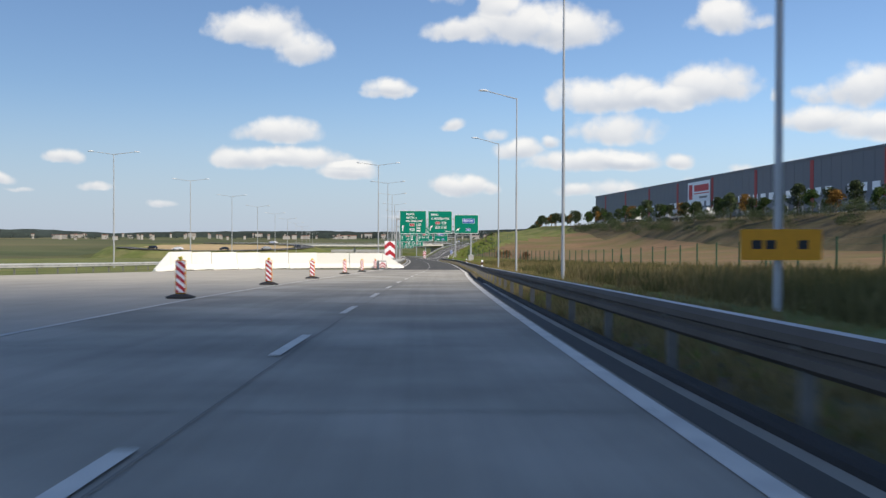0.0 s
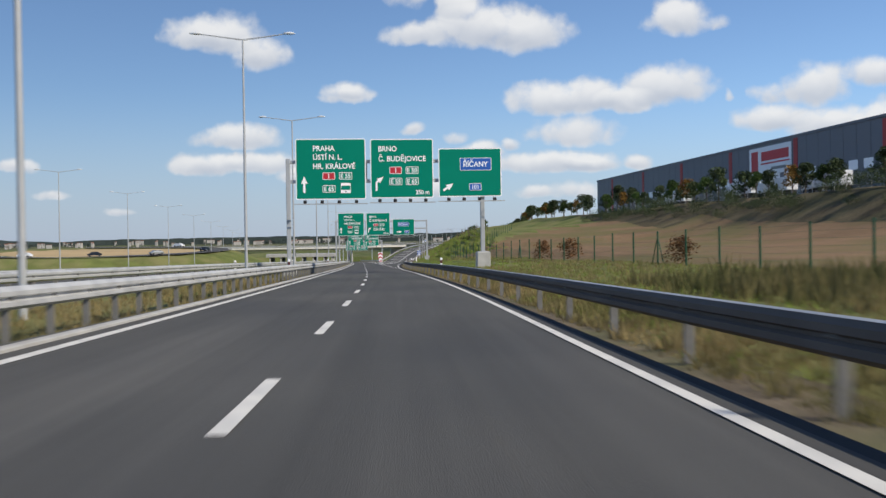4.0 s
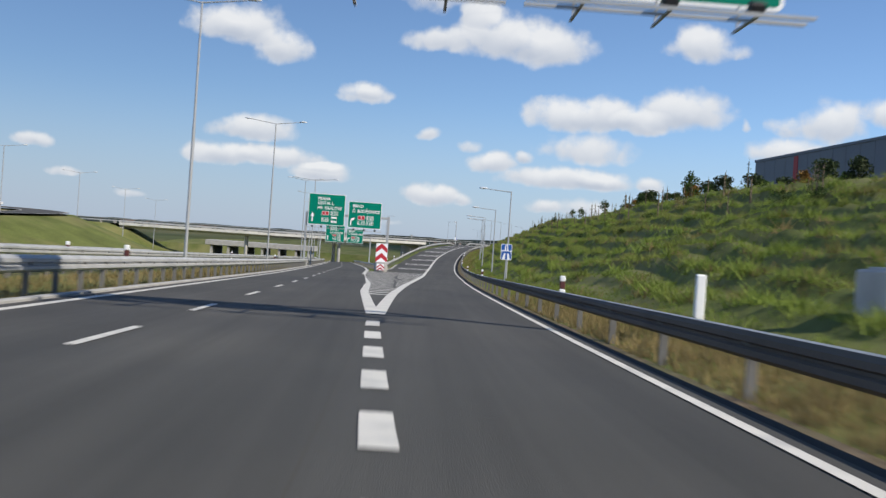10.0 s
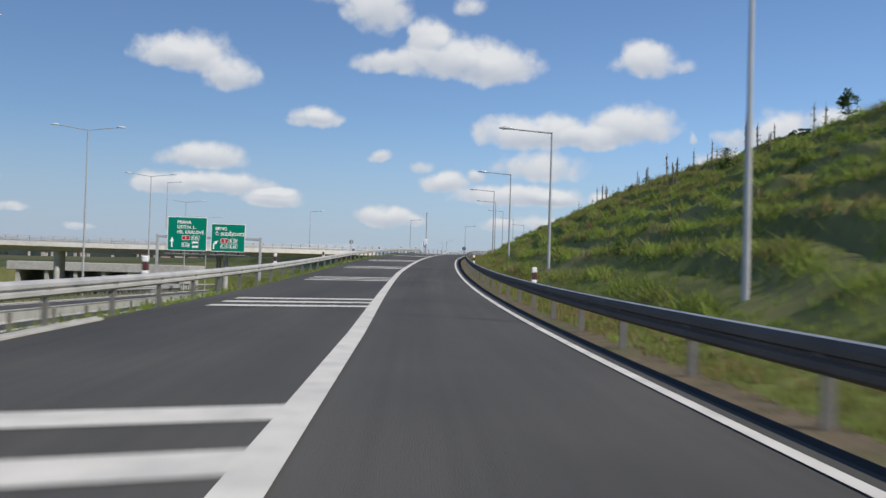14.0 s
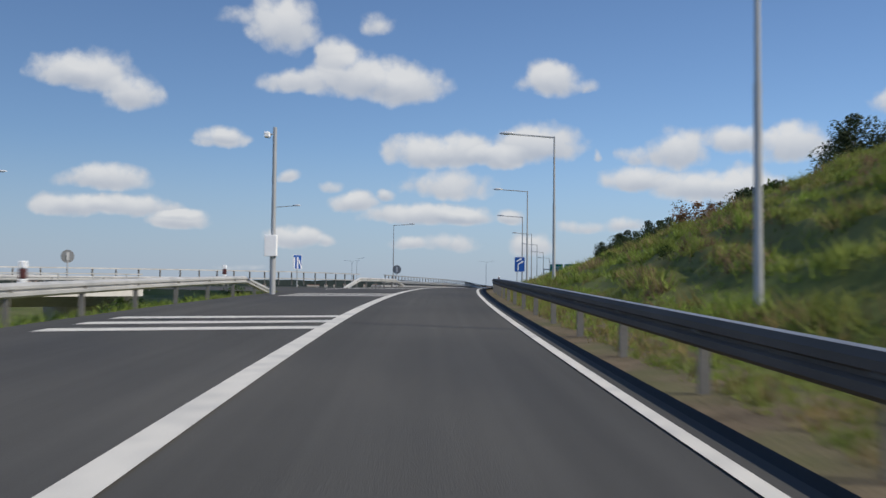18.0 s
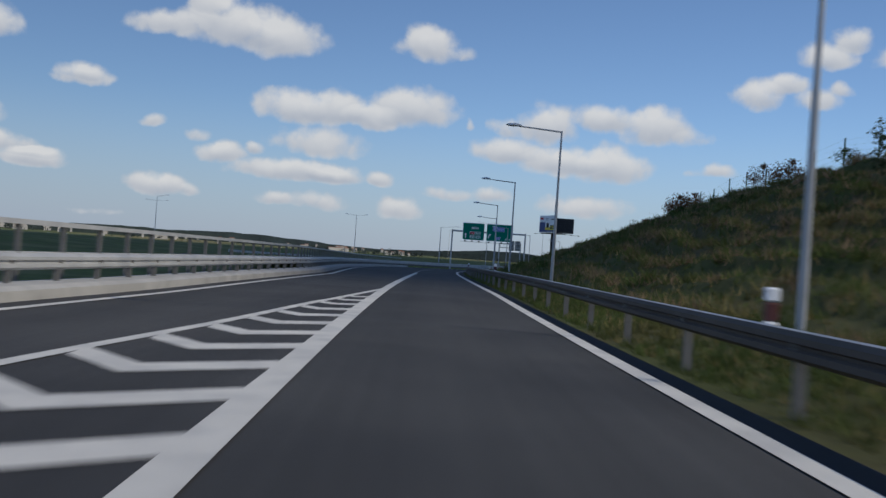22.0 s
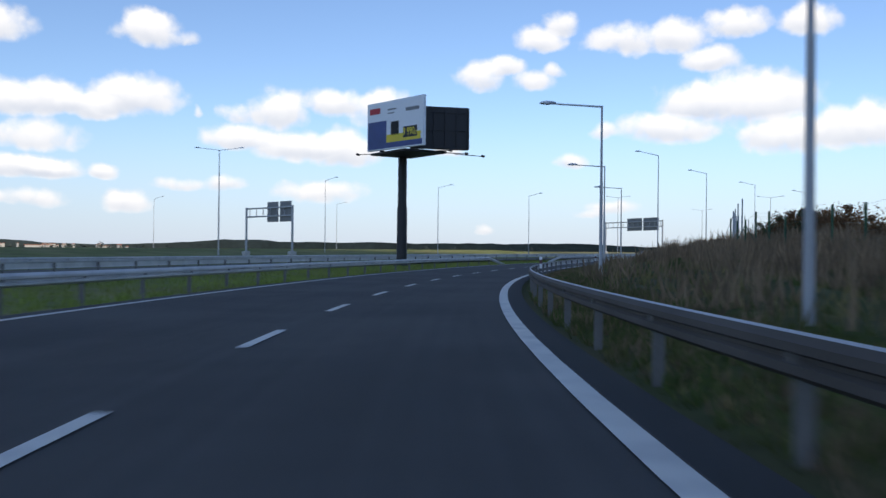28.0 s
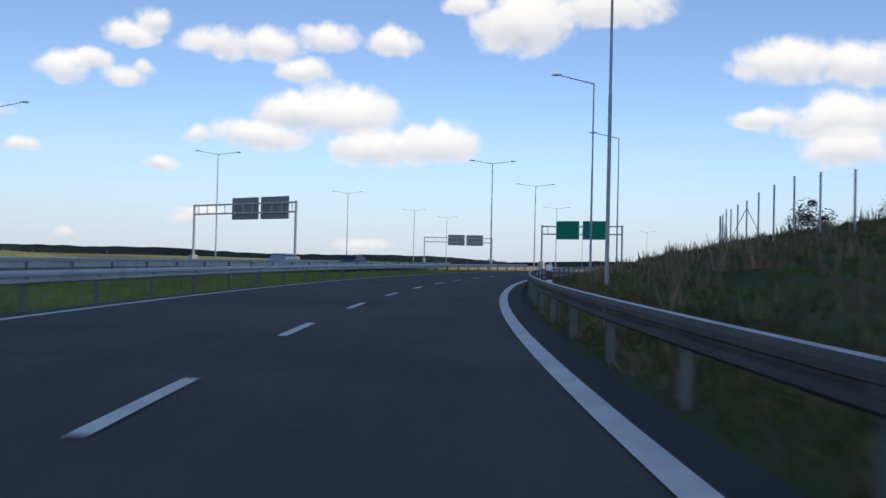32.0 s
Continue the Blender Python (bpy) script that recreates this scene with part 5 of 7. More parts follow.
rail(JOIN, 4, 150, -1.2, "galvanised guard rail on the joining road", -1, 4.0)
rail(RAMP, 818, 957, lambda s: ramp_left(s) - 1.0, "guard rail between road and grass strip", -1, 4.0, (False, True))
rail(RAMP, 976, 1094, lambda s: ramp_left(s) - 1.0, "guard rail that starts with a sloping end", -1, 4.0, (True, False))
rail(RAMP, 800, 1094, -19.4, "guard rail of the neighbouring carriageway", 1, 4.0)
rail(RAMP, 800, 1094, -31.0, "guard rail on the far side of the neighbouring carriageway", -1, 4.0)


def parapet(line, s0, s1, e_of, label):
    x, y, z = line.at(s0, float(e_of(np.array([s0]))[0]))
    inv = Vector((x, y, z))
    thing = empty("parapet", pose(x, y, z), label, "parapet", "bridge parapets")
    ss = rng(s0, s1, 2.0)
    for nm, prof in (("top_rail", [(-0.07, 1.29), (-0.07, 1.39), (0.07, 1.39), (0.07, 1.29)]), ("low_rail", [(-0.04, 0.66), (-0.04, 0.76), (0.04, 0.76), (0.04, 0.66)])):
        o = sweep(nm, line, ss, prof, STEEL, thing, e_of=e_of)
        o.matrix_basis = Matrix.Translation(-inv)
    me = from_bm(box(bmesh.new(), -0.05, -0.04, 0.1, 0.05, 0.04, 1.29), "baluster", POSTSTEEL)
    for s in np.arange(s0 + 0.5, s1, 2.0):
        shared("baluster", me, thing, Matrix.Translation(-inv) @ line.place(s, float(e_of(np.array([s]))[0])))
    return thing


parapet(RAMP, 652, 822, lambda s: ramp_left(s) - 1.35, "tall steel bridge parapet with three rails")
parapet(JOIN, 4, 172, lambda s: np.full(len(s), -1.9), "steel parapet round the curve of the joining road")


# ---- lamps ----
def street_lamp(h, arm, label, double=False, rise=0.15, r=0.08):
    lamp = empty("street_lamp", Matrix.Identity(4), label, "street lamp", "street lamps along the road")
    bm = bmesh.new()
    tube(bm, (0, 0, -0.4), (0, 0, 1.3), r * 1.05, r * 1.02, 10)
    tube(bm, (0, 0, 1.3), (0, 0, h * 0.55), r * 0.96, r * 0.84, 10)
    tube(bm, (0, 0, h * 0.55), (0, 0, h), r * 0.72, r * 0.55, 10)
    part("pole", bm, POLE, lamp)
    for sgn in ((-1, 1) if double else (-1,)):
        bm = bmesh.new()
        tube(bm, (0, 0, h - 0.05), (sgn * arm, 0, h - 0.05 + rise), 0.045, 0.035, 6)
        part("arm", bm, POLE, lamp)
        bm = bmesh.new()
        n = 8
        rings = []
        for t, w, zz in ((0, 0.06, 0.03), (0.2, 0.13, 0.07), (0.55, 0.16, 0.09), (0.85, 0.11, 0.06), (1.0, 0.04, 0.02)):
            x = sgn * (arm - 0.12 + t * 0.75)
            rings.append([bm.verts.new((x, w * math.cos(2 * math.pi * i / n), h - 0.02 + rise + zz * math.sin(2 * math.pi * i / n) * (1.3 if math.sin(2 * math.pi * i / n) > 0 else 0.8))) for i in range(n)])
        for a, b in zip(rings, rings[1:]):
            for i in range(n):
                bm.faces.new((a[i], a[(i + 1) % n], b[(i + 1) % n], b[i]))
        bm.faces.new(rings[0])
        bm.faces.new(rings[-1])
        bmesh.ops.recalc_face_normals(bm, faces=bm.faces[:])
        part("lamp_head", bm, LAMPGLASS, lamp, "pale cobra lamp head", smooth=True)
    return lamp


LAMP = street_lamp(7.6, 2.1, "slender galvanised lamp post with one arm over the road")
TALL = street_lamp(13.4, 2.3, "tall galvanised lamp post with one arm", rise=0.6)
TWIN = street_lamp(15.0, 2.6, "tall median lamp post with two arms", True, 0.35, 0.1)
lamp_s = [381, 410.5, 441.5, 472, 503, 532.2, 561.5, 593, 622.5, 651.2, 683.4, 714.7, 745, 775, 804.5, 834.5, 864.5, 893.7, 924, 950]
for i, s in enumerate(lamp_s):
    m = RAMP.place(s, float(np.interp(s, [381, 410, 441, 503, 533, 563, 622, 653, 684, 714, 745, 864, 895, 924, 950], [6.5, 6.8, 6.55, 6.4, 5.7, 5.8, 5.9, 5.72, 6.35, 6.2, 6.2, 5.3, 5.3, 5.5, 4.8])), 0.2)
    LAMP.matrix_basis = m if i == 0 else LAMP.matrix_basis
    if i:
        copy_thing(LAMP, m)
for i, (s, e) in enumerate(((17.2, 6.5), (45, 6.5), (74, 6.5), (103, 6.5), (976.7, 5.1), (1008.5, 5.5), (1039.5, 5.6), (1070, 5.8))):
    m = RAMP.place(s, e, 0.1)
    TALL.matrix_basis = m if i == 0 else TALL.matrix_basis
    if i:
        copy_thing(TALL, m)
for s, e in ((640, -19.0), (667, -10.8), (612, -34), (585, -52)):
    copy_thing(LAMP, RAMP.place(s, e, 0.3 if s > 600 else 3.5, 180))
for i, s in enumerate((143, 180, 215, 257, 299, 354, 402, 475, 512, 550, 590, 630)):
    m = MAIN.place(s, -4.0, -0.15)
    TWIN.matrix_basis = m if i == 0 else TWIN.matrix_basis
    if i:
        copy_thing(TWIN, m)
s, e, z = MAIN.near([-13.5], [435.6])[0]
copy_thing(TWIN, MAIN.place(float(s), float(e), -0.15) @ Matrix.Diagonal((1, 1, (4.1 - float(z)) / 15.0, 1)))
for s in np.arange(124, 600, 46):
    copy_thing(TWIN, MAIN.place(s, -33 - s * 0.03, -0.6, 8))
# lamps of the other carriageways: place, height of the top, how many arms, turn
for x, y, top, arms, turn in ((206, 1030, 15.0, 1, 140), (209, 988.5, 11.2, 1, 140), (238, 997, 11.2, 1, 130), (289, 1022.7, 13.8, 2, -50), (104, 932, 9.5, 2, -20), (87, 803, 3.6, 1, 160),
                              (152, 953, 11.3, 2, -35), (188, 1097, 12.9, 1, 140), (237, 1084, 12.7, 1, 140), (345, 1043, 12.9, 2, -60), (403, 1066, 13.1, 2, -60), (459, 1091, 14.5, 2, -65),
                              (307, 988, 13.0, 2, -58), (334, 995, 12.2, 2, -60), (392, 1019, 12.4, 2, -60), (49, 912, 9.5, 1, 170), (50, 945, 9.4, 2, -10), (423, 970, 14.5, 1, -60),
                              (520, 1070, 14.0, 2, -65), (560, 1060, 14.0, 2, -65)):
    base = max(-2.0, float(land([x], [y], False)[0])) - 0.1
    proto, full = (TWIN, 15.35) if arms == 2 else (TALL, 14.0)
    copy_thing(proto, pose(x, y, base, 0, 0, turn) @ Matrix.Diagonal((1, 1, (top - base) / full, 1)))


# ---- bridge over the through road ----
def bridge():
    js = JOIN.s
    ok = js[(JOIN.xy[:, 0] > -84) & (JOIN.xy[:, 0] < 1.5)]
    s0, s1 = float(ok[0]), float(ok[-1])
    x, y, z = JOIN.at(s0)
    b = empty("bridge", pose(x, y, z), "pale concrete road bridge on round piers", "bridge")
    inv = Matrix.Translation(-Vector((x, y, z)))
    ss = rng(s0, s1, 3)
    for nm, prof, mat in (("deck", [(-2.2, -0.15), (-2.2, -0.55), (-0.6, -1.25), (7.6, -1.25), (9.2, -0.55), (9.2, -0.15)], CONCRETE),
                          ("edge_beam", [(-2.5, -0.6), (-2.5, 0.15), (-2.18, 0.15), (-2.18, -0.6)], BEAMWHITE), ("edge_beam", [(9.18, -0.6), (9.18, 0.15), (9.5, 0.15), (9.5, -0.6)], BEAMWHITE)):
        sweep(nm, JOIN, ss, prof, mat, b).matrix_basis = inv
    for f in (0.4, 0.7):
        s = s0 + (s1 - s0) * f
        for e in (0.8, 6.2):
            bm = bmesh.new()
            tube(bm, (0, 0, -9.5), (0, 0, -1.2), 0.5, 0.5, 12)
            o = part("pier", bm, CONCRETE, b)
            o.matrix_basis = inv @ JOIN.place(s, e)
    for s in (s0 + 0.2, s1 - 0.2):
        o = part("abutment", box(bmesh.new(), -2.4, -0.8, -8, 9.4, 0.8, -1.2), CONCRETE, b)
        o.matrix_basis = inv @ JOIN.place(s)
    bm = bmesh.new()
    for e in (-2.35, 9.35):
        for s in np.arange(s0, s1, 2.0):
            p = JOIN.at(s, e)
            box(bm, p[0] - 0.04, p[1] - 0.04, p[2] + 0.15, p[0] + 0.04, p[1] + 0.04, p[2] + 0.8)
    part("railing_post", bm, STEEL, b).matrix_basis = inv
    for e in (-2.35, 9.35):
        for h in (0.45, 0.8):
            sweep("rail", JOIN, ss, [(e - 0.04, h - 0.04), (e - 0.04, h + 0.04), (e + 0.04, h + 0.04), (e + 0.04, h - 0.04)], STEEL, b).matrix_basis = inv
    # second, lower crossing beyond
    b2 = empty("bridge", pose(-46.5, 622, -8.6), "low grey concrete viaduct with many columns", "bridge")
    part("deck", box(bmesh.new(), -18, -4, 0.3, 17, 16, 2.0, 0.1), CONCRETE, b2)
    me = from_bm(box(bmesh.new(), -0.35, -3.5, -4.5, 0.35, 15, 0.3), "pier", CONCRETE)
    for x in (-16, -10.5, -5, 0.5, 6, 11.5, 15.5):
        shared("pier", me, b2, pose(x, 0, 0))


bridge()


# ---- roadside furniture ----
def delineator(tall=False):
    d = empty("delineator_post", Matrix.Identity(4), "white plastic guide post with a dark band on the rail" if not tall else "plain white marker post beside the rail", "guide post", "guide posts")
    if tall:
        part("shaft", box(bmesh.new(), -0.11, -0.06, -0.6, 0.11, 0.06, 1.1, 0.03), WHITE, d)
        return d
    part("bracket", box(bmesh.new(), -0.16, -0.03, 0.56, 0.0, 0.03, 0.66), STEEL, d)
    for z0, z1, m, nm in ((0.52, 0.78, WHITE, "shaft"), (0.78, 0.99, MAROON, "band"), (0.99, 1.15, WHITE, "cap")):
        part(nm, box(bmesh.new(), -0.075, -0.05, z0, 0.075, 0.05, z1 + (0.0 if nm != "band" else -0.001), 0.02), m, d)
    return d


GUIDE, MARK = delineator(), delineator(True)
for i, s in enumerate((72, 126, 182, 224.8, 327, 372, 410, 452, 490.8, 635.9, 678.2, 722, 770, 904, 949, 996, 1040)):
    m = RAMP.place(s, float(rail_right(s)) + 0.14)
    GUIDE.matrix_basis = m if i == 0 else GUIDE.matrix_basis
    if i:
        copy_thing(GUIDE, m)
for s in (425, 447, 470, 492, 515, 540, 565, 583):
    copy_thing(GUIDE, RAMP.place(s, float(ramp_left(s)) - 0.69, 0.05, 180))
for s in np.arange(130, 420, 50):
    copy_thing(GUIDE, MAIN.place(s, -1.39, 0.05, 180))
for s in np.arange(140, 420, 50):
    copy_thing(GUIDE, MAIN.place(s, -6.16, 0.05))
MARK.matrix_basis = RAMP.place(321.3, 6.3, 0.3)
copy_thing(MARK, RAMP.place(831, float(rail_right(831)) + 0.7))


def striped(parent, name, w, h, n, z0, y, chevron=False):
    """A white plate with red slanting bars or chevrons, as thin bars on the plate."""
    base = part(name, box(bmesh.new(), -w / 2, y, z0, w / 2, y + 0.03, z0 + h, 0.008), WHITE, parent)
    step = h / n
    for k in range(n + 1):
        zb = z0 + k * step - step * 0.5
        bm = bmesh.new()
        if chevron:
            rise = w * 0.42
            polys = [[(-w / 2, zb - rise), (0, zb), (0, zb + step * 0.5), (-w / 2, zb + step * 0.5 - rise)], [(0, zb), (w / 2, zb - rise), (w / 2, zb + step * 0.5 - rise), (0, zb + step * 0.5)]]
        else:
            rise = w * 0.9
            polys = [[(-w / 2, zb + rise / 2), (w / 2, zb - rise / 2), (w / 2, zb - rise / 2 + step * 0.5), (-w / 2, zb + rise / 2 + step * 0.5)]]
        for q in polys:
            bm.faces.new([bm.verts.new((a, y - 0.004, b)) for a, b in q])
        g = bm.verts[:] + bm.edges[:] + bm.faces[:]
        for zc, up in ((z0 + 0.01, -1), (z0 + h - 0.01, 1)):
            bmesh.ops.bisect_plane(bm, geom=bm.verts[:] + bm.edges[:] + bm.faces[:], plane_co=(0, 0, zc), plane_no=(0, 0, up), clear_outer=True)
        if bm.faces:
            part("stripe", bm, RED, base)
        else:
            bm.free()
    return base


def beacon():
    b = empty("traffic_beacon", Matrix.Identity(4), "red and white striped plastic beacon on a black rubber foot", "traffic beacon", "beacons along the closed lane")
    bm = bmesh.new()
    for z0, z1, r0, r1 in ((0.0, 0.06, 0.42, 0.42), (0.06, 0.13, 0.4, 0.2)):
        tube(bm, (0, 0, z0), (0, 0, z1), r0, r1, 12)
    part("foot", bm, RUBBER, b)
    part("body", box(bmesh.new(), -0.15, -0.02, 0.13, 0.15, 0.05, 1.12, 0.03), ORANGE, b, "orange edged plastic body")
    striped(b, "face", 0.25, 0.92, 4, 0.17, -0.05)
    part("lamp", box(bmesh.new(), -0.06, -0.04, 1.12, 0.06, 0.04, 1.22, 0.02), YELLOW, b)
    return b


BEACON = beacon()
for i, (s, e) in enumerate(((28.2, -6.9), (43.4, -6.9), (58.2, -6.9), (77.0, -6.95), (91.2, -6.9), (106.3, -6.9))):
    m = RAMP.place(s, e, 0.004, 8)
    if i == 0:
        BEACON.matrix_basis = m
    else:
        copy_thing(BEACON, m)


def crash_block(m, label):
    """Pale impact block with a striped nose and the tall chevron board behind it."""
    c = empty("crash_cushion", m, label, "crash cushion")
    bm = bmesh.new()
    prof = [(-0.5, -0.3), (-0.62, 0.25), (-0.5, 0.95), (0.5, 0.95), (0.62, 0.25), (0.5, -0.3)]
    a, b = [[bm.verts.new((x * k, y, z)) for x, z in prof] for y, k in ((-0.2, 0.85), (4.2, 1.25))]
    n = len(prof)
    bm.faces.new(a), bm.faces.new(b[::-1])
    for i in range(n):
        bm.faces.new((a[i], b[i], b[(i + 1) % n], a[(i + 1) % n]))
    bmesh.ops.recalc_face_normals(bm, faces=bm.faces[:])
    part("block", bm, CONCRETE, c, "pale grey sheet-metal block")
    striped(c, "nose", 0.8, 0.7, 2, 0.12, -0.32, True)
    return c


def chevron_board(m):
    d = empty("chevron_board", m, "tall red and white chevron board on two steel legs", "road sign")
    for x in (-0.35, 0.35):
        part("leg", tube(bmesh.new(), (x, 0.06, -0.3), (x, 0.06, 2.9), 0.04), POLE, d)
    striped(d, "board", 1.25, 2.05, 2, 1.0, 0.0, True)


crash_block(RAMP.place(402.5, -5.4, 0.05, 3), "pale impact block with red striped nose at the gore")
chevron_board(RAMP.place(405.9, -5.6, 0.0, 3))
crash_block(RAMP.place(113.5, -6.6, 0.0, 6), "concrete block with red striped nose at the closed lane")
chevron_board(RAMP.place(116.6, -5.95, 0.25, 3))


def barrier_wall():
    """White hoarding panels that close the old lanes, standing in a slight curve."""
    me = None
    pts = [(92.5, -25.5), (100, -23.6), (108, -19.5), (113.5, -14.0), (115.2, -8.2)]
    xy = np.array([RAMP.at(s, e)[:2] for s, e in pts])
    d = np.concatenate([[0], np.cumsum(np.hypot(*np.diff(xy, axis=0).T))])
    q = np.arange(0, d[-1], 4.0)
    for k, t in enumerate(q):
        x, y = np.interp(t + 2, d, xy[:, 0]), np.interp(t + 2, d, xy[:, 1])
        x2, y2 = np.interp(t + 2.5, d, xy[:, 0]), np.interp(t + 2.5, d, xy[:, 1])
        z = float(RAMP.near([x], [y])[0][2])
        turn = math.degrees(math.atan2(y2 - y, x2 - x))
        m = pose(x, y, z, 0, 0, turn)
        if k == 0:
            w = empty("road_barrier", m, "chalk white barrier segment on dark feet", "barrier", "white barrier segments")
            bm = bmesh.new()
            prof = [(-0.35, 0.06), (-0.32, 0.3), (-0.14, 0.6), (-0.1, 1.85), (0.1, 1.85), (0.14, 0.6), (0.32, 0.3), (0.35, 0.06)]
            a, b = [[bm.verts.new((xx, yy, zz)) for yy, zz in prof] for xx in (-1.97, 1.97)]
            n = len(prof)
            bm.faces.new(a), bm.faces.new(b[::-1])
            for i in range(n):
                bm.faces.new((a[i], b[i], b[(i + 1) % n], a[(i + 1) % n]))
            bmesh.ops.recalc_face_normals(bm, faces=bm.faces[:])
            part("panel", bm, WALLWHITE, w)
            for xx in (-1.3, 1.3):
                part("foot", box(bmesh.new(), xx - 0.2, -0.36, 0.0, xx + 0.2, 0.36, 0.07), RUBBER, w)
            part("lifting_lug", box(bmesh.new(), 1.7, -0.06, 1.85, 1.9, 0.06, 1.95), DARKMETAL, w)
        else:
            copy_thing(w, m)
        if k in (0, len(q) - 1):
            sgn = -1 if k == 0 else 1
            end = empty("road_barrier", m @ pose(2.0 * sgn, 0, 0), "chalk white sloping end piece of the barrier", "barrier", "white barrier segments")
            bm = bmesh.new()
            a, b = [[bm.verts.new((xx * sgn, yy, 0.06 + (zz - 0.06) * f)) for yy, zz in prof] for xx, f in ((0.01, 1.0), (2.6, 0.12))]
            bm.faces.new(a), bm.faces.new(b[::-1])
            for i in range(len(prof)):
                bm.faces.new((a[i], b[i], b[(i + 1) % len(prof)], a[(i + 1) % len(prof)]))
            bmesh.ops.recalc_face_normals(bm, faces=bm.faces[:])
            part("panel", bm, WALLWHITE, end)
            part("foot", box(bmesh.new(), 0.8 * sgn - 0.2, -0.36, 0.0, 0.8 * sgn + 0.2, 0.36, 0.07), RUBBER, end)


barrier_wall()


def plain_sign(m, w, h, z0, mat, name, label, legs=(0.0,), marks="", back=None):
    """A rectangular road sign on one or two legs."""
    d = empty(name, m, label, "road sign")
    for x in legs:
        part("leg", tube(bmesh.new(), (x, 0.05, -0.4), (x, 0.05, z0 + h * 0.9), 0.04), POLE, d)
    p = part("plate", rounded(bmesh.new(), w, h, 0.08, -0.02, 0.01, 0, z0 + h / 2), back or WHITE, d)
    if back:
        return d
    plate("field", p, w - 0.07, h - 0.07, 0, z0 + h / 2, -0.026, mat, 0.06, 0.006)
    y, cz = -0.032, z0 + h / 2
    bm = bmesh.new()

    def quad(*q):
        bm.faces.new([bm.verts.new((a, y, cz + b)) for a, b in q])

    if marks == "motorway":
        for s in (-1, 1):
            quad((s * 0.34, -0.66), (s * 0.1, -0.66), (s * 0.06, -0.12), (s * 0.2, -0.12))
            quad((s * 0.17, 0.06), (s * 0.05, 0.06), (s * 0.03, 0.6), (s * 0.1, 0.6))
        y -= 0.002
        quad((-0.42, 0.06), (-0.42, 0.13), (0.42, 0.13), (0.42, 0.06))
        for s in (-1, 1):
            quad((s * 0.42, 0.13), (s * 0.36, 0.13), (s * 0.33, -0.04), (s * 0.38, -0.04))
    elif marks == "merge":
        for x0, z0, tail in ((-0.15, 0.0, True), (-0.31, 0.27, False)):
            if tail:
                quad((x0 - 0.055, -0.58), (x0 + 0.055, -0.58), (x0 + 0.055, z0), (x0 - 0.055, z0 + 0.06))
            quad((x0 - 0.045, z0 + 0.05), (x0 + 0.045, z0 - 0.03), (x0 + 0.39, z0 + 0.17), (x0 + 0.33, z0 + 0.265))
            quad((x0 + 0.27, z0 + 0.33), (x0 + 0.54, z0 + 0.30), (x0 + 0.43, z0 + 0.10), (x0 + 0.36, z0 + 0.218))
    elif marks == "lanes":
        for x in (-0.25, 0.02):
            quad((x - 0.05, -0.55), (x + 0.05, -0.55), (x + 0.05, 0.4), (x - 0.05, 0.4))
        quad((0.3, -0.55), (0.4, -0.55), (0.14, 0.2), (0.06, 0.14))
    if bm.faces:
        part("symbol", bm, WHITE, p)
    else:
        bm.free()
    return d


plain_sign(RAMP.place(379.4, 6.3, 0.2), 0.9, 1.3, 1.85, BLUE, "motorway_sign", "blue motorway sign with white road symbol on one post", marks="motorway")
plain_sign(RAMP.place(638.5, 5.5, 0.2), 1.0, 1.45, 1.37, BLUE, "lane_sign", "blue sign with white merging lane arrows on two legs", (-0.25, 0.25), "merge")
plain_sign(RAMP.place(621.7, -12.4, 0.2, 20), 0.7, 1.15, 1.2, BLUE, "lane_sign", "blue sign with white lane lines", (0.0,), "lanes")
d = empty("round_sign", RAMP.place(638.0, -6.3, 0.1), "grey rear side of a round sign on a post", "road sign", "round signs from behind")
part("leg", tube(bmesh.new(), (0, 0, -0.3), (0, 0, 1.9), 0.035), POLE, d)
part("disc", tube(bmesh.new(), (0, -0.02, 1.6), (0, 0.02, 1.6), 0.42, 0.42, 24), SIGNBACK, d)
part("clamp", box(bmesh.new(), -0.09, -0.06, 1.35, 0.09, -0.02, 1.85), POLE, d)
copy_thing(d, RAMP.place(606, -24.0, 0.3, 40))
# orange diversion board on the first lamp post
d = empty("diversion_sign", RAMP.place(17.2, 6.5, 0.1), "orange detour board with worn black marks on a lamp post", "road sign")
part("plate", rounded(bmesh.new(), 1.45, 0.55, 0.04, -0.16, -0.13, 0, 1.35), ORANGE, d)
for x in (-0.45, -0.2, 0.38):
    part("mark", box(bmesh.new(), x - 0.08, -0.166, 1.27, x + 0.1, -0.162, 1.43), DARKMETAL, d)
# camera mast
d = empty("camera_mast", RAMP.place(586, -6.7, -0.1), "grey steel mast with a camera and a white control box", "mast")
bm = bmesh.new()
tube(bm, (0, 0, -0.5), (0, 0, 2.2), 0.13, 0.13, 10)
tube(bm, (0, 0, 2.2), (0, 0, 7.2), 0.1, 0.085, 10)
part("mast", bm, POLE, d)
part("control_box", box(bmesh.new(), -0.32, -0.3, 1.7, 0.2, -0.02, 2.6, 0.02), WHITE, d, "white control box")
part("camera_body", box(bmesh.new(), -0.45, -0.15, 6.75, -0.2, 0.15, 7.0, 0.04), WHITE, d)
part("bracket", tube(bmesh.new(), (0, 0, 6.9), (-0.3, 0, 6.9), 0.03), POLE, d)

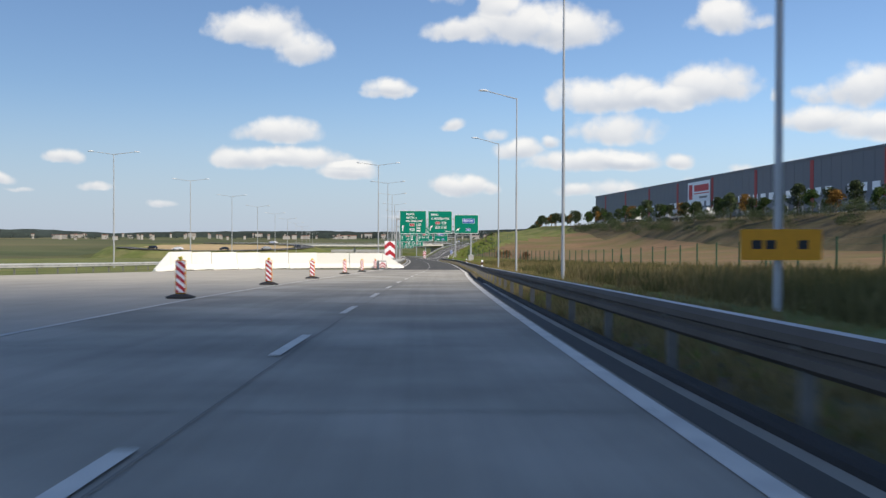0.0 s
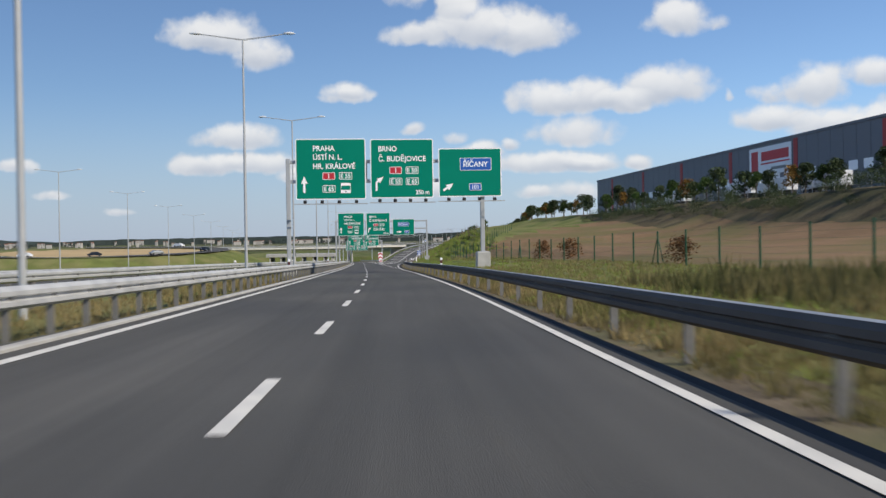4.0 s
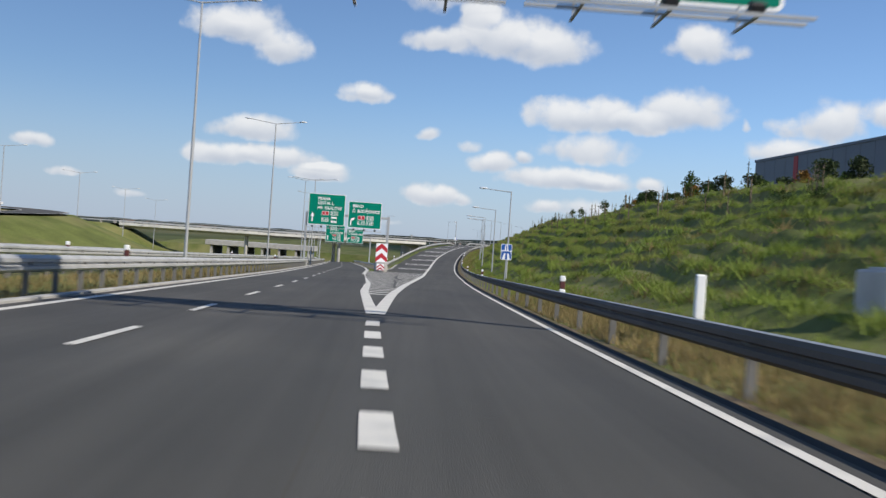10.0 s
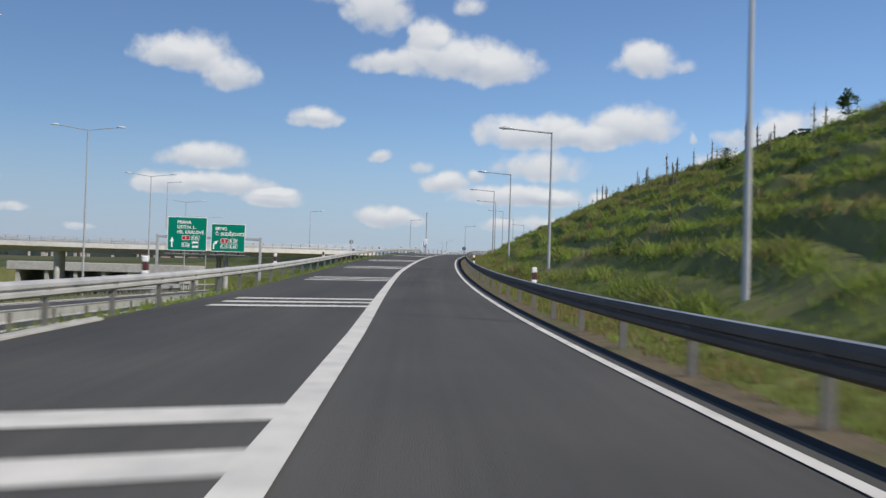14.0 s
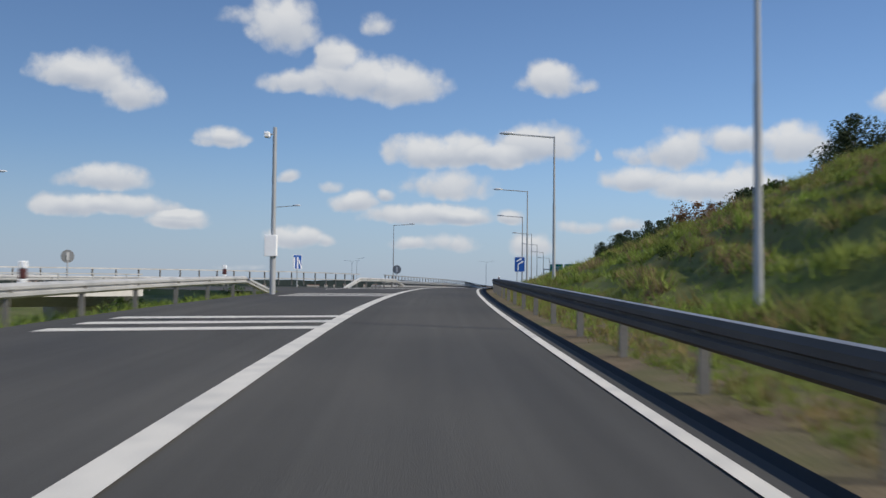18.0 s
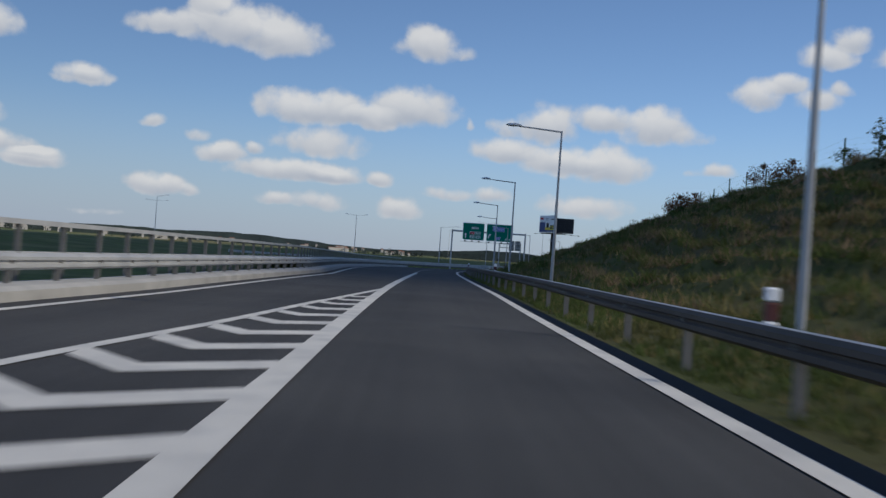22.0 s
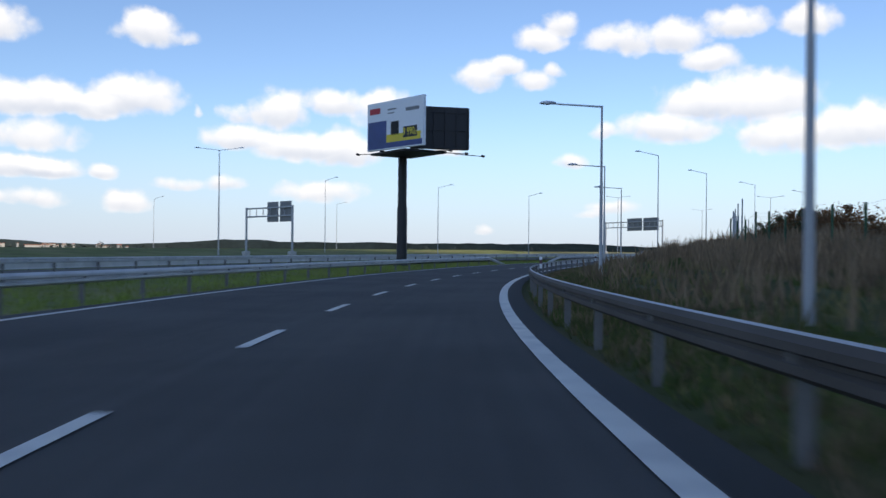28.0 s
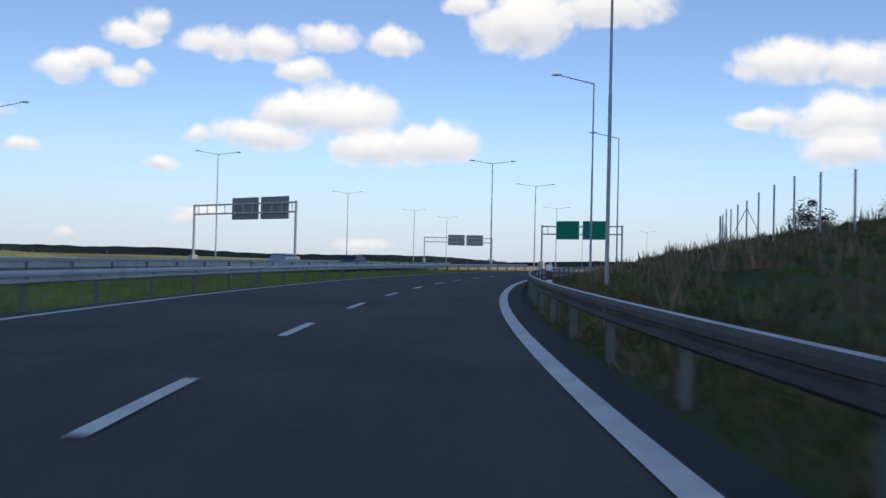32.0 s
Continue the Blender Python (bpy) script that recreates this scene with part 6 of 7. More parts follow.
# ---- billboard ----
def billboard():
    cx, cy = 159.9, 921.0
    z0 = float(land([cx], [cy])[0])
    b = empty("billboard", pose(cx, cy, z0), "two-sided advertising board on a dark steel mast", "billboard")
    bm = bmesh.new()
    tube(bm, (0, 0, -0.6), (0, 0, 0.5), 1.1, 0.75, 12)
    tube(bm, (0, 0, 0.5), (0, 0, 6.2), 0.55, 0.52, 14)
    tube(bm, (0, 0, 6.2), (0, 0, 11.4), 0.46, 0.46, 14)
    part("mast", bm, DARKMETAL, b)
    top, low = 16.4, 11.6

    def face(p, q, name, mat, label, top=16.4):
        d = Vector((q[0] - p[0], q[1] - p[1], 0))
        w = d.length
        m = pose(p[0] - cx, p[1] - cy, 0, 0, 0, math.degrees(math.atan2(d.y, d.x)))
        o = part(name, box(bmesh.new(), 0, 0.0, low, w, 0.35, top, 0.04), mat, b, label)
        o.matrix_basis = m
        return o, w

    front, w = face((155.3, 920.4), (156.3, 911.4), "poster_face", BBPRINT, "printed poster in white, blue and yellow")
    h = top - low
    for nm, x0, x1, y0, y1, mat in (("poster_block", 0.02, 0.36, 0.03, 0.6, POSTERBLUE), ("poster_block", 0.36, 0.98, 0.03, 0.14, POSTERBLUE), ("poster_block", 0.36, 0.96, 0.14, 0.3, YELLOW), ("poster_block", 0.66, 0.9, 0.2, 0.42, DARKMETAL),
                                    ("poster_block", 0.05, 0.24, 0.76, 0.88, RED), ("poster_block", 0.44, 0.58, 0.28, 0.56, RUBBER), ("poster_bar", 0.38, 0.54, 0.8, 0.83, SIGNBACK), ("poster_bar", 0.38, 0.5, 0.73, 0.755, SIGNBACK), ("poster_bar", 0.7, 0.93, 0.73, 0.8, SIGNBACK)):
        bm = box(bmesh.new(), x0 * w, -0.012 - 0.006 * (mat is DARKMETAL), low + y0 * h, x1 * w, 0.0, low + y1 * h)
        part(nm, bm, mat, front)
    lettering("price", "9 990,-", 0.7, 0.78 * w, low + 0.25 * h, YELLOW, front, -0.022, 0.8, "mid")
    rear, w2 = face((156.9, 914.6), (162.4, 912.7), "rear_face", DARKMETAL, "dark unlit rear side", 15.8)
    bm = bmesh.new()
    for i in range(6):
        box(bm, i * w2 / 5 - 0.08, -0.14, low + 0.05, i * w2 / 5 + 0.08, -0.003, 15.75)
    for k in range(3):
        box(bm, 0, -0.1, low + 0.1 + k * 1.75, w2, -0.004, low + 0.25 + k * 1.75)
    part("frame", bm, DARKMETAL, rear)
    part("cross_beam", box(bmesh.new(), -3.6, -6.4, 11.36, 1.2, 0.4, 11.58), DARKMETAL, b)
    me = from_bm(box(bmesh.new(), -0.2, -0.12, -0.1, 0.2, 0.12, 0.12, 0.03), "floodlight", DARKMETAL)
    for x, y in ((-6.4, -2), (-6.0, -6), (-1.4, -11), (1.5, -9.5), (4.2, -8.5)):
        shared("floodlight", me, b, pose(x, y, 11.1, 20, 0, 30))
        part("bracket", tube(bmesh.new(), (x * 0.6, y * 0.7, 11.4), (x, y, 11.1), 0.04), DARKMETAL, b)


billboard()


# ---- hall on the terrace ----
def hall():
    x0, y0, z0, z1 = 95.4, 563.5, 7.9, 25.4
    turn = math.degrees(math.atan2(0.066, 1.0))
    m = pose(x0, y0, z0, 0, 0, turn)     # local -y runs along the front, +x into the hall
    hgt, length, deep = z1 - z0, 470.0, 120.0
    w = empty("warehouse", m, "huge dark grey logistics hall with red stripes and dock doors", "warehouse")
    part("wall", box(bmesh.new(), 0, -length, -4, deep, 0, hgt - 0.3), HALL, w)
    part("roof", box(bmesh.new(), -0.25, -length - 0.25, hgt - 0.3, deep + 0.25, 0.25, hgt + 0.35), HALL, w, "dark roof edge")
    panel = from_bm(box(bmesh.new(), -0.07, -5.9, 4.5, -0.004, -0.1, hgt - 0.4), "cladding_panel", HALL)
    for k in range(int(length / 6)):
        shared("cladding_panel", panel, w, pose(0, -6.0 * k, 0))
    stripe = from_bm(box(bmesh.new(), -0.2, -1.1, 3.0, -0.08, 1.1, hgt - 0.6), "stripe", HALLRED)
    for k in range(11):
        shared("stripe", stripe, w, pose(0, -24 - 42.0 * k, 0))
    win = from_bm(box(bmesh.new(), -0.16, -2.0, 0, -0.075, 2.0, 2.3, 0.02), "window", WHITE)
    for k in range(60):
        if k % 6 != 5:
            shared("window", win, w, pose(0, -62 - 6.6 * k, 6.3))
    dock = from_bm(box(bmesh.new(), -0.3, -1.7, 0.4, -0.075, 1.7, 4.4, 0.05), "dock_door", SIGNBACK)
    for k in range(48):
        shared("dock_door", dock, w, pose(0, -62 - 8.2 * k, 0))
    # company board as plain coloured shapes
    ym = -177.0
    board = part("board", box(bmesh.new(), -0.35, ym - 13, hgt - 9.2, -0.21, ym + 13, hgt - 1.2, 0.05), BBPRINT, w, "white board with plain red shapes")
    for a, b, c, d2 in ((11.5, 7.2, hgt - 8.2, hgt - 2.2), (5.0, -11.6, hgt - 5.2, hgt - 2.6), (5.4, -12, hgt - 6.2, hgt - 5.8)):
        part("board_mark", box(bmesh.new(), -0.4, ym + b, c, -0.351, ym + a, d2), RED, board)
    part("board_mark", box(bmesh.new(), -0.4, ym - 10, hgt - 8.0, -0.351, ym - 1, hgt - 7.2), SIGNBACK, board)


hall()


def lorry(m, label):
    t = empty("lorry", m, label, "lorry", "lorries in the yard")
    part("trailer", box(bmesh.new(), -1.25, -12, 1.1, 1.25, 0, 3.9, 0.06), CARPAINT["white"], t)
    part("cab", box(bmesh.new(), -1.2, 0.6, 0.8, 1.2, 2.9, 3.5, 0.25), CARPAINT["white"], t)
    part("windscreen", box(bmesh.new(), -1.0, 2.91, 2.1, 1.0, 2.95, 3.1), GLASSDARK, t)
    part("chassis", box(bmesh.new(), -0.5, -11.8, 0.7, 0.5, 2.5, 1.08), DARKMETAL, t)
    me = from_bm(tube(bmesh.new(), (-0.15, 0, 0), (0.15, 0, 0), 0.5, 0.5, 14), "wheel", RUBBER)
    for y in (-11, -9.7, -8.4, -0.3, 1.9):
        for x in (-1.05, 1.05):
            shared("wheel", me, t, pose(x, y, 0.5))


for y in (392, 348, 330, 308):
    lorry(pose(80.0 + (400 - y) * 0.05, y, float(land([80], [y])[0]), 0, 0, 4), "white articulated lorry parked before the hall")


def yard_fence():
    """Pale posts with forked tops and wires between tree row and yard."""
    ys = np.arange(196, 436, 4.0)
    xs = np.interp(ys, [150, 300, 400, 471], [88, 77, 69.5, 64]) + 3.6
    zs = land(xs, ys)
    org = Vector((xs[0], ys[0], zs[0]))
    f = empty("fence", pose(*org), "pale steel security fence with forked post tops", "fence", "fences")
    bm = bmesh.new()
    tube(bm, (0, 0, -0.4), (0, 0, 2.0), 0.06, 0.06, 6)
    for sgn in (-1, 1):
        tube(bm, (0, 0, 2.0), (0, 0.4 * sgn, 2.55), 0.05, 0.04, 5)
    me = from_bm(bm, "post", STEEL)
    spots = [Vector((x, y, float(z))) - org for x, y, z in zip(xs, ys, zs)]
    for q in spots:
        shared("post", me, f, Matrix.Translation(q))
    for h in (0.4, 1.2, 2.0):
        bm = bmesh.new()
        for a, b in zip(spots, spots[1:]):
            tube(bm, a + Vector((0, 0, h)), b + Vector((0, 0, h)), 0.012, 0.012, 3)
        part("wire", bm, STEEL, f)


yard_fence()


# ---- plants ----
def leaf_cloud(n, centres, radii, size, rnd):
    """Vertices and faces of n small leaf blades scattered round several clump centres."""
    k = rnd.integers(0, len(centres), n)
    d = rnd.normal(size=(n, 3))
    d /= np.linalg.norm(d, axis=1, keepdims=True)
    r = rnd.random(n) ** 0.45
    c = np.asarray(centres)[k] + d * r[:, None] * np.asarray(radii)[k][:, None] * np.array([1, 1, 0.8])
    a = rnd.normal(size=(n, 3))
    a /= np.linalg.norm(a, axis=1, keepdims=True)
    b = np.cross(a, rnd.normal(size=(n, 3)))
    b /= np.linalg.norm(b, axis=1, keepdims=True)
    sz = size * (0.6 + 0.8 * rnd.random(n))[:, None]
    v = np.stack([c - a * sz, c + b * sz * 0.6, c + a * sz, c - b * sz * 0.6], 1).reshape(-1, 3)
    f = np.arange(4 * n).reshape(-1, 4)
    return v, f


def quick_mesh(name, v, f, mat):
    me = bpy.data.meshes.new(name)
    v, f = np.asarray(v, np.float32), np.asarray(f, np.int32)
    me.vertices.add(len(v))
    me.vertices.foreach_set("co", v.ravel())
    k = f.shape[1]
    me.loops.add(f.size)
    me.loops.foreach_set("vertex_index", f.ravel())
    me.polygons.add(len(f))
    me.polygons.foreach_set("loop_start", np.arange(0, f.size, k, dtype=np.int32))
    me.materials.append(mat)
    me.update(calc_edges=True)
    return me


def tree(h, spread, mat, label, seed, n=900, trunk=True, category="tree", name="tree", group="trees"):
    rnd = np.random.default_rng(seed)
    t = empty(name, Matrix.Identity(4), label, category, group)
    bm = bmesh.new()
    top = h * 0.62
    if trunk:
        tube(bm, (0, 0, -0.3), (0.05 * h * 0.2, 0, h * 0.3), 0.022 * h, 0.016 * h, 7)
        tube(bm, (0.05 * h * 0.2, 0, h * 0.3), (0, 0.02 * h, top), 0.016 * h, 0.008 * h, 6)
    cs, rs = [], []
    for i in range(9):
        a, q = rnd.random() * 6.28, rnd.random()
        z = h * (0.34 + 0.5 * q) if trunk else h * (0.2 + 0.5 * q)
        rr = spread * (0.62 - 0.3 * abs(q - 0.35)) * (0.5 + 0.6 * rnd.random())
        c = (rr * math.cos(a), rr * math.sin(a), z)
        tube(bm, (0, 0, z * 0.55), c, 0.007 * h, 0.003 * h, 5)
        cs.append(c)
        rs.append(spread * (0.34 + 0.22 * rnd.random()))
    cs.append((0, 0, h * 0.84))
    rs.append(h * 0.15)
    part("trunk" if trunk else "stem", bm, BARK, t)
    v, f = leaf_cloud(int(n * (1.3 if trunk else 2.6)), cs, rs, (0.04 * h ** 0.5 + 0.035 * h ** 0.7) * (0.9 if trunk else 0.58), rnd)
    o = new("crown", quick_mesh("crown", v, f, mat))
    o.parent = t
    return t


def scatter(proto, spots, rnd, lo=0.8, hi=1.2, sink=0.05):
    """Copies of one plant at world places, each turned and sized a little differently."""
    first = True
    for x, y in spots:
        z = float(land([x], [y])[0]) - sink
        k = lo + (hi - lo) * rnd.random()
        m = pose(x, y, z, 0, 0, 360 * rnd.random()) @ Matrix.Diagonal((k, k, k * (0.9 + 0.2 * rnd.random()), 1))
        if first:
            proto.matrix_basis = m
            first = False
        else:
            c = copy_thing(proto, Matrix.Identity(4))
            c.matrix_basis = m


def on_ramp(pairs):
    return [tuple(RAMP.at(s, e)[:2]) for s, e in pairs]


RND = np.random.default_rng(7)
hall_line = lambda y: np.interp(y, [150, 300, 400, 471, 525, 640], [88, 77, 69.5, 64, 62, 62])
hall_row = [(float(hall_line(y)) + 2 * RND.random(), y + 2 * RND.random()) for y in np.arange(180, 645, 6.5)]
scatter(tree(7.0, 2.6, LEAF_DARK, "young roundish deciduous tree in front of the hall", 1, 1100), hall_row[::2], RND, 0.75, 1.15)
scatter(tree(6.6, 2.3, LEAF, "young deciduous tree in front of the hall", 2, 1000), hall_row[1::4], RND, 0.75, 1.1)
scatter(tree(6.8, 2.4, LEAF_AUTUMN, "young tree with orange autumn leaves", 3, 1000), hall_row[3::8], RND, 0.8, 1.1)
hedge = [(float(hall_line(y)) - 2.0 - 10 * RND.random(), y) for y in np.arange(140, 410, 2.6)]
scatter(tree(2.5, 2.6, LEAF_DARK, "low dark scrub on the bank below the hall", 4, 420, False, "bush", "bush", "bushes"), hedge, RND, 0.7, 1.4)
scatter(tree(4.2, 2.6, LEAF_DARK, "dense dark bush on the slope", 5, 900, False, "bush", "bush", "bushes"),
        on_ramp([(660 + 3.6 * k + 2 * RND.random(), 15.5 + 4.5 * RND.random()) for k in range(12)] + [(640, 24), (648, 25), (656, 23), (634, 27), (600, 24), (594, 21)]), RND, 0.5, 0.78)
scatter(tree(4.6, 2.6, LEAF_DARK, "broad dark thorn bush on the crest above the junction", 16, 1100, False, "bush", "bush", "bushes"),
        on_ramp([(646, 24), (650, 22.6), (654.5, 21), (658, 22.4), (663, 20.6), (668, 19.6), (673, 19), (678, 18.4)]), RND, 0.62, 0.9)
scatter(tree(2.0, 1.8, LEAF_RED, "rust coloured scrub with dry seed heads", 6, 500, False, "bush", "bush", "bushes"),
        on_ramp([(600 + 3 * k, 15 + 4 * RND.random()) for k in range(6)] + [(730 + 5 * k, 18 + 5 * RND.random()) for k in range(9)] + [(790 + 4.5 * k, 17 + 6 * RND.random()) for k in range(40)]), RND, 0.6, 1.2)
scatter(tree(2.4, 2.0, LEAF_DARK, "dark roadside scrub behind the rail", 8, 600, False, "bush", "bush", "bushes"),
        on_ramp([(860 + 9 * k + 2 * RND.random(), 17.5 + 7 * RND.random()) for k in range(20)] + [(590 + 3 * k, 19 + 4 * RND.random()) for k in range(10)]), RND, 0.5, 1.1)
scatter(tree(1.1, 0.9, LEAF, "small weedy shrub in the grass", 9, 260, False, "bush", "bush", "bushes"),
        on_ramp([(300 + 800 * RND.random(), 7 + 15 * RND.random()) for k in range(66)] + [(575 + 2.2 * k, -10 - 4 * RND.random()) for k in range(10)]), RND, 0.4, 1.1)
scatter(tree(1.7, 1.1, LEAF_RED, "rust coloured shrub beside the field fence", 15, 420, False, "bush", "bush", "bushes"), on_ramp([(198, 14.9), (206, 14.4), (172, 15.9)]), RND, 1.0, 1.3)
scatter(tree(1.5, 1.5, LEAF_RED, "brownish weeds on the traffic island", 10, 420, False, "bush", "bush", "bushes"),
        on_ramp([(612 + 2.0 * k, -13 - 6 * RND.random()) for k in range(14)]), RND, 0.5, 1.0)
scatter(tree(3.6, 1.2, LEAF_DARK, "dark conical conifer on the ridge", 11, 500), on_ramp([(1040, 30), (1052, 33), (1064, 34), (1030, 36)]), RND, 0.8, 1.1)


def sapling():
    t = empty("staked_sapling", Matrix.Identity(4), "thin young tree tied to a wooden stake on the slope", "sapling", "saplings on the slope")
    part("stake", tube(bmesh.new(), (0.06, 0, -0.2), (0.05, 0, 1.7), 0.035, 0.03, 5), STAKE, t)
    part("stem", tube(bmesh.new(), (0, 0, -0.1), (0.02, 0.02, 1.9), 0.02, 0.008, 5), BARK, t)
    rnd = np.random.default_rng(12)
    v, f = leaf_cloud(42, [(0, 0, 1.2), (0.05, 0, 1.55), (0, 0.05, 0.9)], [0.2, 0.14, 0.16], 0.045, rnd)
    o = new("crown", quick_mesh("crown", v, f, LEAF))
    o.parent = t
    return t


scatter(sapling(), on_ramp([(345 + 2.1 * k + 1.5 * RND.random(), 16.5 + 8 * RND.random()) for k in range(115)]), RND, 0.6, 1.25)
scatter(tree(3.4, 1.1, LEAF, "slim young tree on the crest of the slope", 14, 260), on_ramp([(455, 22), (474, 22.5), (436, 23), (395, 25)]), RND, 0.6, 1.1)


def fence(spots, height, label, wires=True, brace_every=9, mat=FENCEGREEN):
    """Posts with tension wires along a line of world places."""
    x, y = spots[0]
    z = float(land([x], [y])[0])
    org = Vector((x, y, z))
    f = empty("fence", pose(x, y, z), label, "fence", "fences")
    me = from_bm(tube(bmesh.new(), (0, 0, -0.3), (0, 0, height), 0.052, 0.052, 6), "post", mat)
    br = from_bm(tube(bmesh.new(), (0, 0, height * 0.85), (0, 1.4, -0.2), 0.03, 0.03, 5), "brace", mat)
    tops = []
    zs = land([p[0] for p in spots], [p[1] for p in spots])
    for k, ((px, py), pz) in enumerate(zip(spots, zs)):
        m = Matrix.Translation(Vector((px, py, float(pz))) - org)
        shared("post", me, f, m)
        if k % brace_every == 4:
            shared("brace", br, f, m)
            shared("brace", br, f, m @ pose(0, 0, 0, 0, 0, 180))
        tops.append(Vector((px, py, float(pz))) - org)
    if wires:
        for h in np.linspace(0.15, height - 0.08, 7):
            bm = bmesh.new()
            for a, b in zip(tops, tops[1:]):
                tube(bm, a + Vector((0, 0, h)), b + Vector((0, 0, h)), 0.004, 0.004, 3)
            part("wire", bm, FENCEGREEN, f)


fence(on_ramp([(34 + 4.5 * k, float(fence_line(34 + 4.5 * k))) for k in range(56)]), 1.9, "green steel fence before the brown field")
fence(on_ramp([(312 + 4.0 * k, 20.5 + 0.8 * k) for k in range(12)]), 2.1, "green steel fence running up over the slope")
fence(on_ramp([(612 + 4.5 * k, 25 - 0.04 * k) for k in range(38)]), 2.3, "tall fence posts on the crest of the slope", True)
fence(on_ramp([(786 + 4.0 * k, 14.0) for k in range(34)]), 2.1, "dark fence posts beside the road", True)
fence(on_ramp([(927 + 5.0 * k, 15.5) for k in range(34)]), 3.1, "row of tall grey fence posts on the ridge", False, 9, POLE)


# ---- grass as loose blades ----
def tufts(name, s, e, size, mat, label, seed, blades=4, lean=0.35):
    rnd = np.random.default_rng(seed)
    p = RAMP.at(s, e)
    p[:, 2] = land(p[:, 0], p[:, 1])
    n = len(p)
    base = np.repeat(p, blades, 0)
    h = np.repeat(size * (0.5 + rnd.random(n)), blades) * (0.6 + 0.6 * rnd.random(n * blades))
    off = rnd.normal(size=(n * blades, 2)) * np.repeat(size * 0.35, blades)[:, None]
    base[:, :2] += off
    base[:, 2] -= 0.03
    a = rnd.random(n * blades) * 6.283
    side = np.stack([np.cos(a), np.sin(a), 0 * a], 1) * (h * 0.055 + 0.004)[:, None]
    tip = base + np.stack([rnd.normal(size=n * blades) * lean * h, rnd.normal(size=n * blades) * lean * h, h], 1)
    v = np.stack([base - side, base + side, tip], 1).reshape(-1, 3)
    o = new(name, quick_mesh(name, v, np.arange(len(v)).reshape(-1, 3), mat))
    return tagged(o, label, "grass", kind="stuff")


def strip(n, s0, s1, e0, e1, seed, edge=None):
    rnd = np.random.default_rng(seed)
    s = s0 + (s1 - s0) * rnd.random(n)
    e = e0 + (e1 - e0) * rnd.random(n) + (edge(s) if edge else 0)
    return s, e


s, e = strip(36000, -10, 345, 1.0, 3.4, 21, edge_right)
tufts("verge_grass", s, e, 0.1 + 0.13 * np.random.default_rng(6).random(len(s)), DRYBLADE, "dry straw coloured grass under the guard rail", 31, 8)
s, e = strip(9000, 320, 645, 1.1, 3.4, 52, edge_right)
tufts("verge_grass", s, e, 0.1 + 0.1 * np.random.default_rng(15).random(len(s)), DRYBLADE, "straw coloured stalks in the verge below the slope", 53, 8)
s, e = strip(48000, -10, 645, 1.12, 3.6, 22, edge_right)
keep = (s > 330) | (np.random.default_rng(16).random(len(s)) < 0.3)
tufts("verge_grass", s[keep], e[keep], np.full(keep.sum(), 0.12), BLADE, "green grass mixed into the verge", 32, 8)
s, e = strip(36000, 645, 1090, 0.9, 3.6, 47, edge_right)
tufts("verge_grass", s, e, 0.1 + 0.1 * np.random.default_rng(14).random(len(s)), SHADEBLADE, "green grass, darkened for shade, under the guard rail of the bend", 48, 8)
s, e = strip(9000, 645, 1090, 1.0, 3.4, 49, edge_right)
tufts("verge_grass", s, e, np.full(len(s), 0.13), DRYBLADE, "dry stalks in the verge of the bend", 50, 7)
s, e = strip(110000, 120, 1090, 2.6, 20.0, 23, edge_right)
keep = ((s < 780) | (s > 930) | (e < 5.5) | (np.random.default_rng(9).random(len(s)) < 0.5)) & (np.interp(s, CREST_S, CREST_H) + np.random.default_rng(5).random(len(s)) * 2 > 0.8) & ((s > 292) | (e < fence_line(s) + 0.8))
s, e = s[keep], e[keep]
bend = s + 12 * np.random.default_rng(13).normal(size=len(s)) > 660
tufts("slope_grass", s[~bend], e[~bend], np.full((~bend).sum(), 0.14), BLADE, "long tufted grass on the slope", 33, 7)
tufts("slope_grass", s[bend], e[bend], np.full(bend.sum(), 0.19), SHADEBLADE, "green grass, darkened for shade, on the slope of the bend", 51, 7)
s, e = strip(26000, -10, 330, 2.6, 19, 24, edge_right)
keep = (e < fence_line(s) + 1.0) & ((s < 190) | (e > fence_line(s) - 3.0))
s, e = s[keep], e[keep]
s2, e2 = strip(15000, -10, 150, 4.5, 17, 27, edge_right)
tufts("meadow_weed", s2, e2, 0.28 + 0.3 * np.random.default_rng(4).random(len(s2)), WEED, "tall olive brown weeds before the field fence", 41, 7, 0.25)
tufts("meadow_grass", s, e, np.full(len(s), 0.22), DRYBLADE, "pale dry meadow grass before the fence", 34, 5)
s, e = strip(34000, 590, 1090, 3.0, 18, 25, edge_right)
keep = np.random.default_rng(8).random(len(s)) < np.where(s > 930, 0.18, np.where(s > 770, 0.4, 0.25))
s, e = s[keep], e[keep]
tufts("slope_grass", s, e, np.full(len(s), 0.3), DRYBLADE, "dry brownish stalks in the slope grass", 35, 4)
rr = np.random.default_rng(26)


def lip_clumps(n, s0, s1, rnd):
    """Places along the lips of the trodden steps, where the grass hangs over."""
    s = s0 + (s1 - s0) * rnd.random(n)
    k = rnd.integers(3, 12, n)
    e = (2 * math.pi * k + 1.15) / TERRACE
    p = RAMP.at(s, e)
    return s, e - 0.9 * wavy(p[:, 0], p[:, 1], 11) + 0.12 * rnd.normal(size=n)


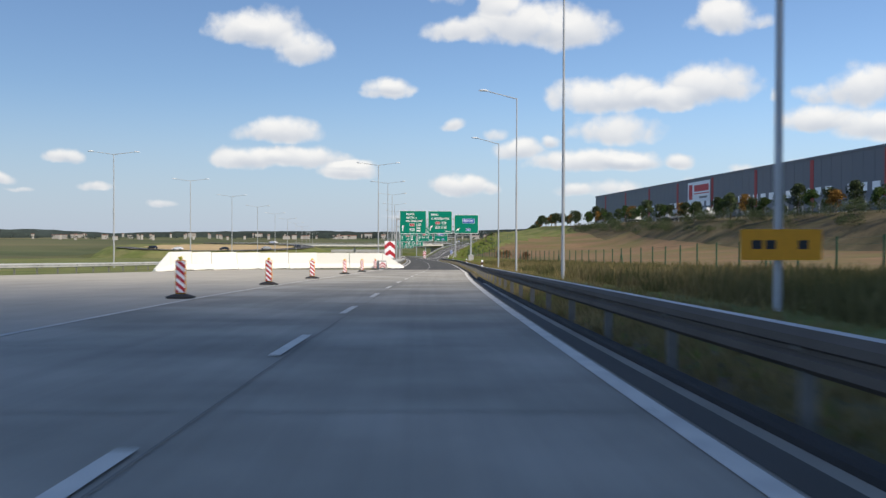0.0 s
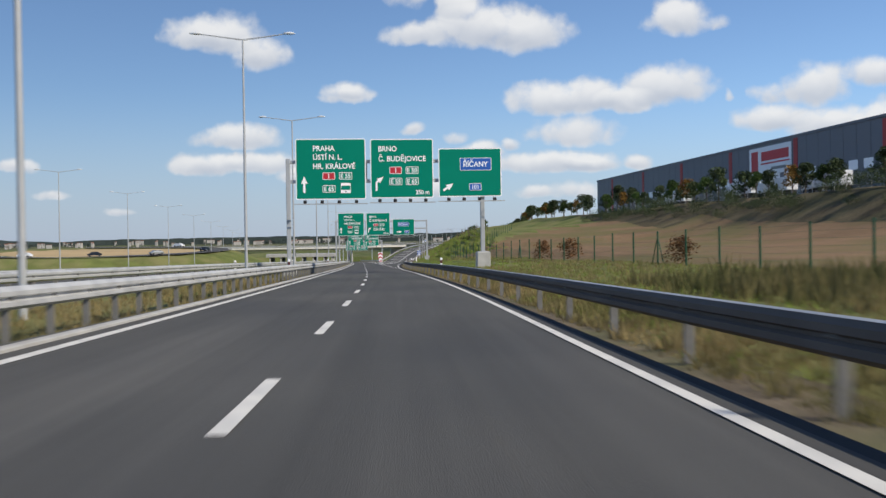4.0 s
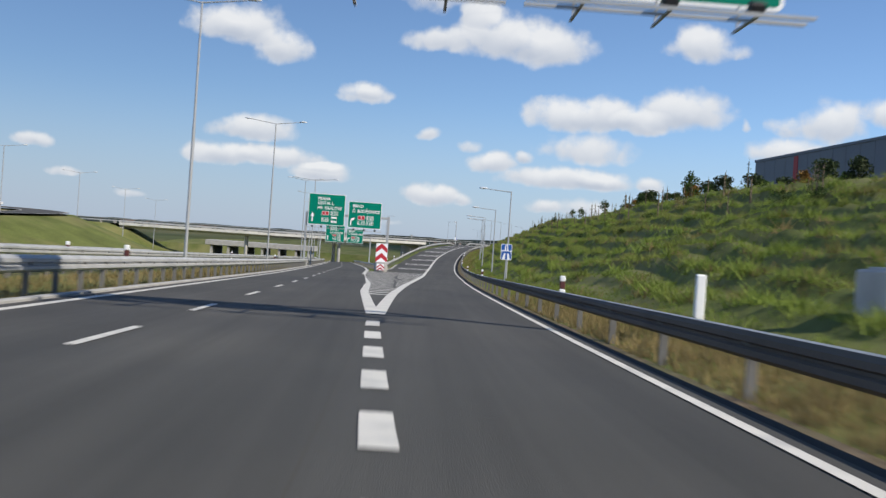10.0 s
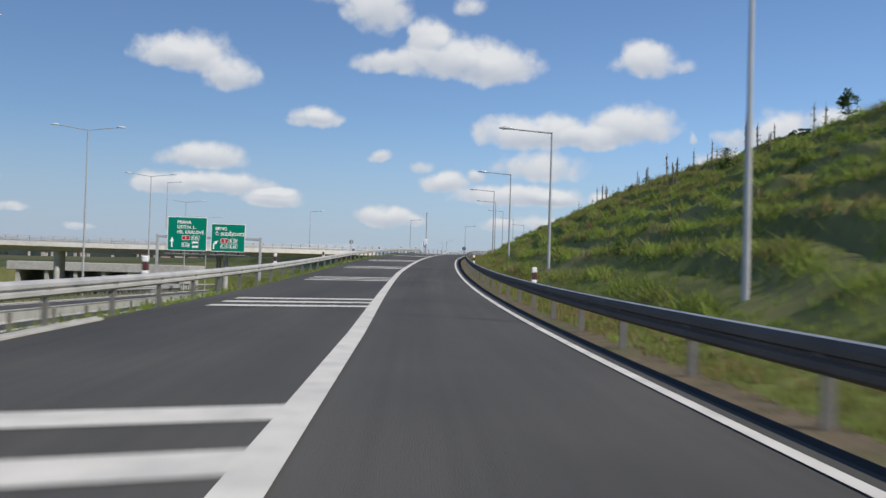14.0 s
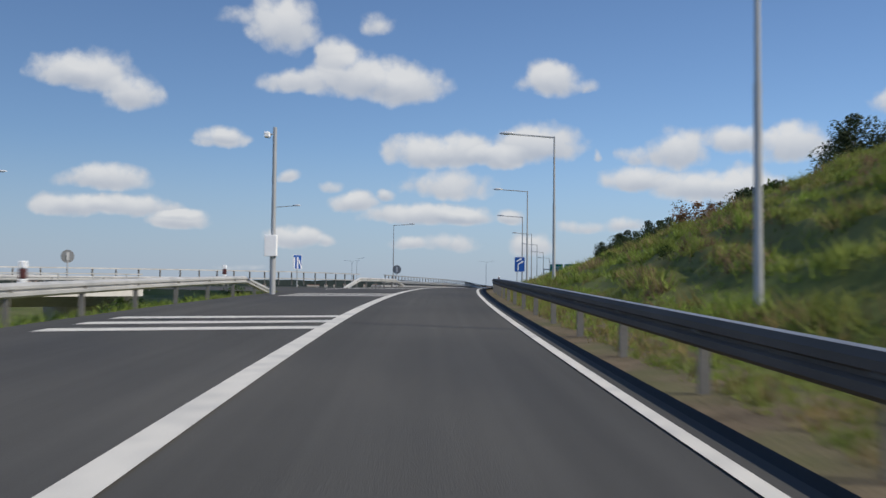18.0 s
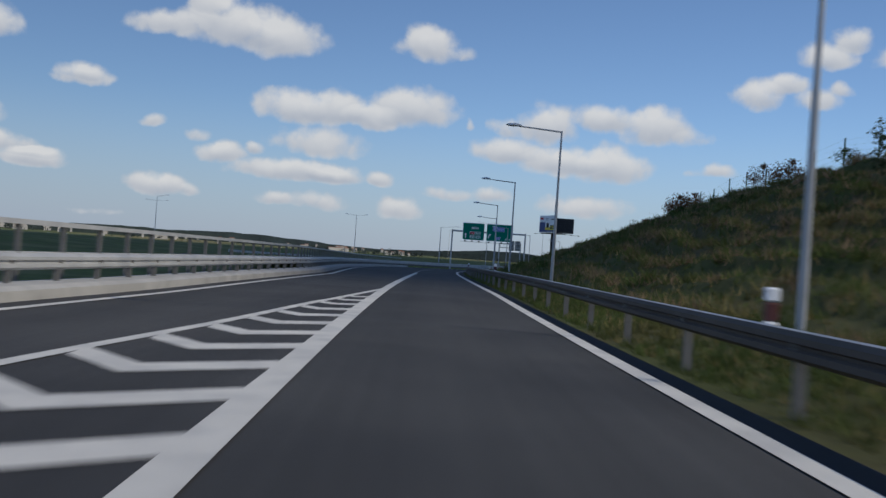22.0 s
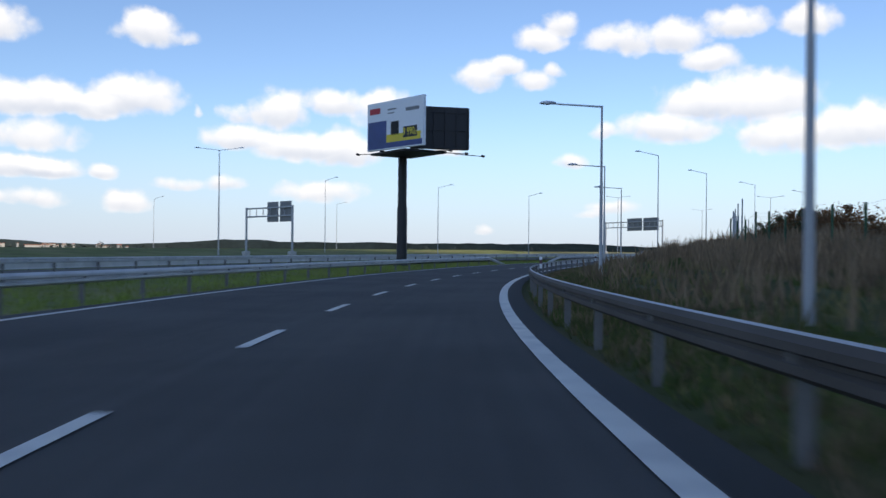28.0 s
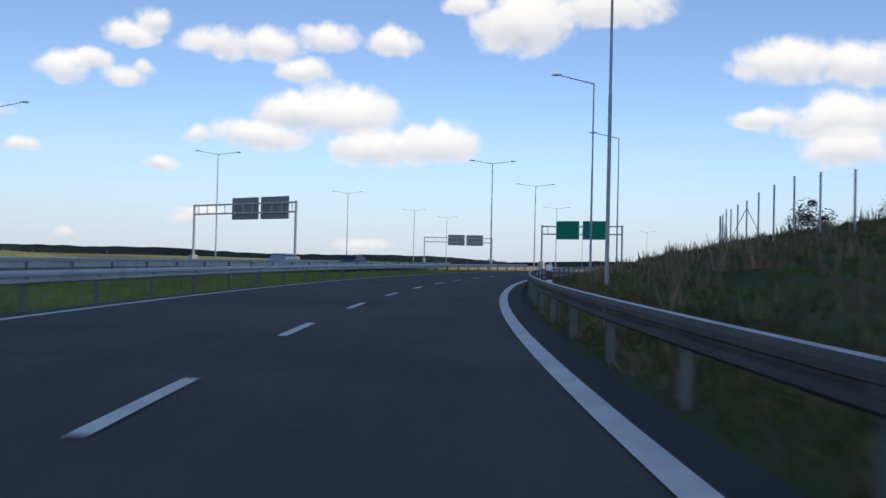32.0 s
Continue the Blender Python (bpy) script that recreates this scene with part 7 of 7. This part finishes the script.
us, ue = strip(9000, 600, 775, 7.5, 17.5, 45, edge_right)
tufts("slope_weed", us, ue, 0.12 + 0.16 * rr.random(len(us)), SCRUB, "rust brown weeds over the upper slope", 46, 6, 0.4)
for n, s0, s1, per, mat, label in ((4100, 285, 660, 11, BLADE, "thick clumps of long grass hanging over the steps of the slope"), (1300, 650, 775, 10, SHADEBLADE, "clumps of long grass, darkened for shade, above the bend"), (900, 480, 740, 9, SCRUB, "rust brown weeds in patches on the slope"),
                                   (1100, 285, 775, 8, DRYBLADE, "straw coloured tussocks on the slope")):
    cs, ce = lip_clumps(n, s0, s1, rr)
    s, e = np.repeat(cs, per) + 0.5 * rr.normal(size=n * per), np.repeat(ce, per) + 0.16 * rr.normal(size=n * per)
    ok = (e > edge_right(s) + 3.0) & ((s > 300) | (e < fence_line(s)))
    tufts("slope_grass", s[ok], e[ok], np.repeat(0.17 + 0.2 * rr.random(n), per)[ok], mat, label, 42 + per, 6, 0.6)
s, e = strip(30000, 780, 1090, 3.4, 19.0, 29, edge_right)
keep = ((s < 930) & (e > edge_right(s) + 7.0)) | (rr.random(len(s)) < 0.12)
s, e = s[keep], e[keep]
vs, ve = strip(9000, 780, 1090, 0.95, 3.6, 30, edge_right)
tufts("verge_weed", vs, ve, 0.12 + 0.12 * rr.random(len(vs)), SCRUB, "dark brown dead stalks under the rail", 44, 8)
tufts("bank_weed", s, e, 0.3 + 0.45 * rr.random(len(s)), SCRUB, "tall brown dry scrub on the bank behind the posts", 43, 7, 0.25)
s = 412 + 180 * rr.random(6000)
tufts("verge_grass", s, ramp_left(s) - 0.35 - 3.0 * rr.random(6000), np.full(6000, 0.2), BLADE, "green grass below the sunlit rail", 36)
s = 820 + 270 * rr.random(16000)
tufts("verge_grass", s, ramp_left(s) - 0.4 - 10 * rr.random(16000), np.full(16000, 0.22), BLADE, "green grass strip between the carriageways", 37)
s = 118 + 300 * rr.random(14000)
p = MAIN.at(s, -1.0 - 4.2 * rr.random(14000))
q = RAMP.near(p[:, 0], p[:, 1])
tufts("verge_grass", q[:, 0], q[:, 1], np.full(14000, 0.22), DRYBLADE, "dry and green grass in the median", 38)


# ---- parked and stopped vehicles far off ----
def car(m, colour, label):
    c = empty("car", m, label, "car", "cars on the far carriageway")
    bm = bmesh.new()
    prof = [(-2.1, 0.35), (-2.15, 0.75), (-1.5, 0.92), (-0.8, 1.42), (0.9, 1.45), (1.75, 0.98), (2.1, 0.85), (2.15, 0.35)]
    a, b = [[bm.verts.new((x * (0.86 if z > 1.2 else 1), y, z)) for y, z in prof] for x in (-0.85, 0.85)]
    bm.faces.new(a), bm.faces.new(b[::-1])
    for i in range(len(prof)):
        bm.faces.new((a[i], b[i], b[(i + 1) % len(prof)], a[(i + 1) % len(prof)]))
    bmesh.ops.recalc_face_normals(bm, faces=bm.faces[:])
    part("body", bm, CARPAINT[colour], c)
    part("windows", box(bmesh.new(), -0.80, -1.0, 0.98, 0.80, 1.2, 1.32), GLASSDARK, c)
    me = from_bm(tube(bmesh.new(), (-0.1, 0, 0), (0.1, 0, 0), 0.31, 0.31, 12), "wheel", RUBBER)
    for y in (-1.35, 1.35):
        for x in (-0.8, 0.8):
            shared("wheel", me, c, pose(x, y, 0.31))


for (s, e, col) in ((-118, -1.8, "dark"), (-98, 1.8, "white"), (-72, -1.8, "dark"), (-48, 1.8, "silver"), (-12, -1.8, "dark"), (62, 1.8, "white")):
    x, y = LOOP_C[0] + (LOOP_R + e) * math.cos(radians(s)), LOOP_C[1] + (LOOP_R + e) * math.sin(radians(s))
    car(pose(x, y, float(loop_level(np.array([x]), np.array([y]))[0]) + 0.38, 0, 0, s), col, f"{col} car on the curving side road")
for (s, e, col) in ((1060, -25, "silver"), (1075, -24, "dark")):
    car(RAMP.place(s, e, 0.0), col, f"{col} car beyond the rails")


# ---- far distance ----
def skyline():
    rnd = np.random.default_rng(3)
    verts, faces = [], []
    for ring, (dist, hgt) in enumerate(((2500, 20), (3300, 30), (4300, 44))):
        az = np.radians(np.arange(-125, 80, 0.6))
        crest = hgt * (0.6 + 0.25 * np.sin(az * 9 + ring) + 0.2 * np.sin(az * 23 + 2 * ring) + 0.1 * rnd.random(len(az)) + 0.5 * np.exp(-((az + 0.36) / 0.07) ** 2))
        n0 = len(verts)
        for a, c in zip(az, crest):
            x, y = 60 - dist * math.sin(a), 500 + dist * math.cos(a)
            verts += [(x, y, -12), (x, y, c)]
        faces += [(n0 + 2 * i, n0 + 2 * i + 2, n0 + 2 * i + 3, n0 + 2 * i + 1) for i in range(len(az) - 1)]
    o = mesh_object("backdrop", verts, faces, FARWOOD)
    tagged(o, "low wooded hills along the horizon", "hills", kind="structure")
    h = empty("house", pose(0, 0, 0), "pale far house with a flat red or grey roof", "house", "houses of the far town")
    part("wall", box(bmesh.new(), -5, -4, -14, 5, 4, 3.4), HOUSEWALL, h)
    part("roof", box(bmesh.new(), -5.4, -4.4, 3.4, 5.4, 4.4, 4.8), ROOFTILE, h)
    rnd = np.random.default_rng(5)
    for k in range(90):
        a = radians(-14 + 46 * rnd.random())
        dist = 1500 + 900 * rnd.random()
        x, y = 60 - dist * math.sin(a), 500 + dist * math.cos(a)
        m = pose(x, y, 1 + 9 * (dist - 1500) / 900) @ Matrix.Diagonal((0.35 + 3 * rnd.random() ** 5, 0.6, 0.4 + 0.35 * rnd.random(), 1))
        o = h if k == 0 else copy_thing(h, Matrix.Identity(4))
        o.matrix_basis = m
    rnd = np.random.default_rng(8)
    v, f = [], []
    n = 3000
    a = np.radians(-110 + 180 * rnd.random(n))
    d = 1400 + 1500 * rnd.random(n) ** 1.3
    x, y = 60 - d * np.sin(a), 500 + d * np.cos(a)
    q = RAMP.near(x, y)
    keep = (np.abs(q[:, 1]) > 330)
    x, y = x[keep], y[keep]
    row = np.sin(x / 90) * np.cos(y / 130) > 0.25
    x, y = x[row], y[row]
    c = np.stack([x, y, 0.5 + 2.5 * rnd.random(len(x))], 1)
    vv, ff = leaf_cloud(len(x) * 14, c, 3 + 4 * rnd.random(len(x)), 1.5, rnd)
    o = new("far_trees", quick_mesh("far_trees", vv, ff, FARWOOD))
    tagged(o, "distant tree belts between the fields", "trees", kind="stuff")


skyline()


# ---- unseen clouds, added out of view to shade the junction and the start ----
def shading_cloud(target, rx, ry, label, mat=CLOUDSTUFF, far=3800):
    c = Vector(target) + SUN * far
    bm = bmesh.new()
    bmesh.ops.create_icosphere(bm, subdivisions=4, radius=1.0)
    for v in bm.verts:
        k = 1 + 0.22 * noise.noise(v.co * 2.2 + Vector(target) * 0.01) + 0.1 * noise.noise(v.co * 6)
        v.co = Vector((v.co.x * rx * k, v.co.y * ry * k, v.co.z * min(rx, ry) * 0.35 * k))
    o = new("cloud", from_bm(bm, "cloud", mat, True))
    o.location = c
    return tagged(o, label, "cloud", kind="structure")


shading_cloud((182, 852, 0), 192, 196, "unseen cloud shape added to shade the junction")
shading_cloud((192, 840, 0), 240, 270, "unseen thin shape added to dim the sun round the junction", VEIL, 3950)
shading_cloud((14, -24, 0), 74, 62, "unseen cloud shape added to shade the start of the road")
